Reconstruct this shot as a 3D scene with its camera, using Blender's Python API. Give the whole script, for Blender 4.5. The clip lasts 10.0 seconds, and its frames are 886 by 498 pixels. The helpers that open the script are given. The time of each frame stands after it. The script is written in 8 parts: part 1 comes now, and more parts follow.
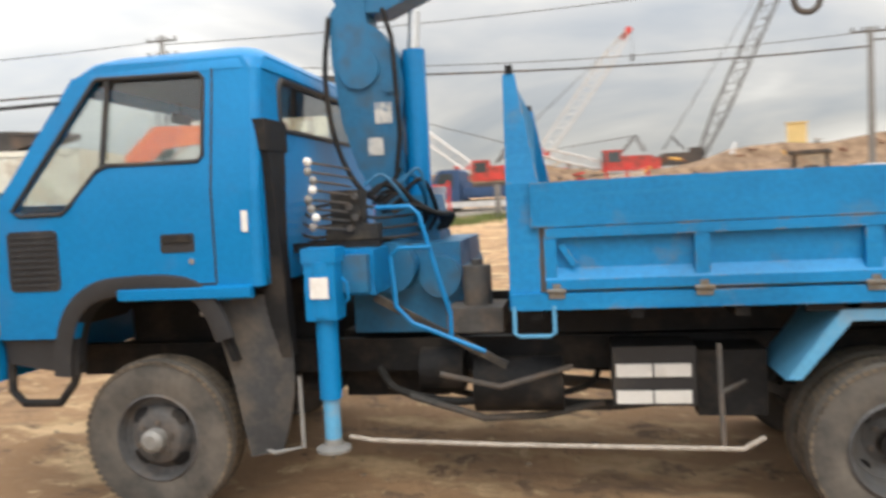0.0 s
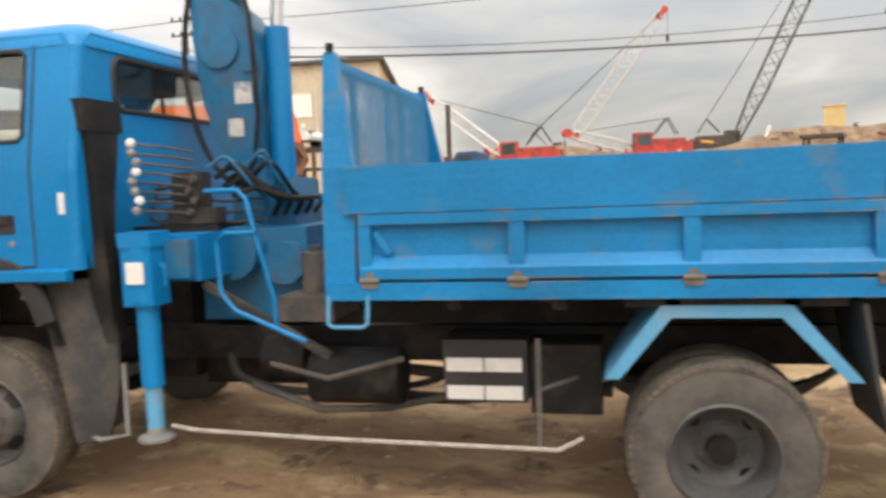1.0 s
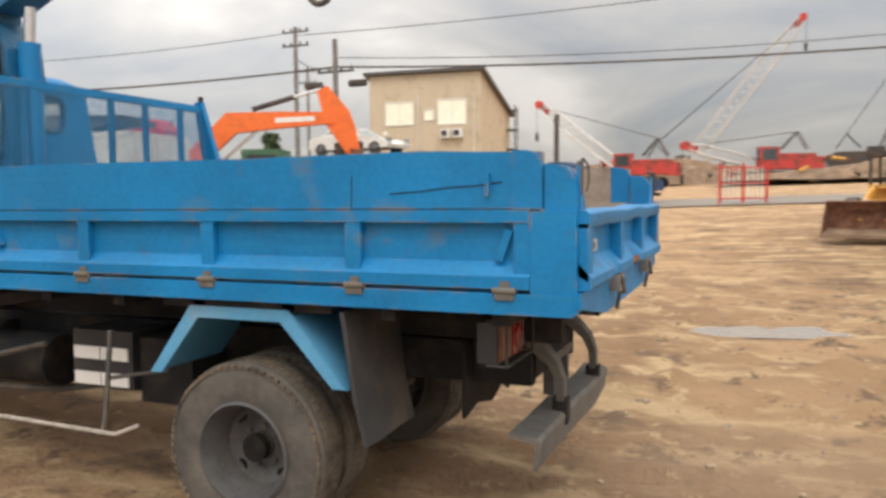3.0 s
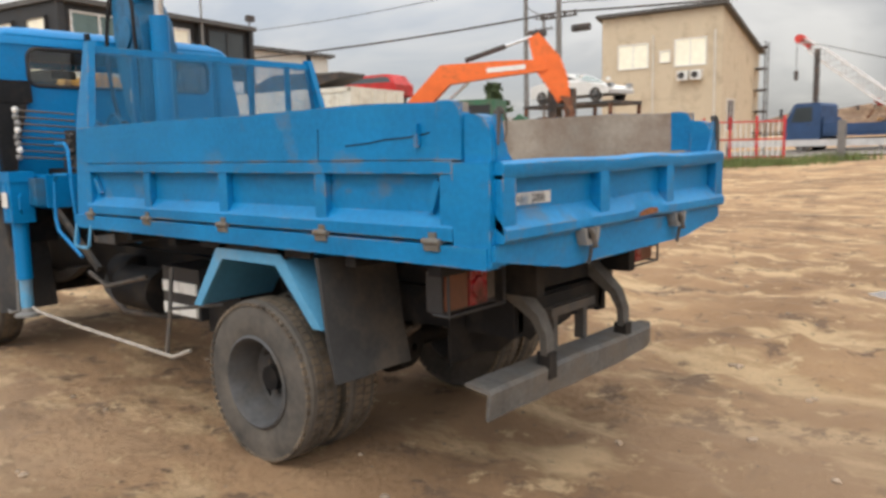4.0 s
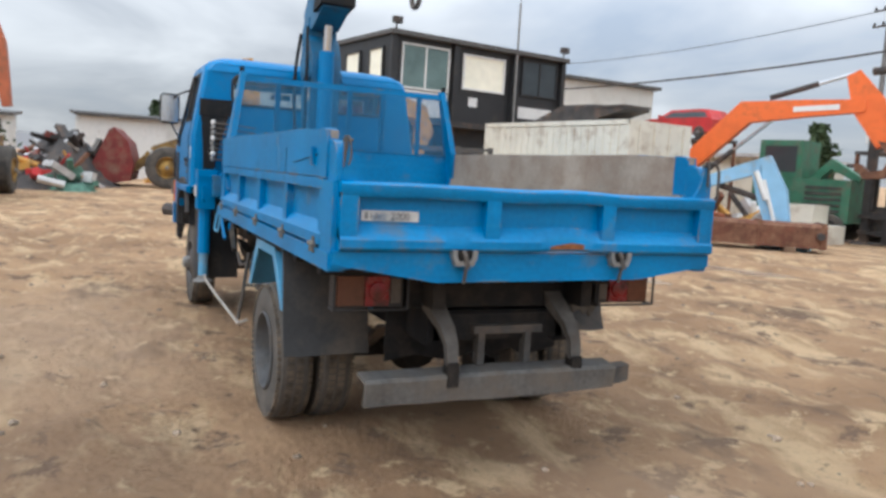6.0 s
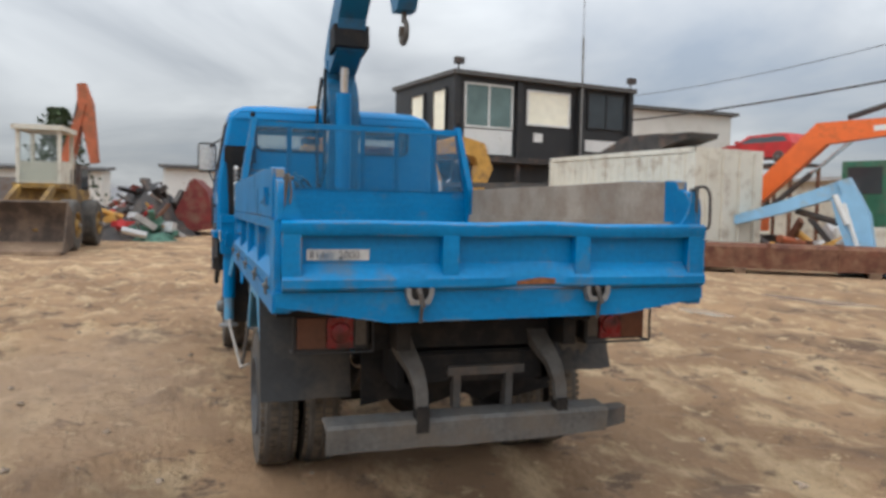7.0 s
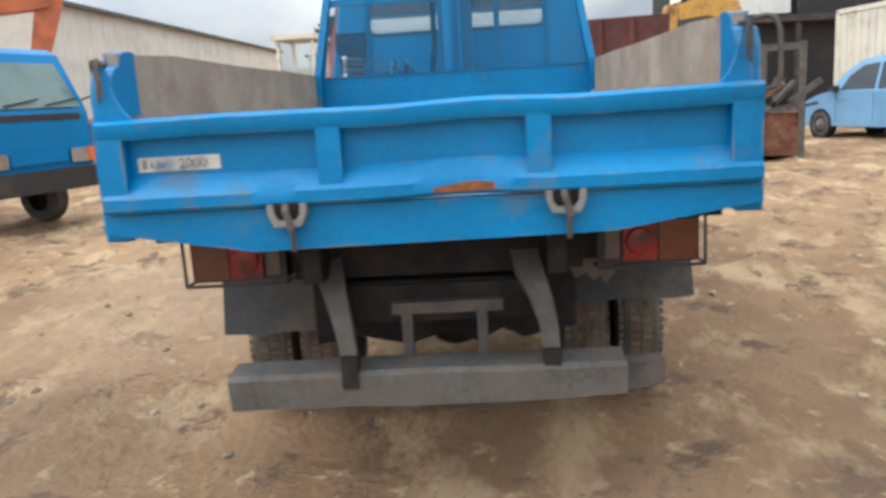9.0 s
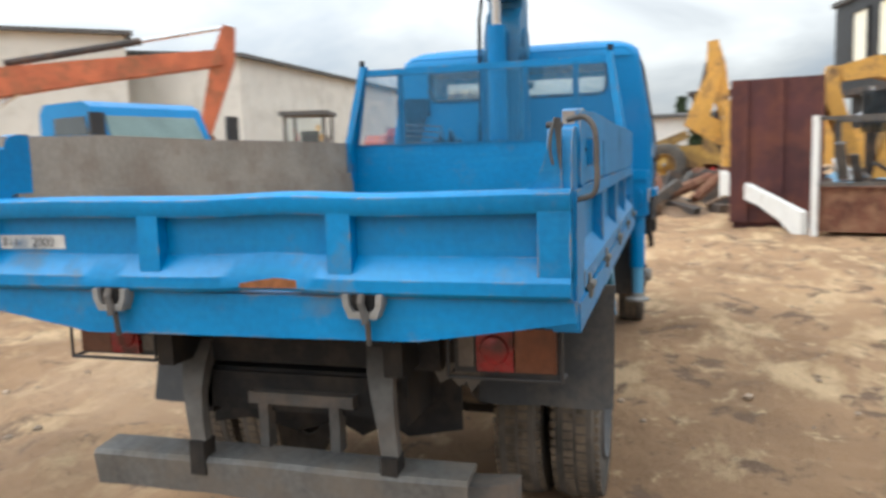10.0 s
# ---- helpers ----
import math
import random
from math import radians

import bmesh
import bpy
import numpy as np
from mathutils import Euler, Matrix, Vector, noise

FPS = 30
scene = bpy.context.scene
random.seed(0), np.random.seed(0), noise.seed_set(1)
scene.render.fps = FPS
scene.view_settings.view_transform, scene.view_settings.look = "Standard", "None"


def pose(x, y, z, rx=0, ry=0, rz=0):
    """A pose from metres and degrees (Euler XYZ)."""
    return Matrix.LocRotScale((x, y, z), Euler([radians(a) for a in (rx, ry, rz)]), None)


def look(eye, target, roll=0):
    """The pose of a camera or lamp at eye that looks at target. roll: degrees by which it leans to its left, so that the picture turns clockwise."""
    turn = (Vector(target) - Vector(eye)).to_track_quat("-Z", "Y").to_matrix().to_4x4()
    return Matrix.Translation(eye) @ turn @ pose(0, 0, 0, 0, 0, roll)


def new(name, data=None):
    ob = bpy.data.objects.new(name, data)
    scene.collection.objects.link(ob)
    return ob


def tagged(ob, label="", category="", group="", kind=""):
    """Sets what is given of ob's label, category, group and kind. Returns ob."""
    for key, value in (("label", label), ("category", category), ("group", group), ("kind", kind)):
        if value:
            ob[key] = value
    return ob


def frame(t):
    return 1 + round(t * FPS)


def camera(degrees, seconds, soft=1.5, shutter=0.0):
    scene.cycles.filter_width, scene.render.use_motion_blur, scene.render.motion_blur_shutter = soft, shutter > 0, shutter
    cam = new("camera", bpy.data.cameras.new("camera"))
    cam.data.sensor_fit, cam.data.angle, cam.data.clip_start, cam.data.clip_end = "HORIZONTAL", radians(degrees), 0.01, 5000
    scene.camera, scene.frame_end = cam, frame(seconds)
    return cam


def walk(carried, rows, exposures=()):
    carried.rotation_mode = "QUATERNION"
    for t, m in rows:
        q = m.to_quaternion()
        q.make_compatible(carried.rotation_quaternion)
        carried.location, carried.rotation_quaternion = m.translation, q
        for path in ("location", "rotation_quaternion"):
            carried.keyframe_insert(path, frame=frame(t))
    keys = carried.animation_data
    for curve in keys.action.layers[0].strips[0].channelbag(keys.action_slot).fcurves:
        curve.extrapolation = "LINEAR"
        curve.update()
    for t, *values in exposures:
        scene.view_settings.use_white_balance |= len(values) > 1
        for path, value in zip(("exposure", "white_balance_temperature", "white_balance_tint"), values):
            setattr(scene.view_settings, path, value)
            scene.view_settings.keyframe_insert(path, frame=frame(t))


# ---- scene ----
cam = camera(60.0, 10.0, soft=3.1, shutter=0.3)
PATH = [
    (0, (0.017, 0.043, 1.502), (-0.324, 2.009, 1.379), -2.9),
    (0.3, (0.331, 0.141, 1.527), (-0.27, 2.047, 1.433), -2.9),
    (0.5, (0.438, 0.175, 1.489), (-0.136, 2.087, 1.365), -2.3),
    (1, (0.956, 0.38, 1.474), (0.52, 2.325, 1.307), -2.3),
    (1.5, (1.573, 0.57, 1.436), (1.215, 2.531, 1.273), -2.0),
    (2, (2.241, 0.694, 1.428), (1.937, 2.666, 1.289), -1.2),
    (3.5, (3.881, 1.185, 1.398), (2.8, 2.857, 1.208), -0.6),
    (4, (4.359, 1.498, 1.398), (3.061, 2.997, 1.14), -1.3),
    (4.5, (4.861, 1.805, 1.411), (3.352, 3.096, 1.172), -1.7),
    (5, (5.253, 2.108, 1.332), (3.554, 3.118, 1.008), -3.2),
    (5.5, (5.635, 2.385, 1.403), (3.867, 3.288, 1.161), 2.3),
    (7, (5.826, 3.223, 1.414), (3.928, 3.845, 1.306), 1.1),
    (7.5, (5.682, 3.459, 1.404), (3.719, 3.811, 1.247), 2.5),
    (8, (5.415, 3.731, 1.351), (3.444, 3.92, 1.066), 2.0),
    (8.5, (5.182, 4.133, 1.383), (3.231, 4.256, 0.958), -1.9),
    (9, (5.059, 4.688, 1.358), (3.099, 4.564, 0.976), -3.5),
    (9.5, (4.905, 5.171, 1.415), (2.93, 5.044, 1.121), -1.5),
    (10, (4.744, 5.7, 1.441), (2.841, 5.132, 1.207), -1.7),
]
walk(cam, [(t, look(eye, target, roll)) for t, eye, target, roll in PATH], [(0, -0.2, 6650, 8), (0.5, -0.36, 6750, 8), (1, -0.2, 6850, 9), (1.5, -0.32, 6900, 10), (2, -0.4, 6850, 10), (2.2, -0.5, 6850, 10), (3.5, -0.5, 6700, 10), (4, -0.52, 6500, 9), (4.5, -0.54, 6250, 8), (5, -0.46, 5950, 7), (5.5, -0.46, 5750, 7), (7, -0.85, 5950, 7), (7.5, -0.84, 6100, 7), (8, -0.74, 6200, 7), (8.5, -0.44, 6000, 7), (9, -0.24, 5980, 6), (9.5, -0.1, 5950, 5), (10, -0.21, 6030, 5)])

# ---- world and sun ----
SUN_EL, SUN_AZ = radians(56), radians(158)
world = bpy.data.worlds.new("overcast_sky")
scene.world = world
world.use_nodes = True
wn, wl = world.node_tree.nodes, world.node_tree.links
wn.clear()
w_out = wn.new("ShaderNodeOutputWorld")
w_bg = wn.new("ShaderNodeBackground")
w_sky = wn.new("ShaderNodeTexSky")
w_sky.sky_type = "NISHITA"
w_sky.sun_disc = False
w_sky.sun_elevation, w_sky.sun_rotation = SUN_EL, SUN_AZ
w_dim = wn.new("ShaderNodeVectorMath")
w_dim.operation = "SCALE"
w_dim.inputs["Scale"].default_value = 0.11
wl.new(w_sky.outputs[0], w_dim.inputs[0])
# a cloud deck: the direction laid onto a flat layer overhead
w_co = wn.new("ShaderNodeTexCoord")
w_sep = wn.new("ShaderNodeSeparateXYZ")
wl.new(w_co.outputs["Generated"], w_sep.inputs[0])
w_up = wn.new("ShaderNodeMath")
w_up.operation = "ADD"
w_up.inputs[1].default_value = 0.30
w_abs = wn.new("ShaderNodeMath")
w_abs.operation = "ABSOLUTE"
wl.new(w_sep.outputs["Z"], w_abs.inputs[0])
wl.new(w_abs.outputs[0], w_up.inputs[0])
w_div = wn.new("ShaderNodeVectorMath")
w_div.operation = "DIVIDE"
w_cmb = wn.new("ShaderNodeCombineXYZ")
for k in range(3):
    wl.new(w_up.outputs[0], w_cmb.inputs[k])
wl.new(w_co.outputs["Generated"], w_div.inputs[0])
wl.new(w_cmb.outputs[0], w_div.inputs[1])
w_noise = wn.new("ShaderNodeTexNoise")
w_noise.inputs["Scale"].default_value = 1.15
w_noise.inputs["Detail"].default_value = 6
w_noise.inputs["Roughness"].default_value = 0.52
w_noise.inputs["Distortion"].default_value = 0.5
wl.new(w_div.outputs[0], w_noise.inputs["Vector"])
w_ramp = wn.new("ShaderNodeValToRGB")
w_ramp.color_ramp.elements[0].position, w_ramp.color_ramp.elements[0].color = 0.34, (0.50, 0.53, 0.58, 1)
w_ramp.color_ramp.elements[1].position, w_ramp.color_ramp.elements[1].color = 0.68, (1.12, 1.08, 1.03, 1)
w_mid = w_ramp.color_ramp.elements.new(0.50)
w_mid.color = (0.74, 0.725, 0.715, 1)
wl.new(w_noise.outputs["Fac"], w_ramp.inputs[0])
w_mix = wn.new("ShaderNodeMix")
w_mix.data_type = "RGBA"
w_mix.inputs["Factor"].default_value = 0.88
wl.new(w_dim.outputs[0], w_mix.inputs["A"])
wl.new(w_ramp.outputs[0], w_mix.inputs["B"])
wl.new(w_mix.outputs["Result"], w_bg.inputs["Color"])
# an overcast sky is about three times as bright overhead as near the horizon
w_zen = wn.new("ShaderNodeMath")
w_zen.operation = "MULTIPLY_ADD"
w_zen.inputs[1].default_value, w_zen.inputs[2].default_value = 2.1, 0.85
wl.new(w_abs.outputs[0], w_zen.inputs[0])
# and brighter round the hidden sun
w_dot = wn.new("ShaderNodeVectorMath")
w_dot.operation = "DOT_PRODUCT"
w_dot.inputs[1].default_value = (math.sin(SUN_AZ) * math.cos(SUN_EL), math.cos(SUN_AZ) * math.cos(SUN_EL), math.sin(SUN_EL))
wl.new(w_co.outputs["Generated"], w_dot.inputs[0])
w_glow = wn.new("ShaderNodeMapRange")
w_glow.inputs["From Min"].default_value, w_glow.inputs["From Max"].default_value = -0.5, 0.9
w_glow.inputs["To Min"].default_value, w_glow.inputs["To Max"].default_value = 0.92, 1.75
wl.new(w_dot.outputs["Value"], w_glow.inputs["Value"])
w_lit = wn.new("ShaderNodeMath")
w_lit.operation = "MULTIPLY"
wl.new(w_zen.outputs[0], w_lit.inputs[0])
wl.new(w_glow.outputs[0], w_lit.inputs[1])
# a stretch of thinner, paler cloud beyond the cabins
w_thin = wn.new("ShaderNodeVectorMath")
w_thin.operation = "DOT_PRODUCT"
w_thin.inputs[1].default_value = (-0.70, 0.66, 0.27)
wl.new(w_co.outputs["Generated"], w_thin.inputs[0])
w_pale = wn.new("ShaderNodeMapRange")
w_pale.interpolation_type = "SMOOTHSTEP"
w_pale.inputs["From Min"].default_value, w_pale.inputs["From Max"].default_value = 0.86, 1.0
w_pale.inputs["To Min"].default_value, w_pale.inputs["To Max"].default_value = 1.0, 1.35
wl.new(w_thin.outputs["Value"], w_pale.inputs["Value"])
w_sum = wn.new("ShaderNodeMath")
w_sum.operation = "MULTIPLY"
wl.new(w_lit.outputs[0], w_sum.inputs[0])
wl.new(w_pale.outputs[0], w_sum.inputs[1])
wl.new(w_sum.outputs[0], w_bg.inputs["Strength"])
wl.new(w_bg.outputs[0], w_out.inputs[0])

sun_data = bpy.data.lights.new("sun", "SUN")
sun_data.energy, sun_data.angle, sun_data.color = 1.5, radians(24), (1.0, 0.93, 0.83)
sun = new("sun", sun_data)
sun.matrix_world = look((0, 0, 0), (-math.sin(SUN_AZ) * math.cos(SUN_EL), -math.cos(SUN_AZ) * math.cos(SUN_EL), -math.sin(SUN_EL)))


# ---- materials ----
def mat(name, col, rough=0.6, metal=0.0, dark=0.75, scale=3.0, bump=0.15, dirt=None, dirt_at=0.6, dirt_scale=2.5, fine=40.0, coat=0.0, dirt_soft=0.12, spec=0.5, worn=None, scuff=None):
    """A surface with broad and fine variation of its colour, a fine relief, and patches of a second colour (dust, rust)."""
    m = bpy.data.materials.new(name)
    m.use_nodes = True
    n, l = m.node_tree.nodes, m.node_tree.links
    b = n["Principled BSDF"]
    co = n.new("ShaderNodeTexCoord")
    broad = n.new("ShaderNodeTexNoise")
    broad.inputs["Scale"].default_value, broad.inputs["Detail"].default_value = scale, 5
    thin = n.new("ShaderNodeTexNoise")
    thin.inputs["Scale"].default_value, thin.inputs["Detail"].default_value = fine, 4
    for t in (broad, thin):
        l.new(co.outputs["Object"], t.inputs["Vector"])
    add = n.new("ShaderNodeMath")
    add.operation = "MULTIPLY_ADD"
    add.inputs[1].default_value = 0.5
    l.new(thin.outputs["Fac"], add.inputs[0])
    l.new(broad.outputs["Fac"], add.inputs[2])
    ramp = n.new("ShaderNodeMapRange")
    ramp.inputs["From Min"].default_value, ramp.inputs["From Max"].default_value = 0.5, 1.0
    l.new(add.outputs[0], ramp.inputs["Value"])
    mix = n.new("ShaderNodeMix")
    mix.data_type = "RGBA"
    l.new(ramp.outputs[0], mix.inputs["Factor"])
    mix.inputs["A"].default_value = (*[c * dark for c in col], 1)
    mix.inputs["B"].default_value = (*[min(1, c * (2 - dark)) for c in col], 1)
    out = mix.outputs["Result"]
    if dirt:
        patch = n.new("ShaderNodeTexNoise")
        patch.inputs["Scale"].default_value, patch.inputs["Detail"].default_value, patch.inputs["Roughness"].default_value = dirt_scale, 8, 0.65
        l.new(co.outputs["Object"], patch.inputs["Vector"])
        lim = n.new("ShaderNodeMapRange")
        lim.inputs["From Min"].default_value, lim.inputs["From Max"].default_value = dirt_at - dirt_soft, dirt_at + dirt_soft
        l.new(patch.outputs["Fac"], lim.inputs["Value"])
        two = n.new("ShaderNodeMix")
        two.data_type = "RGBA"
        l.new(lim.outputs[0], two.inputs["Factor"])
        l.new(out, two.inputs["A"])
        two.inputs["B"].default_value = (*dirt, 1)
        out = two.outputs["Result"]
        rr = n.new("ShaderNodeMapRange")
        rr.inputs["To Min"].default_value, rr.inputs["To Max"].default_value = rough, min(1, rough + 0.4)
        l.new(lim.outputs[0], rr.inputs["Value"])
        l.new(rr.outputs[0], b.inputs["Roughness"])
    else:
        b.inputs["Roughness"].default_value = rough
    if scuff:
        # chalky rubbed streaks that run along the boards
        mp, st, lim2, s2 = n.new("ShaderNodeMapping"), n.new("ShaderNodeTexNoise"), n.new("ShaderNodeMapRange"), n.new("ShaderNodeMix")
        mp.inputs["Scale"].default_value = (1.3, 1.3, 16.0)
        st.inputs["Scale"].default_value, st.inputs["Detail"].default_value, st.inputs["Roughness"].default_value = 2.2, 8, 0.7
        lim2.inputs["From Min"].default_value, lim2.inputs["From Max"].default_value, lim2.inputs["To Max"].default_value = 0.50, 0.72, 0.4
        s2.data_type = "RGBA"
        l.new(co.outputs["Object"], mp.inputs[0])
        l.new(mp.outputs[0], st.inputs["Vector"])
        l.new(st.outputs["Fac"], lim2.inputs["Value"])
        l.new(lim2.outputs[0], s2.inputs["Factor"])
        l.new(out, s2.inputs["A"])
        s2.inputs["B"].default_value = (*scuff, 1)
        out = s2.outputs["Result"]
    if worn:
        # chipped edges: where the rounded normal turns away from the flat one
        bv, ge, dp = n.new("ShaderNodeBevel"), n.new("ShaderNodeNewGeometry"), n.new("ShaderNodeVectorMath")
        bv.samples = 4
        bv.inputs["Radius"].default_value = 0.011
        dp.operation = "DOT_PRODUCT"
        l.new(bv.outputs[0], dp.inputs[0])
        l.new(ge.outputs["Normal"], dp.inputs[1])
        edge, spot = n.new("ShaderNodeMapRange"), n.new("ShaderNodeMapRange")
        edge.inputs["From Min"].default_value, edge.inputs["From Max"].default_value = 0.99, 0.86
        l.new(dp.outputs["Value"], edge.inputs["Value"])
        chip = n.new("ShaderNodeTexNoise")
        chip.inputs["Scale"].default_value, chip.inputs["Detail"].default_value = 9.0, 6
        l.new(co.outputs["Object"], chip.inputs["Vector"])
        spot.inputs["From Min"].default_value, spot.inputs["From Max"].default_value = 0.50, 0.60
        l.new(chip.outputs["Fac"], spot.inputs["Value"])
        both = n.new("ShaderNodeMath")
        both.operation = "MULTIPLY"
        l.new(edge.outputs[0], both.inputs[0])
        l.new(spot.outputs[0], both.inputs[1])
        w3 = n.new("ShaderNodeMix")
        w3.data_type = "RGBA"
        l.new(both.outputs[0], w3.inputs["Factor"])
        l.new(out, w3.inputs["A"])
        w3.inputs["B"].default_value = (*worn, 1)
        out = w3.outputs["Result"]
    l.new(out, b.inputs["Base Color"])
    b.inputs["Metallic"].default_value = metal
    b.inputs["Coat Weight"].default_value = coat
    b.inputs["Specular IOR Level"].default_value = spec
    if bump:
        bu = n.new("ShaderNodeBump")
        bu.inputs["Strength"].default_value, bu.inputs["Distance"].default_value = bump, 0.01
        l.new(add.outputs[0], bu.inputs["Height"])
        l.new(bu.outputs[0], b.inputs["Normal"])
    return m


def glass(name, tint):
    m = bpy.data.materials.new(name)
    m.use_nodes = True
    n, l = m.node_tree.nodes, m.node_tree.links
    n.remove(n["Principled BSDF"])
    tr, gl, mx, lw = n.new("ShaderNodeBsdfTransparent"), n.new("ShaderNodeBsdfGlossy"), n.new("ShaderNodeMixShader"), n.new("ShaderNodeLayerWeight")
    pw, ad = n.new("ShaderNodeMath"), n.new("ShaderNodeMath")
    pw.operation, pw.inputs[1].default_value = "POWER", 3.5
    ad.operation, ad.inputs[1].default_value, ad.inputs[2].default_value = "MULTIPLY_ADD", 0.8, 0.05
    tr.inputs[0].default_value = (*tint, 1)
    gl.inputs["Roughness"].default_value = 0.04
    l.new(lw.outputs["Facing"], pw.inputs[0])
    l.new(pw.outputs[0], ad.inputs[0])
    l.new(ad.outputs[0], mx.inputs[0])
    l.new(tr.outputs[0], mx.inputs[1])
    l.new(gl.outputs[0], mx.inputs[2])
    l.new(mx.outputs[0], n["Material Output"].inputs[0])
    return m


DUST = (0.30, 0.23, 0.16)
RUST = (0.16, 0.07, 0.03)
BLUE = mat("blue_paint", (0.0005, 0.172, 0.42), 0.38, dark=0.84, scale=1.2, bump=0.03, dirt=(0.03, 0.16, 0.35), dirt_at=0.67, dirt_scale=3.0, spec=0.3)
BLUE_BED = mat("worn_blue_paint", (0.0005, 0.168, 0.40), 0.45, dark=0.74, scale=1.6, bump=0.06, dirt=(0.10, 0.16, 0.22), dirt_at=0.665, dirt_scale=4.5, dirt_soft=0.09, spec=0.35, worn=(0.24, 0.19, 0.14), scuff=(0.020, 0.225, 0.42))
BLUE_MID = mat("crane_blue_paint", (0.008, 0.125, 0.26), 0.45, dark=0.75, scale=2.5, bump=0.06, dirt=(0.05, 0.08, 0.11), dirt_at=0.62, dirt_scale=5)
BLUE_FADE = mat("faded_light_blue_paint", (0.085, 0.30, 0.50), 0.5, dark=0.85, scale=3, bump=0.05, dirt=DUST, dirt_at=0.68)
MESH = mat("dusty_blue_wire", (0.035, 0.20, 0.38), 0.6, dark=0.8, scale=2, bump=0)
BLACK = mat("black_chassis_paint", (0.010, 0.010, 0.011), 0.65, dark=0.6, scale=5, bump=0.2, dirt=(0.05, 0.041, 0.033), dirt_at=0.60, dirt_scale=6, spec=0.25)
BLACK_TRIM = mat("black_plastic", (0.022, 0.022, 0.024), 0.55, dark=0.8, scale=5, bump=0.1, dirt=(0.09, 0.075, 0.06), dirt_at=0.66)
RUBBER = mat("tyre_rubber", (0.055, 0.052, 0.048), 0.85, dark=0.7, scale=6, bump=0.3, dirt=(0.17, 0.145, 0.12), dirt_at=0.60, dirt_scale=4, dirt_soft=0.2)
TREAD = mat("muddy_tread", (0.085, 0.07, 0.055), 0.95, dark=0.6, scale=9, bump=0.6, dirt=(0.18, 0.14, 0.10), dirt_at=0.52, dirt_scale=9)
CLEAR_LENS = mat("grimy_clear_lens", (0.085, 0.07, 0.06), 0.35, dark=0.6, scale=18, bump=0.1)
MUDDY_BLACK = mat("mud_splashed_black", (0.02, 0.019, 0.018), 0.8, dark=0.55, scale=6, bump=0.3, dirt=(0.11, 0.085, 0.06), dirt_at=0.60, dirt_scale=5)
HINGE = mat("rusty_hinge_steel", (0.13, 0.124, 0.11), 0.7, dark=0.6, scale=14, bump=0.2, dirt=(0.15, 0.105, 0.06), dirt_at=0.60, dirt_scale=16)
RIM_DARK = mat("dark_dusty_rim", (0.075, 0.075, 0.077), 0.65, metal=0.1, dark=0.6, scale=8, bump=0.2, dirt=(0.10, 0.08, 0.06), dirt_at=0.60)
RIM = mat("grey_steel_rim", (0.075, 0.075, 0.078), 0.6, metal=0.2, dark=0.6, scale=8, bump=0.2, dirt=(0.16, 0.12, 0.09), dirt_at=0.56)
FLAP = mat("rubber_mudflap", (0.036, 0.037, 0.039), 0.75, dark=0.75, scale=4, bump=0.2, dirt=(0.13, 0.105, 0.08), dirt_at=0.60)
STEEL = mat("galvanised_steel", (0.24, 0.235, 0.225), 0.55, metal=0.3, dark=0.75, scale=7, bump=0.15, dirt=RUST, dirt_at=0.68, dirt_scale=7)
STEEL_DARK = mat("dirty_dark_steel", (0.075, 0.071, 0.067), 0.7, metal=0.2, dark=0.65, scale=7, bump=0.25, dirt=(0.17, 0.13, 0.10), dirt_at=0.58, dirt_scale=6)
ARM_GREY = mat("dusty_grey_bumper_arm", (0.115, 0.107, 0.098), 0.75, metal=0.1, dark=0.6, scale=6, bump=0.25, dirt=(0.10, 0.08, 0.065), dirt_at=0.57, dirt_scale=5)
BUMPER = mat("scuffed_grey_bumper", (0.125, 0.12, 0.113), 0.65, metal=0.15, dark=0.6, scale=5, bump=0.2, dirt=(0.17, 0.14, 0.11), dirt_at=0.57, dirt_scale=4)
CHROME = mat("chrome_rod", (0.6, 0.6, 0.6), 0.2, metal=1.0, dark=0.9, bump=0)
WOOD_GREY = mat("weathered_board", (0.31, 0.26, 0.21), 0.85, dark=0.75, scale=2.2, bump=0.3, dirt=(0.22, 0.16, 0.12), dirt_at=0.58, dirt_scale=3.5)
WHITE = mat("white_paint", (0.70, 0.69, 0.66), 0.5, dark=0.9, scale=3, bump=0.05, dirt=(0.32, 0.27, 0.21), dirt_at=0.68, dirt_scale=3)
LABEL = mat("paper_label", (0.55, 0.53, 0.49), 0.7, dark=0.85, scale=14, bump=0, dirt=(0.16, 0.21, 0.27), dirt_at=0.56, dirt_scale=12, dirt_soft=0.08)
PLATE_INK = mat("worn_plate_ink", (0.10, 0.10, 0.11), 0.7, dark=0.7, scale=40, bump=0, dirt=(0.42, 0.40, 0.37), dirt_at=0.55, dirt_scale=45)
RED_REFLECTOR = mat("red_lens", (0.24, 0.009, 0.014), 0.25, dark=0.7, scale=12, bump=0.1, dirt=(0.06, 0.02, 0.012), dirt_at=0.54, dirt_scale=14)
BROWN_LENS = mat("dirty_amber_lens", (0.13, 0.034, 0.010), 0.35, dark=0.7, scale=20, bump=0.1, dirt=(0.09, 0.05, 0.03), dirt_at=0.6)
ORANGE_LENS = mat("amber_lens", (0.75, 0.16, 0.02), 0.25, dark=0.85, scale=30, bump=0.05)
SEAT = mat("grey_seat_cloth", (0.06, 0.06, 0.065), 0.9, scale=20)
GLASS = glass("window_glass", (0.93, 0.95, 0.94))
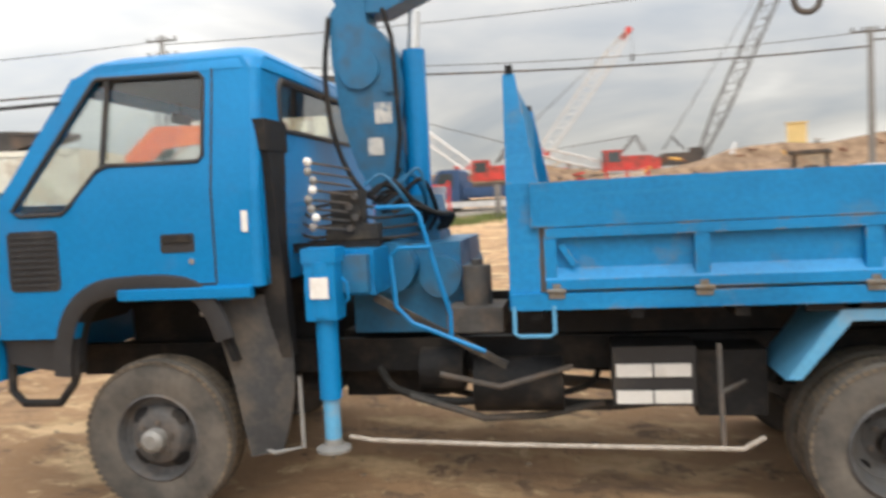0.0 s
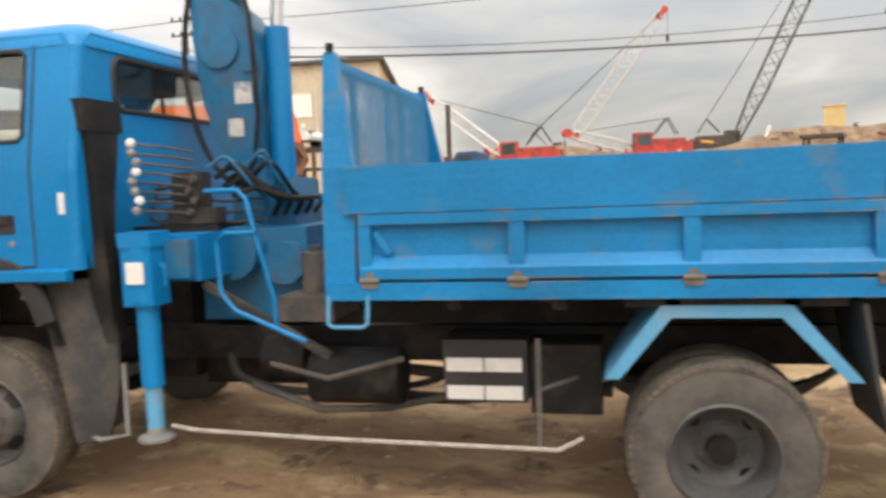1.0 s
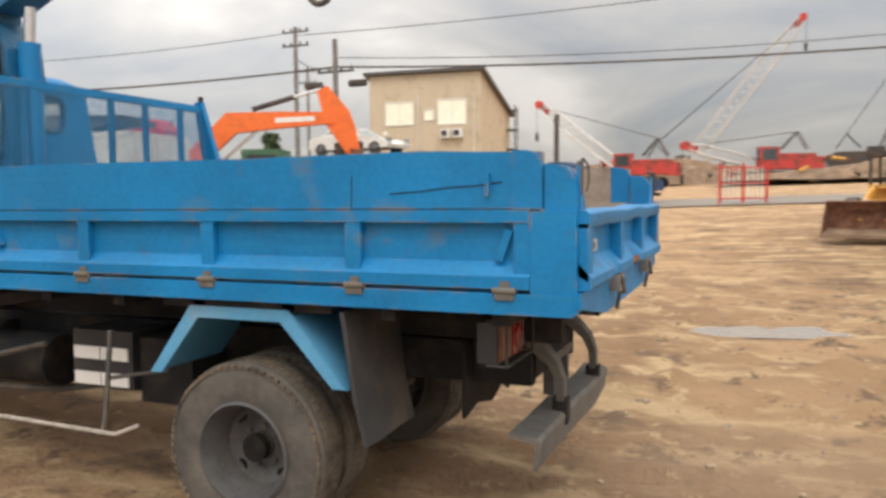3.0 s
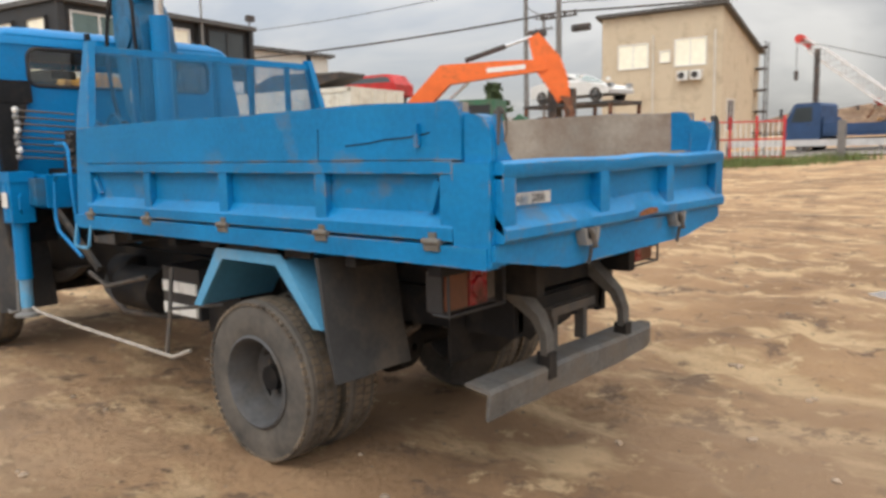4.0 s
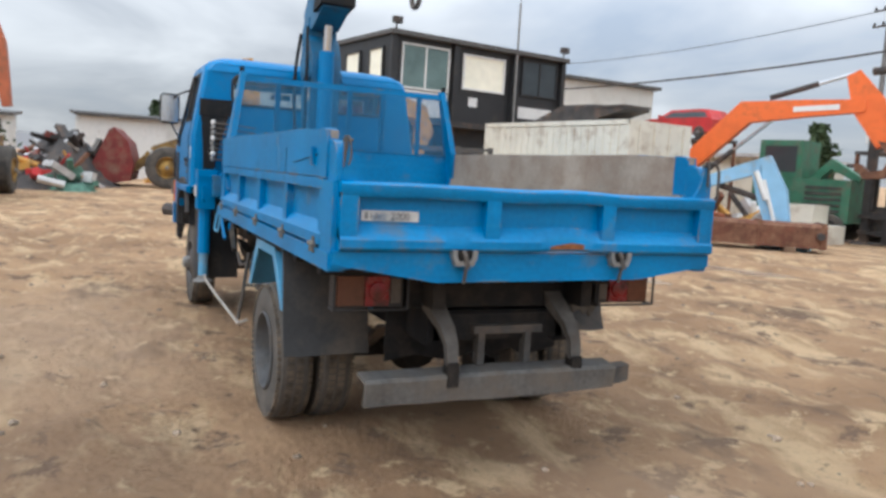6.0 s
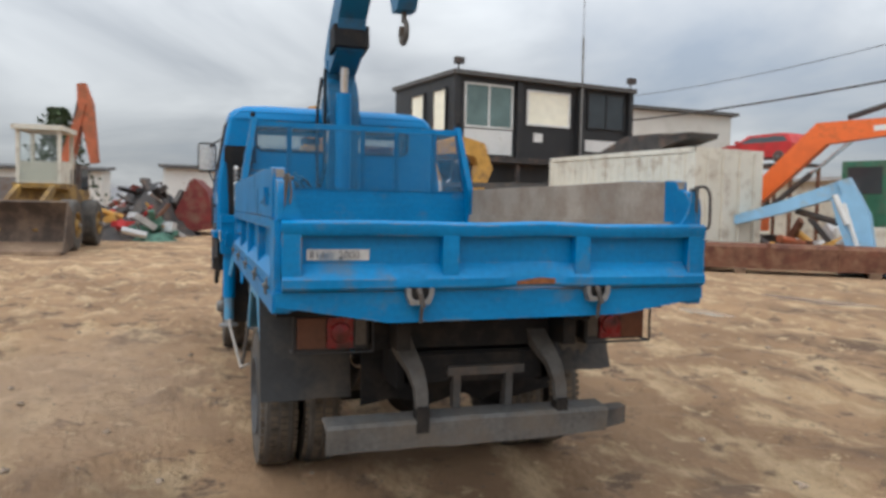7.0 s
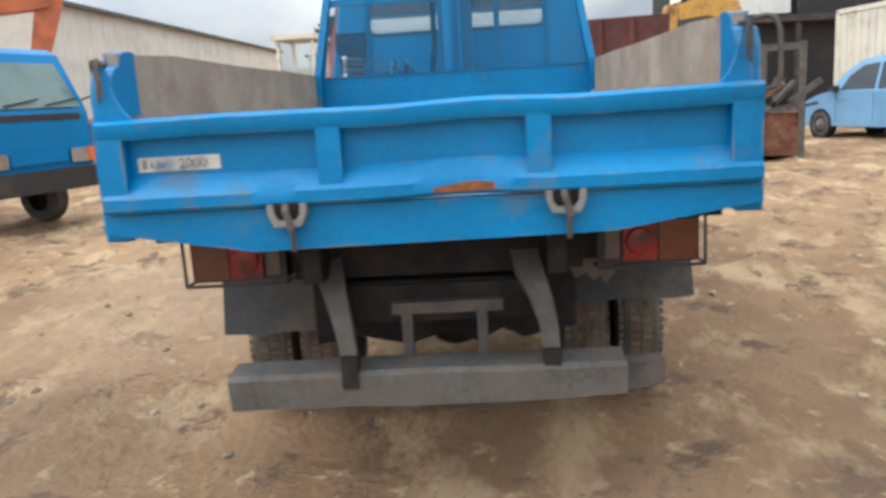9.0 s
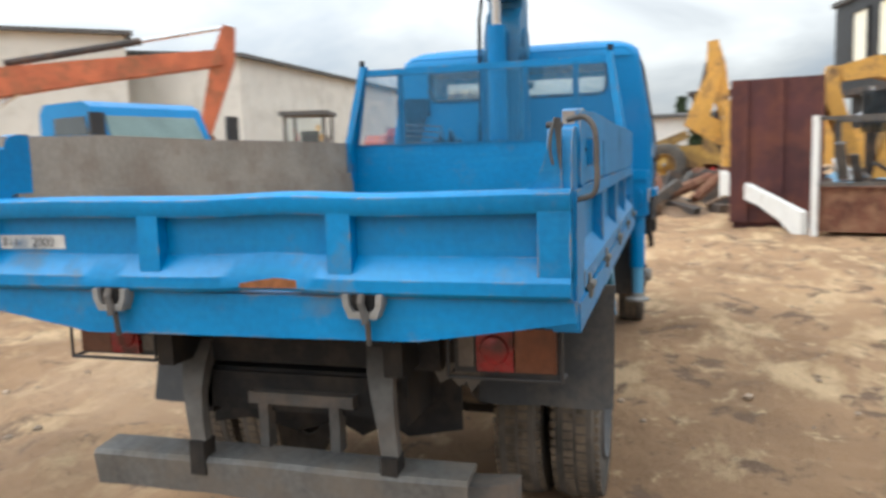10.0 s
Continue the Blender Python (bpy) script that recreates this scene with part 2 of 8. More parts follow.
GLASS_DARK = glass("dark_window_glass", (0.45, 0.48, 0.50))
RUST_PATCH = mat("rusty_patch", (0.20, 0.075, 0.025), 0.9, dark=0.6, scale=20, bump=0.3)
ROPE = mat("grey_rope", (0.33, 0.29, 0.25), 0.9, scale=20, bump=0.3)


# ---- building blocks ----
def bx(bm, x0, x1, y0, y1, z0, z1):
    v = [bm.verts.new((x, y, z)) for x in (x0, x1) for y in (y0, y1) for z in (z0, z1)]
    for f in ((0, 1, 3, 2), (4, 6, 7, 5), (0, 4, 5, 1), (2, 3, 7, 6), (0, 2, 6, 4), (1, 5, 7, 3)):
        bm.faces.new([v[i] for i in f])
    return v


def prism(bm, pts, axis, a, b):
    """A polygon in the two other axes (in the order x, y, z), drawn out along the axis from a to b."""
    k = "xyz".index(axis)

    def at(p, s):
        q = list(p)
        q.insert(k, s)
        return bm.verts.new(q)

    lo, hi = [at(p, a) for p in pts], [at(p, b) for p in pts]
    bm.faces.new(lo)
    bm.faces.new(hi[::-1])
    for i in range(len(pts)):
        j = (i + 1) % len(pts)
        bm.faces.new((lo[i], hi[i], hi[j], lo[j]))


def cyl(bm, p0, p1, r0, r1=None, n=16, caps=True):
    p0, p1 = Vector(p0), Vector(p1)
    r1 = r0 if r1 is None else r1
    d = (p1 - p0).normalized()
    u = d.orthogonal().normalized()
    w = d.cross(u)
    ring = [[bm.verts.new(p + (u * math.cos(2 * math.pi * i / n) + w * math.sin(2 * math.pi * i / n)) * r) for i in range(n)] for p, r in ((p0, r0), (p1, r1))]
    for i in range(n):
        j = (i + 1) % n
        bm.faces.new((ring[0][i], ring[0][j], ring[1][j], ring[1][i]))
    if caps:
        bm.faces.new(ring[0][::-1])
        bm.faces.new(ring[1])


def pipe(bm, path, r, n=8):
    """A round bar bent along a path."""
    path = [Vector(p) for p in path]
    rings = []
    u = None
    for i, p in enumerate(path):
        d = (path[min(i + 1, len(path) - 1)] - path[max(i - 1, 0)]).normalized()
        u = (d.orthogonal() if u is None else u - d * u.dot(d)).normalized()
        w = d.cross(u)
        rings.append([bm.verts.new(p + (u * math.cos(2 * math.pi * k / n) + w * math.sin(2 * math.pi * k / n)) * r) for k in range(n)])
    for a, b in zip(rings, rings[1:]):
        for k in range(n):
            bm.faces.new((a[k], a[(k + 1) % n], b[(k + 1) % n], b[k]))
    bm.faces.new(rings[0][::-1])
    bm.faces.new(rings[-1])


def beam(bm, p0, p1, w, h, up=(0, 0, 1)):
    """A square bar from p0 to p1."""
    p0, p1, up = Vector(p0), Vector(p1), Vector(up)
    d = (p1 - p0).normalized()
    s = d.cross(up)
    s = s.normalized() if s.length > 1e-4 else d.orthogonal().normalized()
    t = s.cross(d)
    a, b = [[bm.verts.new(p + s * i * w / 2 + t * j * h / 2) for i, j in ((-1, -1), (1, -1), (1, 1), (-1, 1))] for p in (p0, p1)]
    bm.faces.new(a)
    bm.faces.new(b[::-1])
    for i in range(4):
        j = (i + 1) % 4
        bm.faces.new((a[i], b[i], b[j], a[j]))


def lathe(bm, profile, c, n=32, axis="y", caps=False):
    """Rings of (distance along the axis, radius) about c."""
    c = Vector(c)
    rings = []
    for s, r in profile:
        ring = []
        for i in range(n):
            a = 2 * math.pi * i / n
            p = {"y": (r * math.cos(a), s, r * math.sin(a)), "x": (s, r * math.cos(a), r * math.sin(a)), "z": (r * math.cos(a), r * math.sin(a), s)}[axis]
            ring.append(bm.verts.new(c + Vector(p)))
        rings.append(ring)
    for a, b in zip(rings, rings[1:]):
        for i in range(n):
            bm.faces.new((a[i], a[(i + 1) % n], b[(i + 1) % n], b[i]))
    if caps and profile[0][1] > 1e-3:
        bm.faces.new(rings[0])
    if caps and profile[-1][1] > 1e-3:
        bm.faces.new(rings[-1][::-1])


def sheet(bm, outline, holes, place, thick, cuts=()):
    """A plate with openings, drawn in two dimensions and laid into space by place(u, v, depth)."""
    flat = bmesh.new()
    for loop in (outline, *holes):
        vs = [flat.verts.new((u, v, 0)) for u, v in loop]
        for i in range(len(vs)):
            flat.edges.new((vs[i], vs[(i + 1) % len(vs)]))
    bmesh.ops.triangle_fill(flat, use_beauty=True, use_dissolve=False, edges=flat.edges[:])
    for axis, at in cuts:
        co, no = ((at, 0, 0), (1, 0, 0)) if axis == "u" else ((0, at, 0), (0, 1, 0))
        bmesh.ops.bisect_plane(flat, geom=flat.verts[:] + flat.edges[:] + flat.faces[:], plane_co=co, plane_no=no)
    flat.verts.ensure_lookup_table()
    flat.verts.index_update()
    lo = [bm.verts.new(place(v.co.x, v.co.y, 0.0)) for v in flat.verts]
    hi = [bm.verts.new(place(v.co.x, v.co.y, thick)) for v in flat.verts]
    for f in flat.faces:
        ids = [v.index for v in f.verts]
        bm.faces.new([lo[i] for i in ids])
        bm.faces.new([hi[i] for i in ids[::-1]])
    for e in flat.edges:
        if len(e.link_faces) == 1:
            i, j = (v.index for v in e.verts)
            bm.faces.new((lo[i], hi[i], hi[j], lo[j]))
    flat.free()


def rounded(x0, x1, y0, y1, r, n=4):
    out = []
    for cx, cy, a0 in ((x1 - r, y1 - r, 0), (x0 + r, y1 - r, 90), (x0 + r, y0 + r, 180), (x1 - r, y0 + r, 270)):
        out += [(cx + r * math.cos(radians(a0 + 90 * k / n)), cy + r * math.sin(radians(a0 + 90 * k / n))) for k in range(n + 1)]
    return out


def finish(name, bm, material, smooth=30, bevel=0.0):
    if bevel:
        bmesh.ops.bevel(bm, geom=[e for e in bm.edges if e.is_manifold and e.calc_face_angle(0) > 0.6], offset=bevel, segments=2, affect="EDGES", profile=0.6, clamp_overlap=True)
    bmesh.ops.recalc_face_normals(bm, faces=bm.faces[:])
    me = bpy.data.meshes.new(name)
    bm.to_mesh(me)
    bm.free()
    me.materials.append(material)
    if smooth:
        me.shade_smooth()
        me.set_sharp_from_angle(angle=radians(smooth))
    return new(name, me)


def part(name, bm, material, parent, label="", smooth=30, bevel=0.0):
    ob = finish(name, bm, material, smooth, bevel)
    ob.parent = parent
    return tagged(ob, label=label)


def thing(name, label, category, m=None, group="", kind=""):
    ob = new(name)
    ob.empty_display_size = 0.3
    if m is not None:
        ob.matrix_basis = m
    return tagged(ob, label, category, group, kind)


def solid(name, bm, material, label, category, m=None, group="", kind="", smooth=30, bevel=0.0):
    """A thing of one mesh."""
    ob = finish(name, bm, material, smooth, bevel)
    if m is not None:
        ob.matrix_basis = m
    return tagged(ob, label, category, group, kind)


def bend(pts, n=5):
    """A smooth run through the given points."""
    p = [Vector(q) for q in pts]
    p = [p[0] * 2 - p[1]] + p + [p[-1] * 2 - p[-2]]
    out = []
    for i in range(1, len(p) - 2):
        a, b, c, d = p[i - 1:i + 3]
        for k in range(n):
            t = k / n
            out.append(0.5 * (2 * b + (c - a) * t + (2 * a - 5 * b + 4 * c - d) * t * t + (3 * b - a - 3 * c + d) * t ** 3))
    return out + [p[-2]]


def boxed(*spec):
    bm = bmesh.new()
    for s in spec:
        bx(bm, *s)
    return bm


def bars(parent, name, material, place, spec, label=""):
    """Plain bars in place of writing: (u0, u1, v0, v1) each, laid by place."""
    for u0, u1, v0, v1 in spec:
        bm = bmesh.new()
        sheet(bm, [(u0, v0), (u1, v0), (u1, v1), (u0, v1)], [], place, 0.002)
        part(name, bm, material, parent, label, smooth=0)


def height(x, y):
    """The yard is level round the truck and climbs gently towards the far side of the road."""
    s = 0.87 * y + 0.5 * x - 12.0
    far = 0.042 * (s if s > 0 else 0.0) * min(1.0, max(0.0, s / 10.0))
    return min(far, 6.0)


def wheel(parent, c, out, r=0.39, w=0.2, dual=False, rim=RIM, n=40, simple=False, rim_r=0.215):
    """A truck wheel: tyre, rim and hub. out: -1 or +1, the side that its face looks to."""
    c = Vector(c)
    bm = bmesh.new()
    o = out
    lathe(bm, [(-o * w * 0.46, rim_r), (-o * w * 0.5, r * 0.78), (-o * w * 0.44, r * 0.95), (-o * w * 0.34, r), (o * w * 0.34, r), (o * w * 0.44, r * 0.95), (o * w * 0.5, r * 0.78), (o * w * 0.47, r * 0.64), (o * w * 0.44, rim_r)], c, n)
    tyre = part("tyre", bm, RUBBER, parent)
    if not simple:
        bm = bmesh.new()
        for i in range(64):
            a = 2 * math.pi * i / 64
            for s in (-0.40, -0.13, 0.13, 0.40):
                a2 = a + (0.07 if s > 0 else 0)
                d, t = Vector((math.cos(a2), 0, math.sin(a2))), Vector((-math.sin(a2), 0, math.cos(a2)))
                if abs(s) < 0.3:
                    p = c + Vector((0, s * w, 0)) + d * r
                    beam(bm, p - t * 0.015, p + t * 0.015, w * 0.2, 0.007, up=d)
                else:
                    p = c + Vector((0, s * w, 0)) + d * (r - 0.016)
                    beam(bm, p - t * 0.013, p + t * 0.013, w * 0.17, 0.014, up=d)
        part("tread", bm, TREAD, tyre, "mud-caked tread blocks")
    bm = bmesh.new()
    if dual:
        lathe(bm, [(o * w * 0.48, rim_r + 0.012), (o * w * 0.52, rim_r), (o * w * 0.3, rim_r - 0.02), (-o * w * 0.2, rim_r - 0.045), (-o * w * 0.32, 0.11), (-o * w * 0.28, 0.085), (-o * w * 0.28, 0.0)], c, n)
    else:
        lathe(bm, [(o * w * 0.45, rim_r + 0.01), (o * w * 0.49, rim_r), (o * w * 0.22, rim_r - 0.02), (o * w * 0.18, rim_r - 0.05), (o * w * 0.45, 0.125), (o * w * 0.50, 0.10), (o * w * 0.50, 0.0)], c, n)
    rm = part("rim", bm, RIM_DARK if dual else rim, parent)
    face = -o * w * 0.28 if dual else o * w * 0.5
    bm = bmesh.new()
    lathe(bm, [(face, 0.062), (face + o * 0.05, 0.058), (face + o * 0.065, 0.035), (face + o * 0.065, 0.0)], c, 20)
    part("hub", bm, STEEL_DARK if dual else STEEL, rm)
    for i in range(6):
        a = 2 * math.pi * i / 6 + 0.3
        bm = bmesh.new()
        q = c + Vector((0.088 * math.cos(a), face, 0.088 * math.sin(a)))
        cyl(bm, q - Vector((0, 0.01, 0)), q + Vector((0, o * 0.022, 0)), 0.014, n=6)
        part("wheel_nut", bm, STEEL_DARK, rm, smooth=0)
    for i in range(4):
        a = math.pi * i / 2 + 0.75
        big = 1.0 if dual else 1.5
        s0 = -o * w * 0.27 if dual else o * w * 0.30
        q = c + Vector((0.152 * math.cos(a), s0, 0.152 * math.sin(a)))
        e1, e2 = Vector((-math.sin(a), 0, math.cos(a))) * 0.030 * big, Vector((math.cos(a), 0, math.sin(a))) * 0.020 * big
        lean = Vector((0, o * 0.012 * big, 0))
        bm = bmesh.new()
        ring = [[bm.verts.new(q + e1 * math.cos(k * math.pi / 6) + (e2 - lean) * math.sin(k * math.pi / 6) + Vector((0, o * d, 0))) for k in range(12)] for d in (-0.02, 0.006)]
        bm.faces.new(ring[1])
        for k in range(12):
            bm.faces.new((ring[0][k], ring[0][(k + 1) % 12], ring[1][(k + 1) % 12], ring[1][k]))
        # raised black oval in place of an opening with shade inside
        part("hand_hole", bm, BLACK, rm, "black oval standing for the shade in a hand hole", smooth=0)


# ---- ground ----
# shallow puddles: middle, half width, half depth, turn
PUDDLES = ((3.5, 9.95, 0.9, 0.42, 12), (-3.6, 10.6, 1.2, 0.35, 5), (-4.4, 13.6, 1.7, 0.55, 14), (-4.9, 15.6, 1.5, 0.5, 8))


def ground_sheet():
    bm = bmesh.new()
    xs = sorted(set([-900, -500, -300, -200, -150] + list(np.arange(-120, -12, 6.0)) + list(np.arange(-12, -4, 0.22)) + list(np.arange(-4, 8, 0.10)) + list(np.arange(8, 14, 0.22)) + list(np.arange(14, 120, 6.0)) + [150, 200, 300, 500, 900]))
    ys = sorted(set([-900, -500, -300, -200, -150, -120] + list(np.arange(-100, -6, 6.0)) + list(np.arange(-6, -1.5, 0.22)) + list(np.arange(-1.5, 8.5, 0.10)) + list(np.arange(8.5, 18, 0.22)) + list(np.arange(20, 140, 4.0)) + [160, 200, 300, 500, 900]))
    grid = []
    for x in xs:
        row = []
        for y in ys:
            z = height(x, y)
            near = max(0.0, 1.0 - max(abs(x + 1) - 10, abs(y - 3) - 7, 0) / 6.0)
            if near > 0:
                # the yard falls a little from the front wheels to the rear ones
                fall = min(1.0, max(0.0, (x + 0.8) / 1.7))
                z -= near * 0.056 * fall * fall * (3 - 2 * fall)
                p = Vector((x, y, 0))
                rut = noise.noise(Vector((x * 0.55 + y * 0.25, y * 1.3 - x * 0.3, 3.1)))
                ruts = 0.6 + 0.4 * min(1.0, max(abs(x - 0.1) - 2.9, abs(y - 4.5) - 0.9, 0.0))
                z += near * (0.062 * ruts * rut + 0.040 * ruts * noise.noise(p * 1.5) + 0.026 * noise.noise(p * 3.7) + 0.012 * noise.noise(p * 7.3) - 0.014)
                # trodden lumps and clods, thin where the wheels have pressed the earth
                lump = max(0.0, noise.noise(Vector((x * 2.1 + 5, y * 2.6, 8.0))) - 0.02)
                clod = max(0.0, noise.noise(Vector((x * 5.3, y * 6.1 + 3, 1.0))) - 0.12)
                # two wheel tracks that curve away behind the truck
                if x > 1.2:
                    for side in (-1, 1):
                        off = y - (4.5 + side * 0.74 - 0.16 * (x - 1.2) ** 1.7)
                        z += 0.045 * min(1.0, x - 1.2) * (0.8 * math.exp(-((abs(off) - 0.2) / 0.09) ** 2) - math.exp(-(off / 0.13) ** 2)) * (0.7 + 0.5 * noise.noise(Vector((x * 1.7, side, 6))))
                z += near * (ruts - 0.35) * (0.15 * lump + 0.13 * clod)
            for px, py, pw, pd, turn in PUDDLES:
                ca, sa = math.cos(radians(turn)), math.sin(radians(turn))
                u, v = ((x - px) * ca + (y - py) * sa) / pw, ((y - py) * ca - (x - px) * sa) / pd
                f = max(0.0, min(1.0, 2.2 - 1.5 * math.hypot(u, v) * (1 + 0.5 * noise.noise(Vector((u * 1.6, v * 1.6, px))))))
                z = z * (1 - f) + f * (height(x, y) - 0.105 + 0.02 * noise.noise(Vector((x * 2, y * 2, 4))))
            row.append(bm.verts.new((x, y, z)))
        grid.append(row)
    for a, b in zip(grid, grid[1:]):
        for i in range(len(ys) - 1):
            bm.faces.new((a[i], b[i], b[i + 1], a[i + 1]))
    m = bpy.data.materials.new("sandy_yard_earth")
    m.use_nodes = True
    n, l = m.node_tree.nodes, m.node_tree.links
    b = n["Principled BSDF"]
    co = n.new("ShaderNodeTexCoord")

    def tex(scale, detail, rough=0.6, stretch=None):
        t = n.new("ShaderNodeTexNoise")
        t.inputs["Scale"].default_value, t.inputs["Detail"].default_value, t.inputs["Roughness"].default_value = scale, detail, rough
        if stretch:
            mp = n.new("ShaderNodeMapping")
            mp.inputs["Scale"].default_value = stretch
            mp.inputs["Rotation"].default_value = (0, 0, radians(25))
            l.new(co.outputs["Object"], mp.inputs[0])
            l.new(mp.outputs[0], t.inputs["Vector"])
        else:
            l.new(co.outputs["Object"], t.inputs["Vector"])
        return t.outputs["Fac"]

    def ramp(src, lo, hi):
        r = n.new("ShaderNodeMapRange")
        r.inputs["From Min"].default_value, r.inputs["From Max"].default_value = lo, hi
        l.new(src, r.inputs["Value"])
        return r.outputs[0]

    def mixed(a, b2, fac):
        mx = n.new("ShaderNodeMix")
        mx.data_type = "RGBA"
        for key, v in (("A", a), ("B", b2)):
            if isinstance(v, tuple):
                mx.inputs[key].default_value = (*v, 1)
            else:
                l.new(v, mx.inputs[key])
        l.new(fac, mx.inputs["Factor"])
        return mx.outputs["Result"]

    base = mixed((0.372, 0.221, 0.115), (0.572, 0.358, 0.192), ramp(tex(0.35, 8, 0.62), 0.40, 0.60))
    base = mixed(base, (0.735, 0.523, 0.297), ramp(tex(0.85, 9, 0.66, (1, 2.1, 1)), 0.51, 0.62))
    base = mixed(base, (0.212, 0.131, 0.078), ramp(tex(0.50, 9, 0.70, (1, 1.9, 1)), 0.555, 0.66))
    # dark in the bump's hollows, pale on its crests: relief shading painted in
    hollow_shade, clods = tex(2.3, 10, 0.72), tex(4.1, 9, 0.74)
    base = mixed(base, (0.244, 0.153, 0.092), ramp(hollow_shade, 0.555, 0.605))
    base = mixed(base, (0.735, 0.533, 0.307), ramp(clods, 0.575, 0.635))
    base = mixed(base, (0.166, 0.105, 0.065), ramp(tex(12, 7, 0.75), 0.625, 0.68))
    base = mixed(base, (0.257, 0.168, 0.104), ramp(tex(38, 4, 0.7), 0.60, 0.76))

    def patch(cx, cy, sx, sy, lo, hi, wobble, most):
        """A soft-edged, ragged patch of colour in the soil."""
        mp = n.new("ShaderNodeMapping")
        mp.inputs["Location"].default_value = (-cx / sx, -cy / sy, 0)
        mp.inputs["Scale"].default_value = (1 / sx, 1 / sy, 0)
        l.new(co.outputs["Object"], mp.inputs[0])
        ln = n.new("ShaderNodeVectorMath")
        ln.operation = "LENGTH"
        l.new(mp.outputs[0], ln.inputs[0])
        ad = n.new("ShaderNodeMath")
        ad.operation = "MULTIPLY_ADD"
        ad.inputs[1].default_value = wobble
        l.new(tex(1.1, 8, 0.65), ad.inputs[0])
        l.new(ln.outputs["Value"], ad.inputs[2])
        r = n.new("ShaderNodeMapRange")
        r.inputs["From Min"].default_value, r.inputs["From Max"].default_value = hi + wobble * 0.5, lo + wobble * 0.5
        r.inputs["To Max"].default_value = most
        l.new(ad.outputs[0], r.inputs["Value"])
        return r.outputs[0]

    base = mixed(base, (0.591, 0.401, 0.251), patch(3.5, 5.0, 1.3, 1.2, 0.3, 1.1, 1.8, 0.5))
    # darker soil colour by the rear wheel, partly standing in for shade
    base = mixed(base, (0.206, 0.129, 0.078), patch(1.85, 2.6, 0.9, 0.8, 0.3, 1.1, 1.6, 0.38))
    base = mixed(base, (0.642, 0.442, 0.278), patch(-0.8, 2.3, 2.4, 1.3, 0.35, 1.1, 1.6, 0.62))
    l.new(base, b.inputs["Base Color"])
    b.inputs["Roughness"].default_value = 0.95
    bu = n.new("ShaderNodeBump")
    bu.inputs["Strength"].default_value, bu.inputs["Distance"].default_value = 1.0, 0.13
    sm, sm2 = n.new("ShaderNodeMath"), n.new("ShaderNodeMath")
    for q, k, a, c in ((sm, -1.1, hollow_shade, clods), (sm2, 0.35, tex(26, 6, 0.7), sm.outputs[0])):
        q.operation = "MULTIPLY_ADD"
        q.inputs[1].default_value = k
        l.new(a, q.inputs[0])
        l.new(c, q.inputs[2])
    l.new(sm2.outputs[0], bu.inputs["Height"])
    l.new(bu.outputs[0], b.inputs["Normal"])
    ob = finish("ground", bm, m, smooth=180)
    return tagged(ob, "rutted sandy earth of a machinery yard", "ground", kind="structure")


ground_sheet()

# ---- the crane truck ----
TY = 4.50
truck = thing("crane_truck", "bright blue cab-over tipper truck with a folded loader crane", "truck", pose(0.03, TY, -0.012))
CAB_W = 1.06


def cab_y(z):
    """Half width of the cab at a height: upright to the waist, leaning in above it."""
    return CAB_W if z < 1.62 else CAB_W - (z - 1.62) * 0.17


def cab_front(z):
    return -2.93 + max(0.0, z - 1.52) * 0.66 if z > 1.52 else -2.93 - 0.02 * math.sin((z - 0.93) / 0.59 * math.pi)


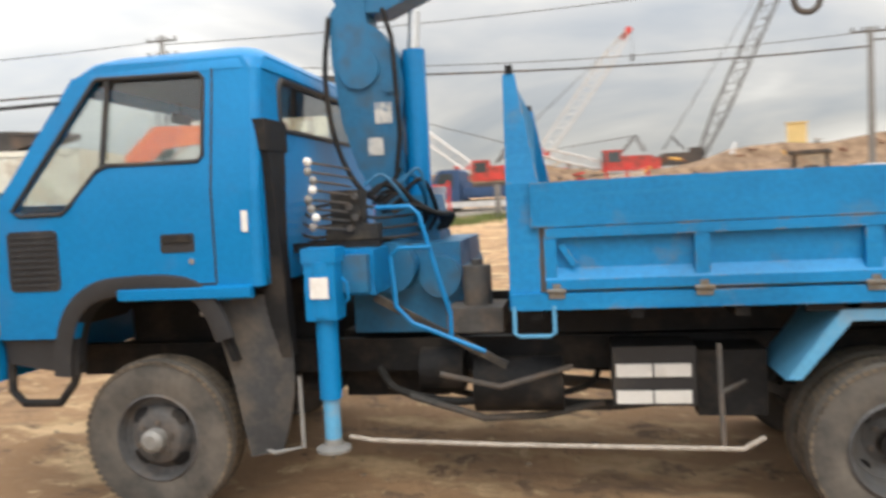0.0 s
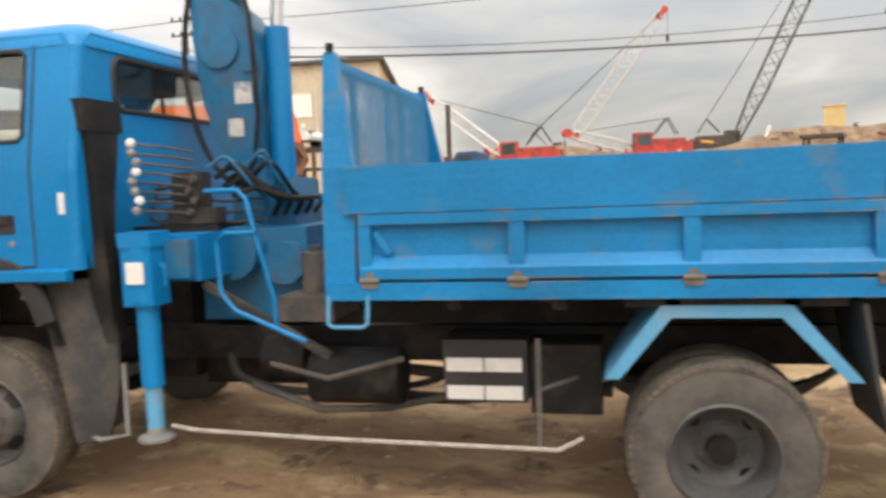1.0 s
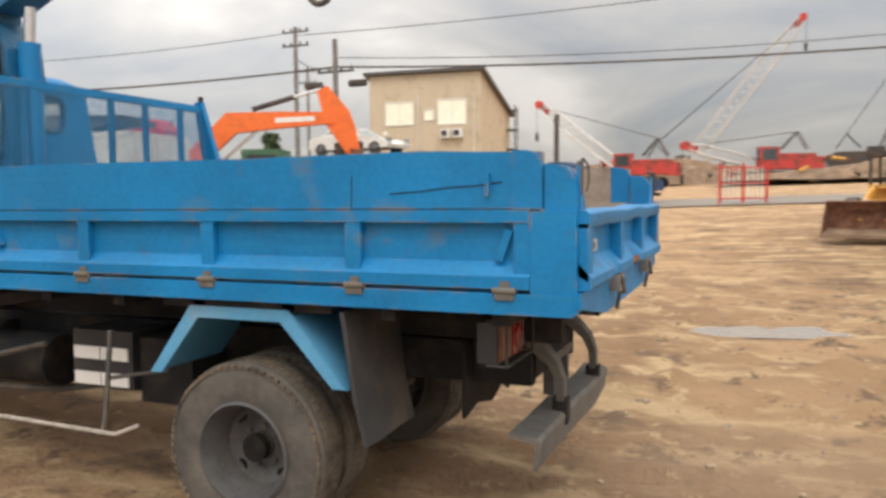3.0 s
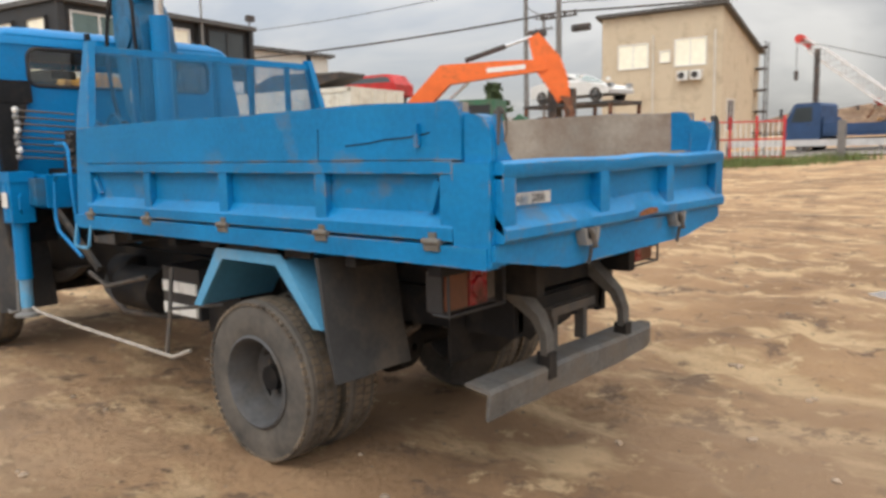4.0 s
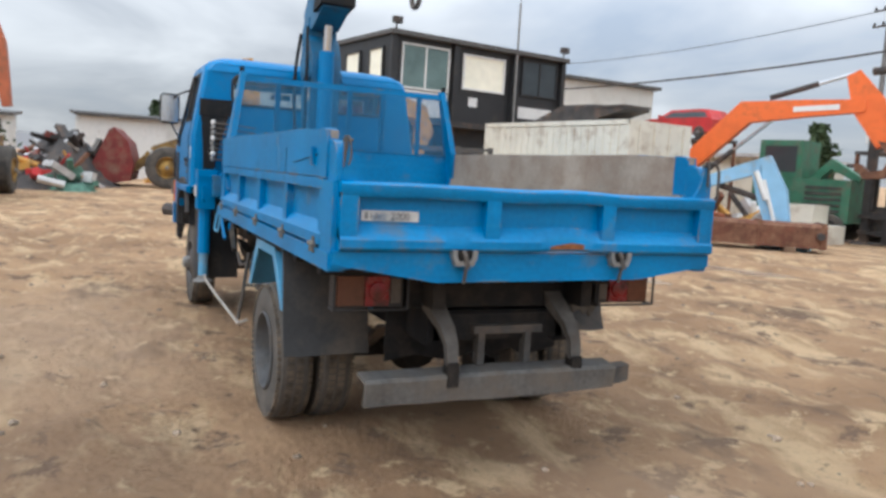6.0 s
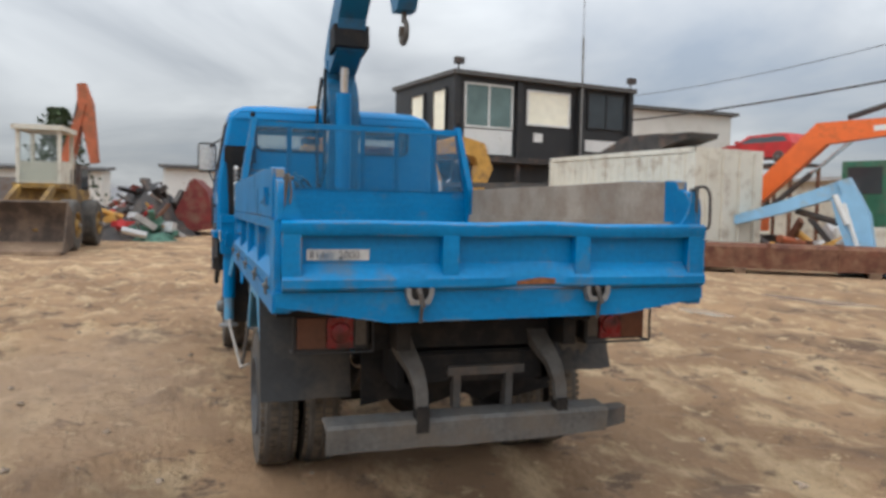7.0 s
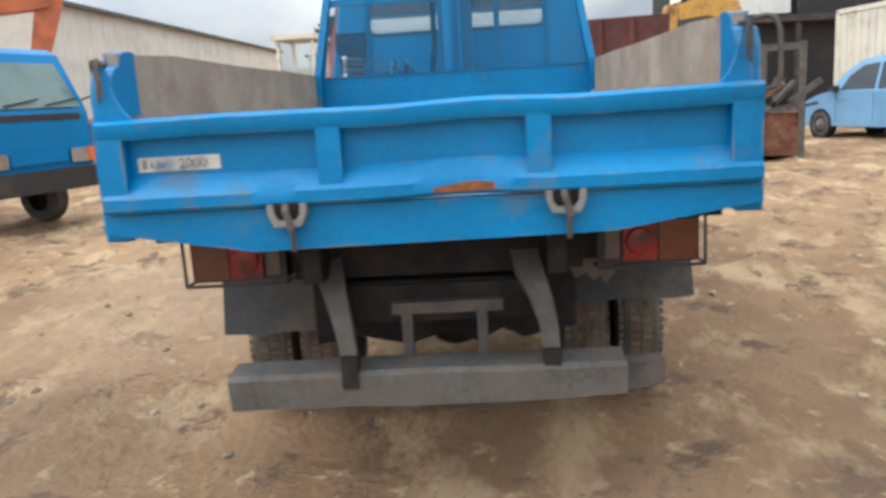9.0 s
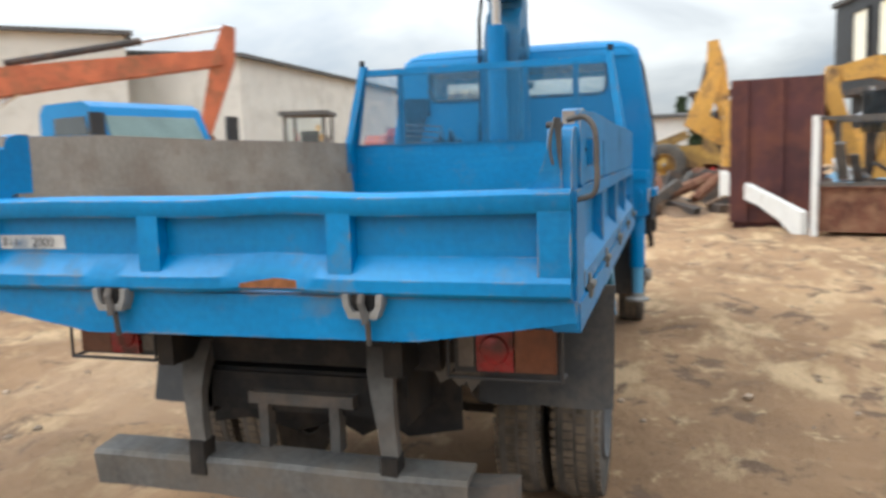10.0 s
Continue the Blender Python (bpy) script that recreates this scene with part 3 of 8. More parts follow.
def build_cab():
    arch = [(-2.47, 0.93), (-2.44, 1.03), (-2.36, 1.11), (-2.25, 1.145), (-1.95, 1.15), (-1.80, 1.10)]
    outline = [(-2.90, 0.93)] + arch + [(-1.64, 1.10), (-1.58, 1.13), (-1.52, 1.16), (-1.50, 1.6), (-1.51, 2.2), (-1.55, 2.26), (-2.30, 2.27), (-2.42, 2.22), (-2.87, 1.58), (-2.92, 1.48)]
    win = [(-2.33, 2.185), (-2.31, 2.20), (-1.77, 2.19), (-1.745, 2.165), (-1.745, 1.79), (-1.77, 1.765), (-2.24, 1.77), (-2.30, 1.745), (-2.45, 1.575), (-2.49, 1.545), (-2.72, 1.545), (-2.76, 1.57)]
    body = None
    for s in (-1, 1):
        bm = bmesh.new()
        sheet(bm, outline, [win], lambda u, v, d, s=s: (u, s * (cab_y(v) - d), v), 0.05, cuts=[("v", 1.62), ("v", 1.9)])
        side = part("cab_side", bm, BLUE, truck, "glossy blue cab side with a stepped window line")
        body = side if s < 0 else body
        # door seams, a raised waist sill and the window's black seal
        bm = bmesh.new()
        y = lambda v: s * (cab_y(v) + 0.002)
        seam = [(-1.70, 1.18), (-1.70, 1.62), (-1.70, 2.21)]
        for (u0, v0), (u1, v1) in zip(seam, seam[1:]):
            beam(bm, (u0, y(v0), v0), (u1, y(v1), v1), 0.009, 0.005)
        beam(bm, (-1.70, y(1.18), 1.18), (-2.25, y(1.18), 1.18), 0.005, 0.009)
        part("door_seam", bm, BLACK_TRIM, side, "dark gap round the door", smooth=0)
        bm = bmesh.new()
        prism(bm, [(s * CAB_W - s * 0.01, 1.105), (s * CAB_W + s * 0.035, 1.115), (s * CAB_W + s * 0.035, 1.16), (s * CAB_W - s * 0.01, 1.175)], "x", -2.20, -1.52)
        part("sill", bm, BLUE, side, smooth=0, bevel=0.006)
        bm = bmesh.new()
        loop = [(u, y(v), v) for u, v in win]
        pipe(bm, [Vector(p) for p in loop + loop[:1]], 0.011, 6)
        part("window_seal", bm, BLACK_TRIM, side, "black rubber window seal")
        bm = bmesh.new()
        sheet(bm, win, [], lambda u, v, d, s=s: (u, s * (cab_y(v) - 0.02 - d), v), 0.004, cuts=[("v", 1.62), ("v", 1.9)])
        g = part("side_window", bm, GLASS, side, "clear door window")
        g.visible_shadow = False
        bm = bmesh.new()
        beam(bm, (-2.275, y(1.765) - s * 0.01, 1.76), (-2.255, y(2.2) - s * 0.01, 2.2), 0.022, 0.02)
        part("window_divider", bm, BLACK_TRIM, side)
        bm = bmesh.new()
        sheet(bm, rounded(-2.80, -2.52, 1.17, 1.47, 0.03), [rounded(-2.785, -2.535, 1.185, 1.455, 0.02)], lambda u, v, d, s=s: (u, s * (CAB_W + 0.006 - d), v), 0.02)
        v = part("side_vent", bm, BLACK_TRIM, side, "black louvred air vent")
        bm = bmesh.new()
        for k in range(9):
            z = 1.20 + k * 0.03
            beam(bm, (-2.785, s * (CAB_W + 0.002), z), (-2.535, s * (CAB_W + 0.002), z), 0.02, 0.012)
        bx(bm, -2.785, -2.535, s * (CAB_W + 0.001), s * (CAB_W + 0.003), 1.185, 1.455)
        part("louvre", bm, BLACK_TRIM, v, smooth=0)
        bm = bmesh.new()
        sheet(bm, rounded(-1.975, -1.80, 1.335, 1.425, 0.012), [], lambda u, v, d, s=s: (u, s * (CAB_W + 0.003 - d), v), 0.01)
        h = part("door_handle", bm, BLACK_TRIM, side, "recessed black door handle")
        bm = boxed((-1.96, -1.82, s * CAB_W + (-0.0 if s > 0 else -0.014), s * CAB_W + (0.014 if s > 0 else 0.0), 1.385, 1.415))
        part("handle_lever", bm, BLACK, h, bevel=0.004)
        bm = bmesh.new()
        cyl(bm, (-1.82, s * CAB_W, 1.29), (-1.82, s * (CAB_W + 0.006), 1.29), 0.014)
        part("door_lock", bm, STEEL, side)
        bm = boxed((-1.555, -1.525, s * CAB_W - 0.006, s * CAB_W + 0.006, 1.42, 1.52))
        part("reflector", bm, WHITE, side, "small white side reflector", smooth=0)
        # black arch trim and the guard behind the wheel
        full = bend([(u, 0.0, v) for u, v in [(-2.515, 0.74), (-2.50, 0.88), (-2.455, 1.02), (-2.37, 1.105), (-2.24, 1.145), (-1.96, 1.15), (-1.82, 1.11), (-1.75, 1.01), (-1.71, 0.90)]], 4)
        rows = []
        bm = bmesh.new()
        for k, q in enumerate(full):
            t = (full[min(k + 1, len(full) - 1)] - full[max(k - 1, 0)]).normalized()
            nn = Vector((t.z, 0, -t.x))
            prof = [(-0.085, -0.008), (-0.075, 0.014), (-0.02, 0.020), (0.012, 0.010), (0.016, -0.11), (0.004, -0.11), (0.0, -0.012)]
            rows.append([bm.verts.new(Vector((q.x, s * (CAB_W + dy), q.z)) + nn * dr) for dr, dy in prof])
        for a, b in zip(rows, rows[1:]):
            for k in range(7):
                bm.faces.new((a[k], a[(k + 1) % 7], b[(k + 1) % 7], b[k]))
        bm.faces.new(rows[0])
        bm.faces.new(rows[-1][::-1])
        part("wheel_arch", bm, BLACK_TRIM, side, "black plastic wheel-arch lip", smooth=50)
        bm = bmesh.new()
        prism(bm, [(-2.50, 0.98), (-2.36, 1.12), (-2.2, 1.16), (-1.95, 1.165), (-1.78, 1.10), (-1.66, 0.80), (-1.63, 0.80), (-1.74, 1.13), (-1.93, 1.20), (-2.22, 1.19), (-2.40, 1.15), (-2.54, 0.98)], "y", s * 0.55 if s > 0 else s * (CAB_W - 0.02), s * (CAB_W - 0.02) if s > 0 else s * 0.55)
        part("inner_arch", bm, BLACK, side)
        bm = bmesh.new()
        guard = bend([(u, 0.0, v) for u, v in [(-1.80, 1.10), (-1.72, 0.90), (-1.66, 0.66), (-1.625, 0.46), (-1.60, 0.32)]], 4)
        back_edge = bend([(u, 0.0, v) for u, v in [(-1.46, 1.11), (-1.40, 0.94), (-1.385, 0.70), (-1.42, 0.48), (-1.47, 0.33)]], 4)
        rows = []
        for k, (g0, g1) in enumerate(zip(guard, back_edge)):
            rows.append([bm.verts.new((x, s * y, z)) for x, y, z in ((g0.x, 1.00, g0.z), (g0.x * 0.6 + g1.x * 0.4, 0.985 - 0.01 * math.sin(k * 0.5), g0.z * 0.6 + g1.z * 0.4), (g1.x, 0.95, g1.z), (g1.x, 0.935, g1.z), (g0.x * 0.6 + g1.x * 0.4, 0.965, g0.z * 0.6 + g1.z * 0.4), (g0.x, 0.60, g0.z), (g0.x - 0.012, 0.60, g0.z), (g0.x - 0.012, 1.00, g0.z))])
        for a, b in zip(rows, rows[1:]):
            for k in range(8):
                bm.faces.new((a[k], a[(k + 1) % 8], b[(k + 1) % 8], b[k]))
        bm.faces.new(rows[0])
        bm.faces.new(rows[-1][::-1])
        part("mud_guard", bm, FLAP, side, "grey rubber mud guard behind the front wheel", smooth=50)
        # lower black skirt ahead of the wheel and a bent step bar
        bm = bmesh.new()
        prism(bm, [(-2.90, 0.93), (-2.47, 0.93), (-2.49, 0.74), (-2.86, 0.80)], "y", s * (CAB_W - 0.03) if s < 0 else s * (CAB_W - 0.07), s * (CAB_W - 0.07) if s < 0 else s * (CAB_W - 0.03))
        part("skirt", bm, BLACK_TRIM, side)
        bm = bmesh.new()
        pipe(bm, [(-2.88, s * 1.0, 0.86), (-2.87, s * 1.02, 0.66), (-2.80, s * 1.03, 0.60), (-2.60, s * 1.03, 0.60), (-2.52, s * 1.02, 0.70), (-2.50, s * 1.0, 0.80)], 0.022)
        part("step_bar", bm, BLACK, side, "black bent boarding step")
    # rear wall
    bm = bmesh.new()
    rw = [(-0.96, 1.16), (0.96, 1.16), (1.035, 1.3), (1.03, 1.62), (0.93, 2.20), (0.86, 2.27), (-0.86, 2.27), (-0.93, 2.20), (-1.03, 1.62), (-1.035, 1.3)]
    rwin = rounded(-0.72, 0.72, 1.92, 2.18, 0.07)
    sheet(bm, rw, [rwin], lambda u, v, d: (-1.47 - d, u, v), 0.04)
    back = part("cab_back", bm, BLUE, truck, "blue cab rear wall", bevel=0.012)
    bm = bmesh.new()
    pipe(bm, [(-1.468, u, v) for u, v in rwin + rwin[:1]], 0.014, 6)
    part("window_seal", bm, BLACK_TRIM, back, "black rubber window seal")
    bm = bmesh.new()
    sheet(bm, rwin, [], lambda u, v, d: (-1.485 - d, u, v), 0.004)
    part("rear_window", bm, GLASS, back, "clear rear cab window").visible_shadow = False
    for s in (-1, 1):
        bm = bmesh.new()
        pts = [(-1.52 + 0.05 * math.sin(a), 0.05 * math.cos(a)) for a in [radians(k * 15) for k in range(7)]]
        for z0, z1 in ((1.16, 1.62), (1.62, 2.2)):
            a = [bm.verts.new((u, s * (cab_y(z0) - 0.05 + v), z0)) for u, v in pts]
            b = [bm.verts.new((u, s * (cab_y(z1) - 0.05 + v), z1)) for u, v in pts]
            for i in range(6):
                bm.faces.new((a[i], a[i + 1], b[i + 1], b[i]))
        part("corner_pillar", bm, BLUE, back)
    # roof: rings that round over
    bm = bmesh.new()
    rings = []
    for z, inset in ((2.20, 0.0), (2.25, 0.012), (2.29, 0.05), (2.325, 0.13), (2.345, 0.28), (2.35, 0.5)):
        ring = [bm.verts.new((u, v, z - 0.012 * max(0, (-1.7 - u)))) for u, v in rounded(cab_front(2.21) + 0.02 + inset * 0.9, -1.46 - inset * 0.6, -0.965 + inset, 0.965 - inset, 0.10 if inset < 0.3 else 0.06, 4)]
        rings.append(ring)
    for a, b in zip(rings, rings[1:]):
        for i in range(len(a)):
            j = (i + 1) % len(a)
            bm.faces.new((a[i], a[j], b[j], b[i]))
    bm.faces.new(rings[-1])
    part("roof", bm, BLUE, truck, "rounded blue cab roof", smooth=60)
    bm = bmesh.new()
    prism(bm, [(-2.40, 2.19), (-1.50, 2.19), (-1.50, 2.205), (-2.40, 2.205)], "y", -0.94, 0.94)
    part("headlining", bm, SEAT, truck)
    # front wall with the windscreen
    bm = bmesh.new()
    fw = [(-CAB_W + 0.02, 0.93), (CAB_W - 0.02, 0.93), (CAB_W - 0.02, 1.55), (0.93, 2.22), (-0.93, 2.22), (-CAB_W + 0.02, 1.55)]
    ws = [(-0.96, 1.60), (0.96, 1.60), (0.86, 2.15), (-0.86, 2.15)]
    sheet(bm, fw, [ws], lambda u, v, d: (cab_front(v) + d, u, v), 0.04, cuts=[("v", 1.52), ("v", 1.2), ("v", 1.35)])
    front = part("cab_front", bm, BLUE, truck, "blue cab front")
    bm = bmesh.new()
    sheet(bm, ws, [], lambda u, v, d: (cab_front(v) + 0.015 + d, u, v), 0.005)
    part("windscreen", bm, GLASS, front, "sloping windscreen").visible_shadow = False
    bm = boxed((-3.03, -2.90, -1.07, 1.07, 0.72, 0.94))
    bumper = part("front_bumper", bm, BLUE, truck, "blue steel front bumper", bevel=0.02)
    for s in (-1, 1):
        bm = boxed((-2.955, -2.89, s * 1.05 - 0.02, s * 1.05 + 0.02, 0.95, 1.17))
        part("indicator_lamp", bm, ORANGE_LENS, front, "orange corner indicator", bevel=0.008)
        bm = bmesh.new()
        lathe(bm, [(-0.02, 0.085), (0.0, 0.08), (0.01, 0.0)], (-2.955, s * 0.75, 1.05), 20, "x")
        part("headlight", bm, CHROME, front, "round headlight")
    # floor, dashboard, seats and steering wheel
    part("cab_floor", boxed((-2.88, -1.52, -0.98, 0.98, 1.17, 1.21)), BLACK, truck)
    part("dashboard", boxed((-2.84, -2.55, -0.95, 0.95, 1.28, 1.56)), BLACK_TRIM, truck, bevel=0.04)
    for y0 in (-0.80, 0.22):
        bm = boxed((-2.15, -1.66, y0, y0 + 0.58, 1.2, 1.36), (-1.70, -1.56, y0, y0 + 0.58, 1.3, 1.86))
        part("cab_seat", bm, SEAT, truck, bevel=0.04)
    bm = bmesh.new()
    c, u, w = Vector((-2.35, 0.5, 1.62)), Vector((0, 1, 0)), Vector((0.5, 0, 0.87))
    pipe(bm, [c + (u * math.cos(k * math.pi / 10) + w * math.sin(k * math.pi / 10)) * 0.2 for k in range(21)], 0.014, 6)
    pipe(bm, [c, (-2.55, 0.5, 1.45)], 0.02, 6)
    part("steering_wheel", bm, BLACK_TRIM, truck)
    bm = bmesh.new()
    pipe(bm, [(-2.34, -0.1, 2.2), (-2.33, -0.1, 2.12)], 0.006, 6)
    bx(bm, -2.345, -2.325, -0.2, 0.0, 2.06, 2.12)
    part("inner_mirror", bm, BLACK_TRIM, truck)
    # door mirror on a bent arm, near side only
    for s in (-1,):
        bm = bmesh.new()
        pipe(bm, [(-2.90, s * 1.02, 1.60), (-3.02, s * 1.06, 1.68), (-3.10, s * 1.09, 1.76), (-3.11, s * 1.10, 1.86)], 0.012)
        pipe(bm, [(-2.52, s * 0.96, 2.10), (-2.90, s * 1.04, 2.08), (-3.10, s * 1.09, 2.04)], 0.010)
        mi = part("mirror_arm", bm, BLACK_TRIM, truck, "bent black mirror arm")
        bm = bmesh.new()
        prism(bm, rounded(s * 1.12 - 0.1, s * 1.12 + 0.1, 1.77, 2.09, 0.04), "x", -3.15, -3.09)
        part("mirror_housing", bm, BLACK_TRIM, mi, bevel=0.012)
        bm = boxed((-3.088, -3.084, s * 1.12 - 0.085, s * 1.12 + 0.085, 1.79, 2.07))
        part("mirror_glass", bm, CHROME, mi, smooth=0)
        bm = bmesh.new()
        prism(bm, rounded(-2.975, -2.935, 1.20, 1.50, 0.015), "y", s * 1.075, s * 1.0)
        part("corner_vane", bm, BLACK_TRIM, truck, "black air deflector on the cab corner", bevel=0.006)


build_cab()

# front wheels, rear twin wheels
FX, RX, RZ = -2.12, 1.345, 0.336
for s in (-1, 1):
    w = new("wheel")
    w.parent = truck
    wheel(w, (FX, s * 0.88, 0.40), s, 0.40, 0.2)
    w = new("wheel")
    w.parent = truck
    wheel(w, (RX, s * 0.835, RZ), s, 0.39, 0.2, dual=True)
    w = new("wheel")
    w.parent = truck
    wheel(w, (RX, s * 0.60, RZ), -s, 0.39, 0.2, dual=True)


def build_chassis():
    for s in (-1, 1):
        bm = boxed((-2.9, 2.46, s * 0.36 - 0.035, s * 0.36 + 0.035, 0.60, 0.78), (-0.6, 2.6, s * 0.40 - 0.03, s * 0.40 + 0.03, 0.80, 0.93))
        part("chassis_rail", bm, BLACK, truck, bevel=0.006)
        bm = bmesh.new()
        for k in range(6):
            pts = [(RX + t, 0.36 + 0.022 * k + 0.22 * (t / 0.55) ** 2 * (1 - 0.05 * k)) for t in np.linspace(-0.55 + 0.06 * k, 0.55 - 0.06 * k, 9)]
            for (u0, v0), (u1, v1) in zip(pts, pts[1:]):
                beam(bm, (u0, s * 0.40, v0), (u1, s * 0.40, v1), 0.07, 0.018)
        part("leaf_spring", bm, STEEL_DARK, truck)
        bm = bmesh.new()
        for k in range(4):
            pts = [(FX + t, 0.42 + 0.022 * k + 0.16 * (t / 0.55) ** 2) for t in np.linspace(-0.55 + 0.06 * k, 0.55 - 0.06 * k, 9)]
            for (u0, v0), (u1, v1) in zip(pts, pts[1:]):
                beam(bm, (u0, s * 0.40, v0), (u1, s * 0.40, v1), 0.07, 0.018)
        part("leaf_spring", bm, STEEL_DARK, truck)
    for x in (-2.7, -1.4, -0.5, 0.4, 1.0, 1.9, 2.4):
        part("cross_member", boxed((x - 0.04, x + 0.04, -0.36, 0.36, 0.62, 0.76)), BLACK, truck)
    bm = bmesh.new()
    cyl(bm, (RX, -0.85, RZ), (RX, 0.85, RZ), 0.06)
    lathe(bm, [(-0.16, 0.02), (-0.12, 0.12), (0, 0.17), (0.12, 0.12), (0.16, 0.02)], (RX, 0.0, RZ), 20, "x")
    part("rear_axle", bm, BLACK, truck, "black rear axle with a round differential")
    bm = bmesh.new()
    cyl(bm, (FX, -0.85, 0.38), (FX, 0.85, 0.38), 0.05)
    lathe(bm, [(-0.14, 0.02), (-0.1, 0.1), (0, 0.14), (0.1, 0.1), (0.14, 0.02)], (FX, 0.2, 0.38), 16, "x")
    part("front_axle", bm, BLACK, truck)
    bm = bmesh.new()
    cyl(bm, (-1.5, 0.0, 0.66), (RX, 0.0, 0.45), 0.045)
    part("prop_shaft", bm, BLACK, truck)
    bm = boxed((-2.6, -1.35, -0.34, 0.34, 0.48, 1.12), (-1.35, -0.75, -0.22, 0.22, 0.42, 0.8))
    part("engine_gearbox", bm, BLACK, truck, bevel=0.04)
    # battery box with red and white reflectors, tanks and boxes under the body
    bm = boxed((0.14, 0.53, -0.70, -0.42, 0.48, 0.77))
    bb = part("battery_box", bm, BLACK_TRIM, truck, "black battery box with white reflective strips", bevel=0.025)
    for z0 in (0.495, 0.625):
        for x0, x1 in ((0.155, 0.325), (0.335, 0.505)):
            part("reflective_strip", boxed((x0, x1, -0.712, -0.695, z0, z0 + 0.062)), WHITE, bb, "white reflective strip", smooth=0)
    bm = boxed((0.54, 0.86, -0.66, -0.40, 0.42, 0.74))
    part("tool_box", bm, BLACK, truck, bevel=0.02)
    bm = bmesh.new()
    cyl(bm, (-0.75, 0.62, 0.60), (0.35, 0.62, 0.60), 0.2, n=24)
    part("fuel_tank", bm, BLACK, truck)
    bm = bmesh.new()
    cyl(bm, (-0.55, -0.55, 0.56), (-0.1, -0.55, 0.56), 0.14, n=20)
    cyl(bm, (-0.85, -0.45, 0.62), (-0.62, -0.45, 0.62), 0.12, n=16)
    part("air_tank", bm, BLACK, truck)
    bm = bmesh.new()
    pipe(bm, [(-1.3, 0.15, 0.5), (-0.6, 0.18, 0.45), (0.3, -0.15, 0.44), (0.9, -0.25, 0.42)], 0.035)
    pipe(bm, [(-0.9, -0.55, 0.50), (-0.5, -0.62, 0.40), (-0.2, -0.5, 0.38), (0.1, -0.4, 0.42)], 0.02)
    pipe(bm, [(-0.7, -0.75, 0.66), (-0.4, -0.78, 0.60), (-0.05, -0.70, 0.68)], 0.014)
    part("pipework", bm, STEEL_DARK, truck, "dirty exhaust and brake pipes")
    bm = bmesh.new()
    cyl(bm, (-0.1, 0, 0.70), (0.9, 0, 0.92), 0.07)
    part("tipping_cylinder", bm, BLACK, truck)
    # frame of the tipping body
    for x in (-0.2, 0.25, 0.7, 1.15, 1.6, 2.05, 2.5):
        part("body_cross_member", boxed((x - 0.03, x + 0.03, -0.94, 0.94, 0.95, 1.03)), BLACK, truck, smooth=0)
    for y in (-0.4, 0.4):
        part("body_runner", boxed((-0.3, 2.72, y - 0.04, y + 0.04, 0.932, 1.028)), BLACK, truck, smooth=0)
    # low guard rail between the wheels: a rope-like bar on hangers
    bm = bmesh.new()
    pipe(bm, [(-1.12, -0.96, 0.41), (-1.0, -0.97, 0.395), (-0.4, -0.97, 0.375), (0.3, -0.97, 0.365), (0.68, -0.97, 0.36), (0.78, -0.93, 0.40)], 0.011)
    rail = part("side_guard_bar", bm, ROPE, truck, "thin bent grey side guard bar")
    bm = bmesh.new()
    pipe(bm, [(0.60, -0.90, 0.82), (0.60, -0.93, 0.55), (0.60, -0.96, 0.365)], 0.012)
    pipe(bm, [(0.60, -0.92, 0.60), (0.75, -0.7, 0.60)], 0.01)
    part("hanger", bm, STEEL_DARK, rail)
    bm = bmesh.new()
    pipe(bm, [(-1.36, -0.95, 0.70), (-1.35, -0.97, 0.36), (-1.50, -0.97, 0.33), (-1.60, -0.95, 0.36)], 0.012)
    part("boarding_loop", bm, STEEL, truck, "bent steel step loop")
    bm = bmesh.new()
    pipe(bm, [(-0.30, -0.98, 1.02), (-0.30, -1.0, 0.90), (-0.28, -1.0, 0.885), (-0.14, -1.0, 0.885), (-0.12, -1.0, 0.90), (-0.12, -0.98, 1.02)], 0.009)
    part("rope_loop", bm, BLUE_FADE, truck, "light blue steel loop")
    bm = bmesh.new()
    pipe(bm, [(-1.80, -1.03, 1.10), (-1.79, -1.06, 1.03), (-1.72, -1.06, 1.03), (-1.71, -1.03, 1.10)], 0.008)
    part("rope_loop", bm, STEEL_DARK, truck)


build_chassis()


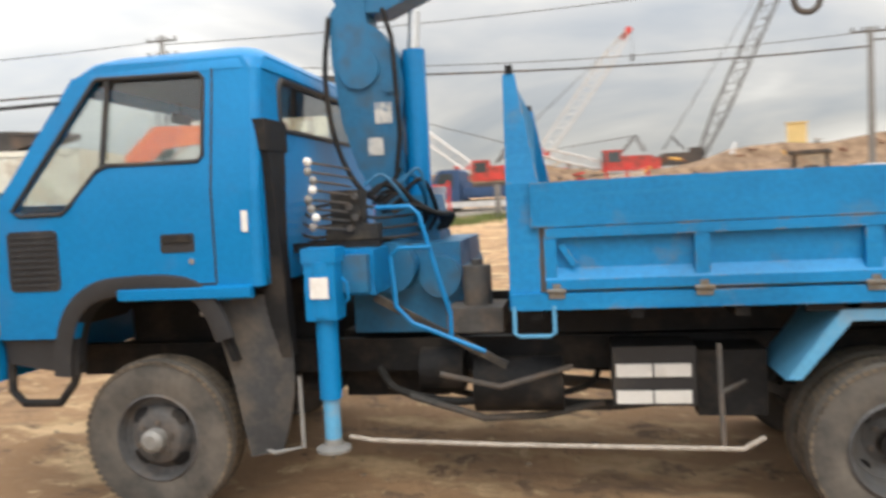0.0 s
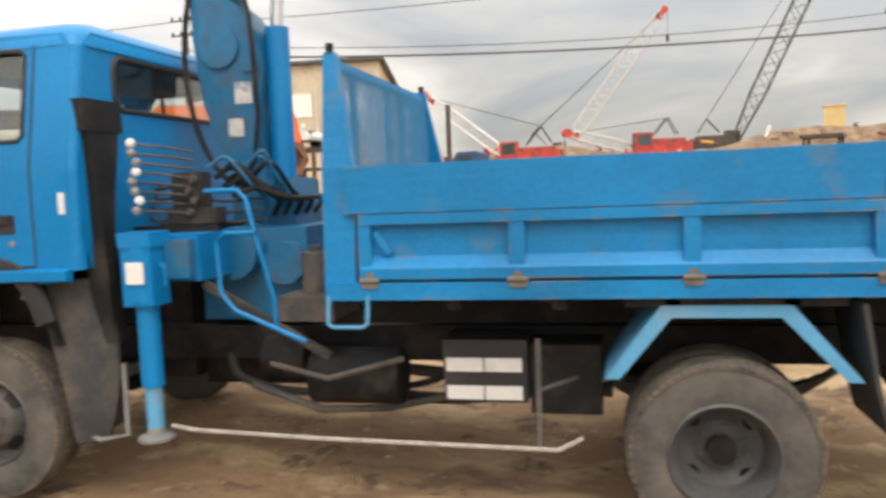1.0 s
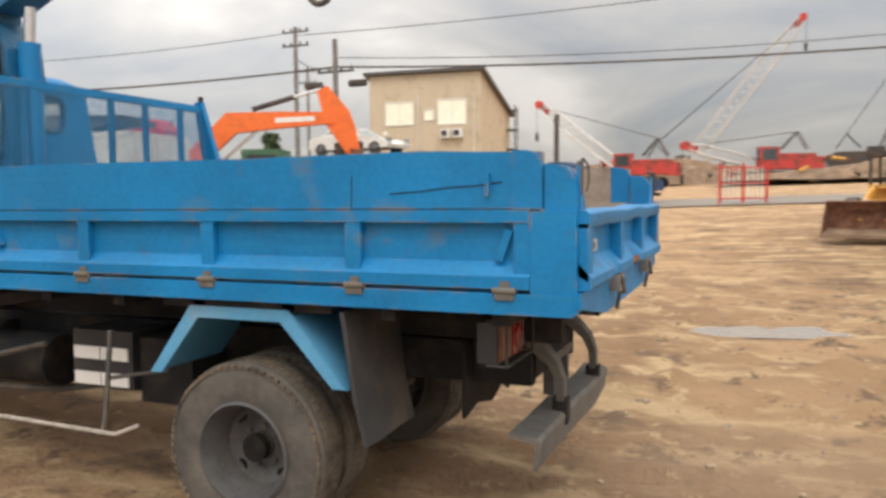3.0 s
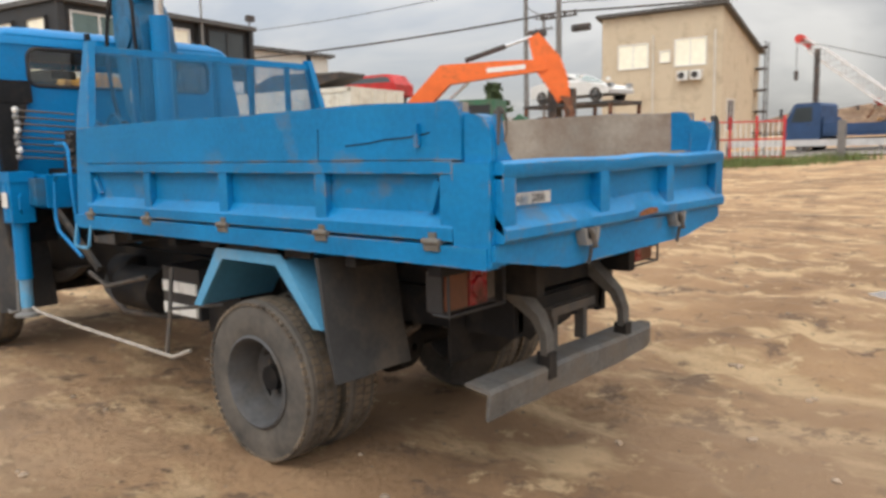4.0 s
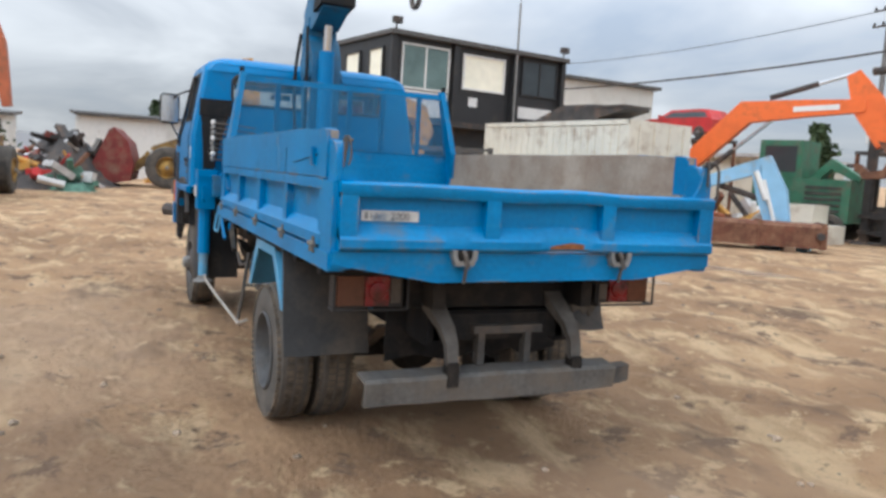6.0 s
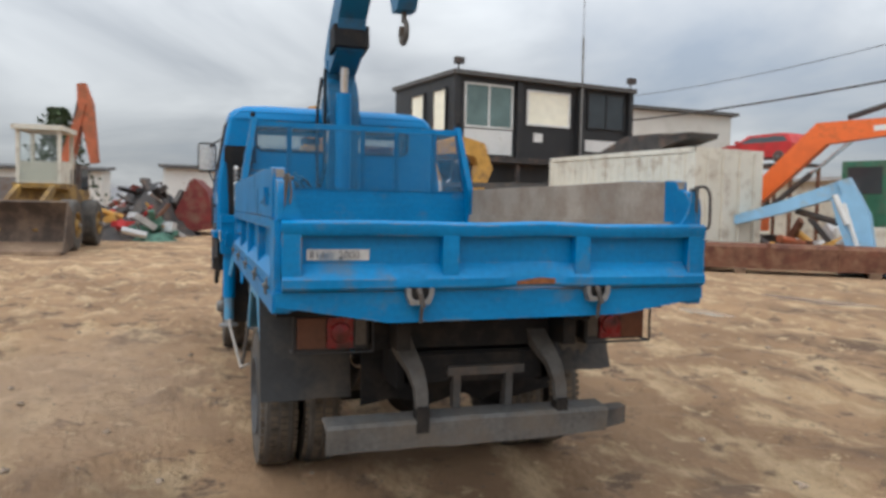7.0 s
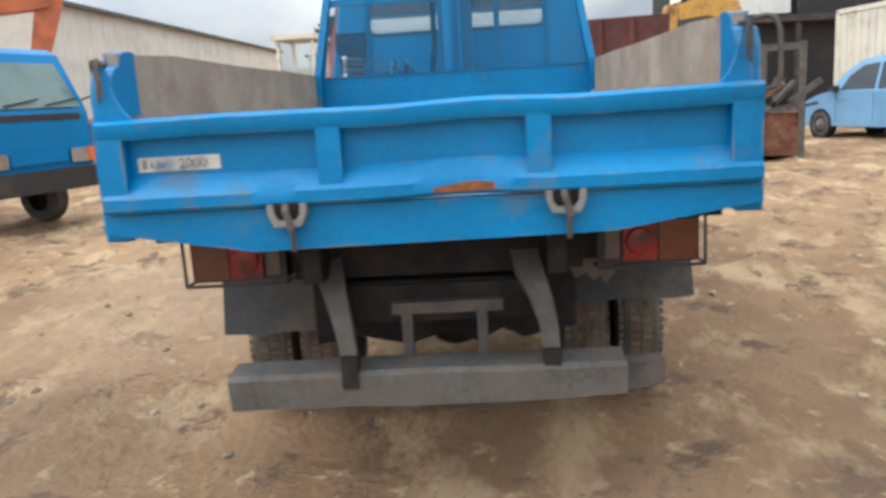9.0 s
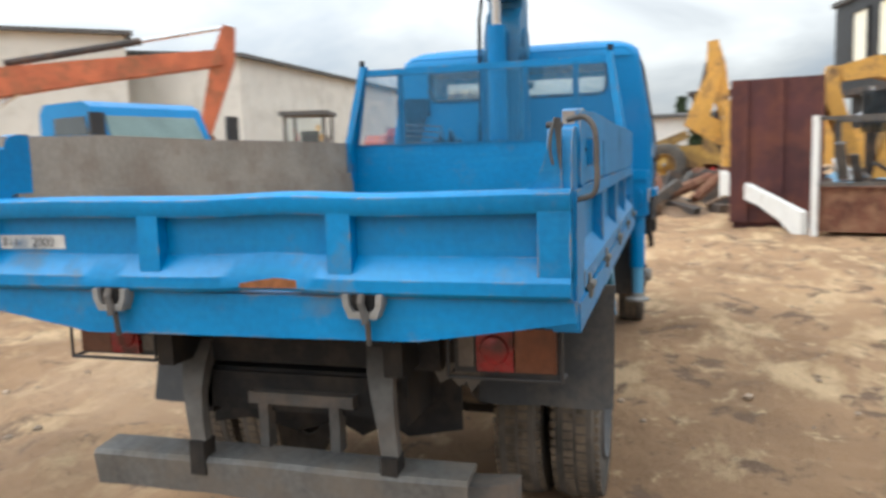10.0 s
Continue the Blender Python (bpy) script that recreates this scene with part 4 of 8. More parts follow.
def build_fenders():
    for s in (-1, 1):
        o = [(0.875, 0.66), (1.105, 0.965), (1.60, 0.965), (1.86, 0.66)]
        i = [(0.935, 0.66), (1.145, 0.915), (1.56, 0.915), (1.80, 0.66)]
        bm = bmesh.new()
        prism(bm, o + i[::-1], "y", min(s * 0.945, s * 0.93), max(s * 0.945, s * 0.93))
        o2 = [(u, v - 0.008) for u, v in o]
        prism(bm, o + o2[::-1], "y", min(s * 0.93, s * 0.46), max(s * 0.93, s * 0.46))
        fn = part("rear_fender", bm, BLUE_FADE, truck, "faded light blue angular rear fender", smooth=0)
        bm = bmesh.new()
        low, wide = (0.445, 0.955) if s < 0 else (0.53, 1.005)
        rows = []
        for k in range(9):
            y = s * (0.50 + (wide - 0.50) * k / 8)
            curl = 0.02 * noise.noise(Vector((y * 3, s, 2)))
            z1 = low + 0.02 * noise.noise(Vector((y * 4, 5, s)))
            rows.append([bm.verts.new(q) for q in ((1.845, y, 0.97), (1.865, y, 0.97), (1.89, y, 0.80), (1.915 + curl, y, 0.62), (1.955 + 2 * curl, y, z1), (1.942 + 2 * curl, y, z1), (1.897 + curl, y, 0.62), (1.872, y, 0.80))])
        for a, b in zip(rows, rows[1:]):
            for k in range(8):
                bm.faces.new((a[k], a[(k + 1) % 8], b[(k + 1) % 8], b[k]))
        bm.faces.new(rows[0])
        bm.faces.new(rows[-1][::-1])
        part("mudflap", bm, FLAP, fn, "large grey rubber mudflap")
        bm = boxed((0.96, 1.80, min(s * 0.94, s * 0.92), max(s * 0.94, s * 0.92), 0.96, 1.0))
        part("fender_bracket", bm, BLACK, fn)


build_fenders()


def side_board(s):
    """One long side of the tipping body: ribbed drop side below, plank above, sill and hinges. s: -1 or +1."""
    Y = lambda d: s * (0.97 - d)  # d: depth inwards from the outer face

    def slab(x0, x1, z0, z1, d0, d1):
        return (x0, x1, min(Y(d0), Y(d1)), max(Y(d0), Y(d1)), z0, z1)

    part("body_sill", boxed(slab(-0.31, 2.772, 1.0, 1.075, -0.012, 0.06)), BLUE_BED, truck, "blue sill with a dusty edge", bevel=0.008)
    bm = boxed(slab(-0.13, 2.615, 1.10, 1.36, 0.035, 0.05))
    side = part("drop_side", bm, BLUE_BED, truck, "blue pressed-steel drop side, scratched and dusty")
    bm = boxed(slab(-0.15, 2.62, 1.325, 1.37, -0.004, 0.05))
    part("top_rail", bm, BLUE_BED, side, bevel=0.008)
    bm = bmesh.new()
    prism(bm, [(Y(0.05), 1.09), (Y(-0.008), 1.09), (Y(-0.008), 1.135), (Y(0.034), 1.185), (Y(0.05), 1.185)], "x", -0.15, 2.62)
    part("bottom_rail", bm, BLUE_BED, side, bevel=0.004)
    for x0, x1 in ((-0.155, -0.10), (0.50, 0.565), (1.195, 1.26), (1.885, 1.95), (2.56, 2.62)):
        bm = bmesh.new()
        prism(bm, [(Y(0.04), 1.17), (Y(0.0), 1.13), (Y(0.0), 1.33), (Y(0.04), 1.33)], "x", x0, x1)
        part("rib", bm, BLUE_BED, side, bevel=0.005)
    for a, b in (((-0.08, 1.29), (-0.02, 1.20)), ((2.54, 1.30), (2.50, 1.19))):
        bm = bmesh.new()
        beam(bm, (a[0], Y(0.02), a[1]), (b[0], Y(0.02), b[1]), 0.02, 0.03)
        part("brace", bm, BLUE_BED, side)
    for x in (-0.105, 0.535, 1.23, 1.93, 2.53):
        bm = bmesh.new()
        bx(bm, x - 0.036, x + 0.036, min(Y(-0.02), Y(0.01)), max(Y(-0.02), Y(0.01)), 1.052, 1.075)
        cyl(bm, (x - 0.042, Y(-0.016), 1.085), (x + 0.042, Y(-0.016), 1.085), 0.012, n=10)
        bx(bm, x - 0.018, x + 0.018, min(Y(-0.014), Y(0.0)), max(Y(-0.014), Y(0.0)), 1.09, 1.118)
        part("hinge", bm, HINGE, side, "rusty grey hinge", bevel=0.003)
    # upper plank: painted outside, bare inside
    top = [(-0.21, 1.375), (-0.21, 1.578), (0.6, 1.582), (1.4, 1.578), (2.2, 1.585), (2.45, 1.575), (2.66, 1.570), (2.66, 1.375)]
    bm = bmesh.new()
    prism(bm, top, "y", min(Y(0.0), Y(0.012)), max(Y(0.0), Y(0.012)))
    plank = part("upper_board", bm, BLUE_BED, truck, "blue painted upper side board with cracks", smooth=0)
    bm = bmesh.new()
    prism(bm, [(u, v - (0.002 if v > 1.5 else 0.0)) for u, v in top], "y", min(Y(0.0125), Y(0.045)), max(Y(0.0125), Y(0.045)))
    bx(bm, *slab(-0.2, 2.64, 1.06, 1.376, 0.052, 0.07))
    part("inner_board", bm, WOOD_GREY, plank, "bare grey-brown inner face", smooth=0)
    bm = bmesh.new()
    prism(bm, [(2.555, 1.372), (2.664, 1.372), (2.664, 1.52), (2.655, 1.55), (2.635, 1.57), (2.60, 1.577), (2.555, 1.577)], "y", min(Y(-0.003), Y(0.049)), max(Y(-0.003), Y(0.049)))
    part("board_end", bm, BLUE_BED, plank, "blue painted end of the board", bevel=0.004)
    bm = bmesh.new()
    crack = [(2.08, 1.43), (2.2, 1.437), (2.3, 1.449), (2.42, 1.455), (2.52, 1.468)]
    for (u0, v0), (u1, v1) in zip(crack, crack[1:]):
        beam(bm, (u0, Y(-0.0005), v0), (u1, Y(-0.0005), v1), 0.003, 0.005)
    part("crack", bm, BLACK, plank, "dark split in the board", smooth=0)
    bm = bmesh.new()
    beam(bm, (1.915, Y(-0.0005), 1.376), (1.92, Y(-0.0005), 1.50), 0.003, 0.003)
    part("board_joint", bm, BLACK, plank, "dark butt joint in the board", smooth=0)
    bm = boxed(slab(2.46, 2.475, 1.42, 1.50, -0.02, 0.01))
    part("board_cleat", bm, BLUE_BED, plank)
    # rear corner post with its latch
    bm = boxed(slab(2.622, 2.785, 1.01, 1.365, -0.006, 0.08))
    post = part("corner_post", bm, BLUE_BED, truck, "blue rear corner post", bevel=0.008)
    bm = bmesh.new()
    prism(bm, [(2.67, 1.36), (2.785, 1.36), (2.785, 1.43), (2.775, 1.48), (2.75, 1.515), (2.72, 1.525), (2.67, 1.525)], "y", min(Y(0.005), Y(0.07)), max(Y(0.005), Y(0.07)))
    part("stake", bm, BLUE_BED, post, bevel=0.006)
    bm = bmesh.new()
    sweep = [(0.03, 1.525), (0.058, 1.525), (0.066, 1.48), (0.078, 1.43), (0.094, 1.395), (0.118, 1.368), (0.03, 1.368)]
    prism(bm, [(Y(d), z) for d, z in sweep], "x", 2.775, 2.79)
    part("gusset", bm, BLUE_BED, post, "swept blue gusset beside the gate")
    bm = bmesh.new()
    cyl(bm, (2.785, Y(0.028), 1.528), (2.785, Y(0.068), 1.528), 0.008)
    prism(bm, [(Y(0.03), 1.545), (Y(0.05), 1.545), (Y(0.034), 1.42), (Y(0.03), 1.42)], "x", 2.79, 2.797)
    latch = part("latch", bm, STEEL_DARK, post, "worn steel tailgate latch", bevel=0.004)
    bm = bmesh.new()
    pipe(bm, bend([(2.795, Y(0.045), 1.545), (2.81, Y(0.05), 1.52), (2.812, Y(0.055), 1.47), (2.805, Y(0.05), 1.43)], 4), 0.004, 7)
    part("latch_handle", bm, STEEL_DARK, latch)
    if s > 0:
        bm = bmesh.new()
        pipe(bm, bend([(2.76, Y(0.02), 1.54), (2.765, Y(-0.025), 1.545), (2.77, Y(-0.05), 1.51), (2.77, Y(-0.054), 1.44), (2.77, Y(-0.05), 1.36), (2.765, Y(-0.004), 1.34)], 4), 0.0075, 8)
        part("grab_loop", bm, STEEL_DARK, post, "thin bent steel grab loop")


for s in (-1, 1):
    side_board(s)


def build_body_ends():
    # bed floor
    part("bed_floor", boxed((-0.25, 2.78, -0.95, 0.95, 1.03, 1.06)), STEEL_DARK, truck, "scraped steel bed floor")
    # headboard: posts, rails and wire mesh
    part("headboard_panel", boxed((-0.30, -0.27, -0.93, 0.93, 1.03, 1.56)), BLUE_BED, truck, "blue steel headboard", bevel=0.006)
    for s in (-1, 1):
        bm = bmesh.new()
        for z0, z1, w0, w1, e0, e1 in ((1.0, 1.58, 0.965, 0.93, -0.18, -0.17), (1.58, 2.09, 0.93, 0.845, -0.17, -0.265)):
            a = [bm.verts.new((x, s * y, z)) for z, w, e in ((z0, w0, e0), (z1, w1, e1)) for x, y in ((-0.32, w), (e, w), (e, w - 0.045), (-0.32, w - 0.045))]
            for f in ((0, 1, 2, 3), (7, 6, 5, 4), (0, 4, 5, 1), (1, 5, 6, 2), (2, 6, 7, 3), (3, 7, 4, 0)):
                bm.faces.new([a[i] for i in f])
        hp = part("headboard_post", bm, BLUE_BED, truck, "tapered blue headboard post", bevel=0.006)
        bm = bmesh.new()
        cyl(bm, (-0.29, s * 0.835, 2.09), (-0.29, s * 0.835, 2.13), 0.018)
        part("post_knob", bm, BLACK, hp)
    part("top_rail", boxed((-0.315, -0.275, -0.84, 0.84, 2.02, 2.065)), BLUE_BED, truck, bevel=0.006)
    for y in (-0.56, 0.02, 0.30, 0.62):
        part("mesh_upright", boxed((-0.30, -0.275, y - 0.018, y + 0.018, 1.55, 2.03)), BLUE_BED, truck, smooth=0)
    bm = bmesh.new()
    for k in range(250):
        y = -0.885 + k * 1.77 / 249
        top = 2.03 if abs(y) < 0.80 else 2.03 - (abs(y) - 0.80) * 5.5
        beam(bm, (-0.262, y, 1.55), (-0.262, y, top), 0.0014, 0.0014, up=(1, 0, 0))
    for k in range(68):
        z = 1.555 + k * 0.007
        w = 0.90 - (z - 1.55) * 0.155
        beam(bm, (-0.264, -w, z), (-0.264, w, z), 0.0014, 0.0014)
    part("wire_mesh", bm, MESH, truck, "fine dusty pale blue wire mesh", smooth=0)
    # tailgate
    X = lambda d: 2.82 - d
    bm = boxed((X(0.06), X(0.045), -0.90, 0.93, 1.10, 1.35))
    gate = part("tailgate", bm, BLUE_BED, truck, "blue pressed-steel tailgate, dented and dusty")
    bm = bmesh.new()
    rows = []
    for k in range(41):
        y = -0.95 + k * 1.915 / 40
        wob = 0.006 * noise.noise(Vector((y * 3, 0, 5))) + 0.004 * math.sin(y * 9)
        rows.append([bm.verts.new(p) for p in ((X(0.07), y, 1.308 + wob), (X(0.004), y, 1.308 + wob), (X(-0.004), y, 1.320 + wob), (X(-0.004), y, 1.357 + wob), (X(0.01), y, 1.368 + wob), (X(0.07), y, 1.368 + wob))])
    for a, b in zip(rows, rows[1:]):
        for i in range(6):
            bm.faces.new((a[i], a[(i + 1) % 6], b[(i + 1) % 6], b[i]))
    bm.faces.new(rows[0])
    bm.faces.new(rows[-1][::-1])
    part("top_rail", bm, BLUE_BED, gate, smooth=40)
    bm = bmesh.new()
    rows = []
    for k in range(49):
        y = -0.95 + k * 1.915 / 48
        dent = 0.022 * math.exp(-((y - 0.12) / 0.10) ** 2) + 0.008 * math.exp(-((y + 0.42) / 0.07) ** 2)
        z = 1.09 + 0.008 * math.exp(-((y - 0.12) / 0.15) ** 2)
        rows.append([bm.verts.new(p) for p in ((X(0.07), y, z), (X(0.0 + dent), y, z), (X(-0.012 + dent), y, z + 0.012), (X(-0.012 + dent), y, z + 0.045), (X(0.044), y, z + 0.105), (X(0.07), y, z + 0.105))])
    for a, b in zip(rows, rows[1:]):
        for i in range(6):
            bm.faces.new((a[i], a[(i + 1) % 6], b[(i + 1) % 6], b[i]))
    bm.faces.new(rows[0])
    bm.faces.new(rows[-1][::-1])
    part("bottom_rail", bm, BLUE_BED, gate, "bent lower ledge of the tailgate", smooth=40)
    for y0, y1 in ((-0.95, -0.875), (-0.30, -0.23), (0.305, 0.375), (0.88, 0.965)):
        bm = bmesh.new()
        prism(bm, [(X(0.05), 1.15), (X(0.0), 1.12), (X(0.0), 1.32), (X(0.05), 1.32)], "y", y0, y1)
        part("rib", bm, BLUE_BED, gate, bevel=0.006)
    bm = bmesh.new()
    prism(bm, [(0.02, 1.107), (0.23, 1.108), (0.25, 1.128), (0.14, 1.136), (0.02, 1.118)], "x", X(-0.002), X(0.006))
    part("rust_patch", bm, RUST_PATCH, gate, "rusty scrape on a dent")
    # maker's plate with a rating
    place = lambda u, v, d: (X(0.043) + d, u, v)
    bars(gate, "maker_plate", LABEL, place, [(-0.85, -0.60, 1.209, 1.252)], "pale worn maker's plate")
    place2 = lambda u, v, d: (X(0.0405) + d, u, v)
    bars(gate, "plate_bar", PLATE_INK, place2, [(-0.838, -0.822, 1.217, 1.245), (-0.812, -0.806, 1.219, 1.241), (-0.79, -0.784, 1.219, 1.241)])
    fc = bpy.data.curves.new("rating", "FONT")
    fc.body, fc.size, fc.extrude = "2000", 0.043, 0.001
    fo = new("plate_rating", fc)
    fo.data.materials.append(PLATE_INK)
    fo.matrix_basis = Matrix.Translation((X(0.039), -0.725, 1.216)) @ Euler((radians(90), 0, radians(90))).to_matrix().to_4x4()
    fo.parent = gate
    # rear sill: a trapezoid under the gate, with two latch brackets
    bm = bmesh.new()
    prism(bm, [(-0.97, 1.085), (0.975, 1.085), (0.975, 1.03), (0.55, 0.965), (-0.52, 0.955), (-0.97, 1.03)], "x", X(0.10), X(0.02))
    sill = part("rear_sill", bm, BLUE_BED, truck, "blue rear sill tapering to its ends", bevel=0.006)
    for y in (-0.40, 0.41):
        bm = bmesh.new()
        u = [(y - 0.058, 1.098), (y - 0.056, 1.07), (y - 0.040, 1.032), (y + 0.040, 1.032), (y + 0.056, 1.07), (y + 0.058, 1.098), (y + 0.040, 1.098), (y + 0.038, 1.068), (y + 0.026, 1.050), (y - 0.026, 1.050), (y - 0.038, 1.068), (y - 0.040, 1.098)]
        sheet(bm, u, [], lambda a, b, d: (X(-0.022 + d), a, b), 0.045)
        br = part("gate_bracket", bm, STEEL, sill, "worn grey steel gate bracket", bevel=0.005)
        # black block standing in for the shade inside the bracket
        bm = boxed((X(0.018), X(-0.006), y - 0.038, y + 0.038, 1.05, 1.10))
        part("bracket_dark_fill", bm, BLACK, br, smooth=0)
        bm = bmesh.new()
        pipe(bm, [(X(-0.012), y - 0.005, 1.095), (X(-0.026), y - 0.002, 1.075), (X(-0.024), y + 0.006, 1.05), (X(-0.03), y + 0.012, 1.02)], 0.011, 8)
        part("gate_hook", bm, STEEL_DARK, br)
        bm = bmesh.new()
        cyl(bm, (X(-0.012), y + 0.01, 1.025), (X(0.0), y + 0.008, 0.955), 0.008, n=8)
        part("hook_rod", bm, STEEL_DARK, br)


build_body_ends()


def build_rear():
    # lamp clusters
    for s in (-1, 1):
        c = s * 0.66 + (-0.03 if s < 0 else 0.06)
        bm = boxed((2.38, 2.46, c - 0.165, c + 0.165, 0.79, 0.945))
        lamp = part("tail_lamp", bm, BLACK_TRIM, truck, "dirty rear lamp cluster in a wire guard", bevel=0.012)
        o = s
        bm = boxed((2.455, 2.475, min(c + o * 0.155, c + o * 0.03), max(c + o * 0.155, c + o * 0.03), 0.80, 0.935))
        part("amber_lens", bm, BROWN_LENS, lamp, "dirty amber lens", bevel=0.008)
        bm = boxed((2.455, 2.478, min(c + o * 0.025, c - o * 0.09), max(c + o * 0.025, c - o * 0.09), 0.80, 0.935))
        rl = part("red_lens", bm, RED_REFLECTOR, lamp, "dirty red lens", bevel=0.008)
        bm = bmesh.new()
        lathe(bm, [(0, 0.048), (0.012, 0.042), (0.018, 0.0)], (2.476, c - o * 0.035, 0.868), 20, "x")
        part("stop_lens", bm, RED_REFLECTOR, rl, "round red lens")
        bm = boxed((2.455, 2.47, min(c - o * 0.10, c - o * 0.15), max(c - o * 0.10, c - o * 0.15), 0.81, 0.925))
        part("clear_lens", bm, CLEAR_LENS, lamp, "cloudy reversing lens", bevel=0.006)
        bm = bmesh.new()
        for z in (0.785, 0.955):
            pipe(bm, [(2.42, c - 0.175, z), (2.5, c - 0.175, z), (2.5, c + 0.175, z), (2.42, c + 0.175, z)], 0.006, 6)
        for y in (-0.175, 0.175):
            pipe(bm, [(2.5, c + y, 0.785), (2.5, c + y, 0.955)], 0.006, 6)
        part("lamp_guard", bm, BLACK_TRIM, lamp)
        part("lamp_bracket", boxed((2.30, 2.40, s * 0.40, s * 0.60, 0.80, 0.93) if s > 0 else (2.30, 2.40, s * 0.60, s * 0.40, 0.80, 0.93)), BLACK, truck)
    # torn rubber hanging by one lamp
    bm = bmesh.new()
    sheet(bm, [(0.44, 0.93), (0.60, 0.93), (0.62, 0.74), (0.585, 0.70), (0.57, 0.735), (0.545, 0.715), (0.52, 0.745), (0.48, 0.725), (0.455, 0.78)], [], lambda u, v, d: (2.36 + 0.04 * (0.93 - v) + d, u, v), 0.012)
    part("torn_rubber", bm, RUBBER, truck, "torn black rubber sheet", smooth=0)
    # tow frame, bumper arms, low bumper
    part("rear_cross_beam", boxed((2.30, 2.44, -0.50, 0.50, 0.78, 0.93)), BLACK, truck, bevel=0.01)
    part("tow_beam", boxed((2.40, 2.46, -0.36, 0.36, 0.62, 0.75)), BLACK, truck, bevel=0.01)
    # added black sheet in place of the deep shade under the body
    bm = bmesh.new()
    sheet(bm, [(-0.50, 0.78), (0.50, 0.78), (0.50, 0.50), (0.30, 0.46), (0.22, 0.50), (0.12, 0.45), (0.02, 0.50), (-0.14, 0.45), (-0.34, 0.49), (-0.50, 0.46)], [], lambda u, v, d: (2.18 + d, u, v), 0.014)
    part("underbody_shade_sheet", bm, BLACK, truck, "ragged black sheet standing in for underbody shade", smooth=0)
    bm = boxed((2.44, 2.50, -0.16, 0.22, 0.655, 0.695), (2.44, 2.49, -0.13, -0.095, 0.50, 0.66), (2.44, 2.49, 0.13, 0.165, 0.50, 0.66))
    part("tow_hitch", bm, STEEL_DARK, truck, "bare steel tow frame", bevel=0.006)
    for y in (-0.305, 0.375):
        bm = bmesh.new()
        path = [(2.38, y - 0.08, 0.86), (2.43, y - 0.072, 0.82), (2.49, y - 0.055, 0.765), (2.545, y - 0.028, 0.70), (2.57, y - 0.008, 0.62), (2.57, y, 0.53)]
        rings = []
        for k, q in enumerate(path):
            w, d = (0.05, 0.048, 0.044, 0.036, 0.03, 0.028)[k], (0.034, 0.03, 0.025, 0.021, 0.018, 0.017)[k]
            t = Vector(path[min(k + 1, 5)]) - Vector(path[max(k - 1, 0)])
            n = Vector((-t.z, 0, t.x)).normalized() * d
            rings.append([bm.verts.new(Vector(q) + n * i + Vector((0, w * m, 0))) for i, m in ((-1, -1), (1, -1), (1, 1), (-1, 1))])
        for a, b in zip(rings, rings[1:]):
            for k in range(4):
                bm.faces.new((a[k], a[(k + 1) % 4], b[(k + 1) % 4], b[k]))
        bm.faces.new(rings[0])
        bm.faces.new(rings[-1][::-1])
        part("bumper_arm", bm, ARM_GREY, truck, "curved grey bumper arm", bevel=0.01, smooth=50)
        bm = boxed((2.535, 2.60, y - 0.028, y + 0.028, 0.43, 0.545))
        part("arm_foot", bm, BLACK, truck, bevel=0.005)
    bm = bmesh.new()
    rows = []
    for k in range(29):
        y = -0.73 + k * 1.35 / 28
        sag = 0.006 * math.sin(y * 4) + 0.014 * noise.noise(Vector((y * 2.2, 7, 1)))
        up = 0.006 * math.sin(y * 3 + 1)
        lo = 0.357 + 0.020 * max(0.0, y + 0.1) + 0.008 * noise.noise(Vector((y * 5, 2, 1)))
        rows.append([bm.verts.new(p) for p in ((2.47 + sag, y, 0.496 + up), (2.585 + sag, y, 0.486 + up), (2.600 + sag, y, 0.472 + up), (2.585 + sag, y, lo), (2.570 + sag, y, lo), (2.580 + sag, y, 0.466 + up), (2.47 + sag, y, 0.481 + up))])
    for a, b in zip(rows, rows[1:]):
        for i in range(7):
            bm.faces.new((a[i], a[(i + 1) % 7], b[(i + 1) % 7], b[i]))
    bm.faces.new(rows[0])
    bm.faces.new(rows[-1][::-1])
    part("rear_bumper", bm, BUMPER, truck, "bent scuffed grey underrun bumper", smooth=35)
    # its far end is torn: a stub bent back, shade put into its darker colour
    bm = bmesh.new()
    prism(bm, [(2.48, 0.605), (2.585, 0.605), (2.57, 0.67), (2.53, 0.755), (2.46, 0.76)], "z", 0.385, 0.470)
    part("bumper_stub", bm, STEEL_DARK, truck, "bent end of the bumper, darkened in colour for shade", bevel=0.008)


build_rear()


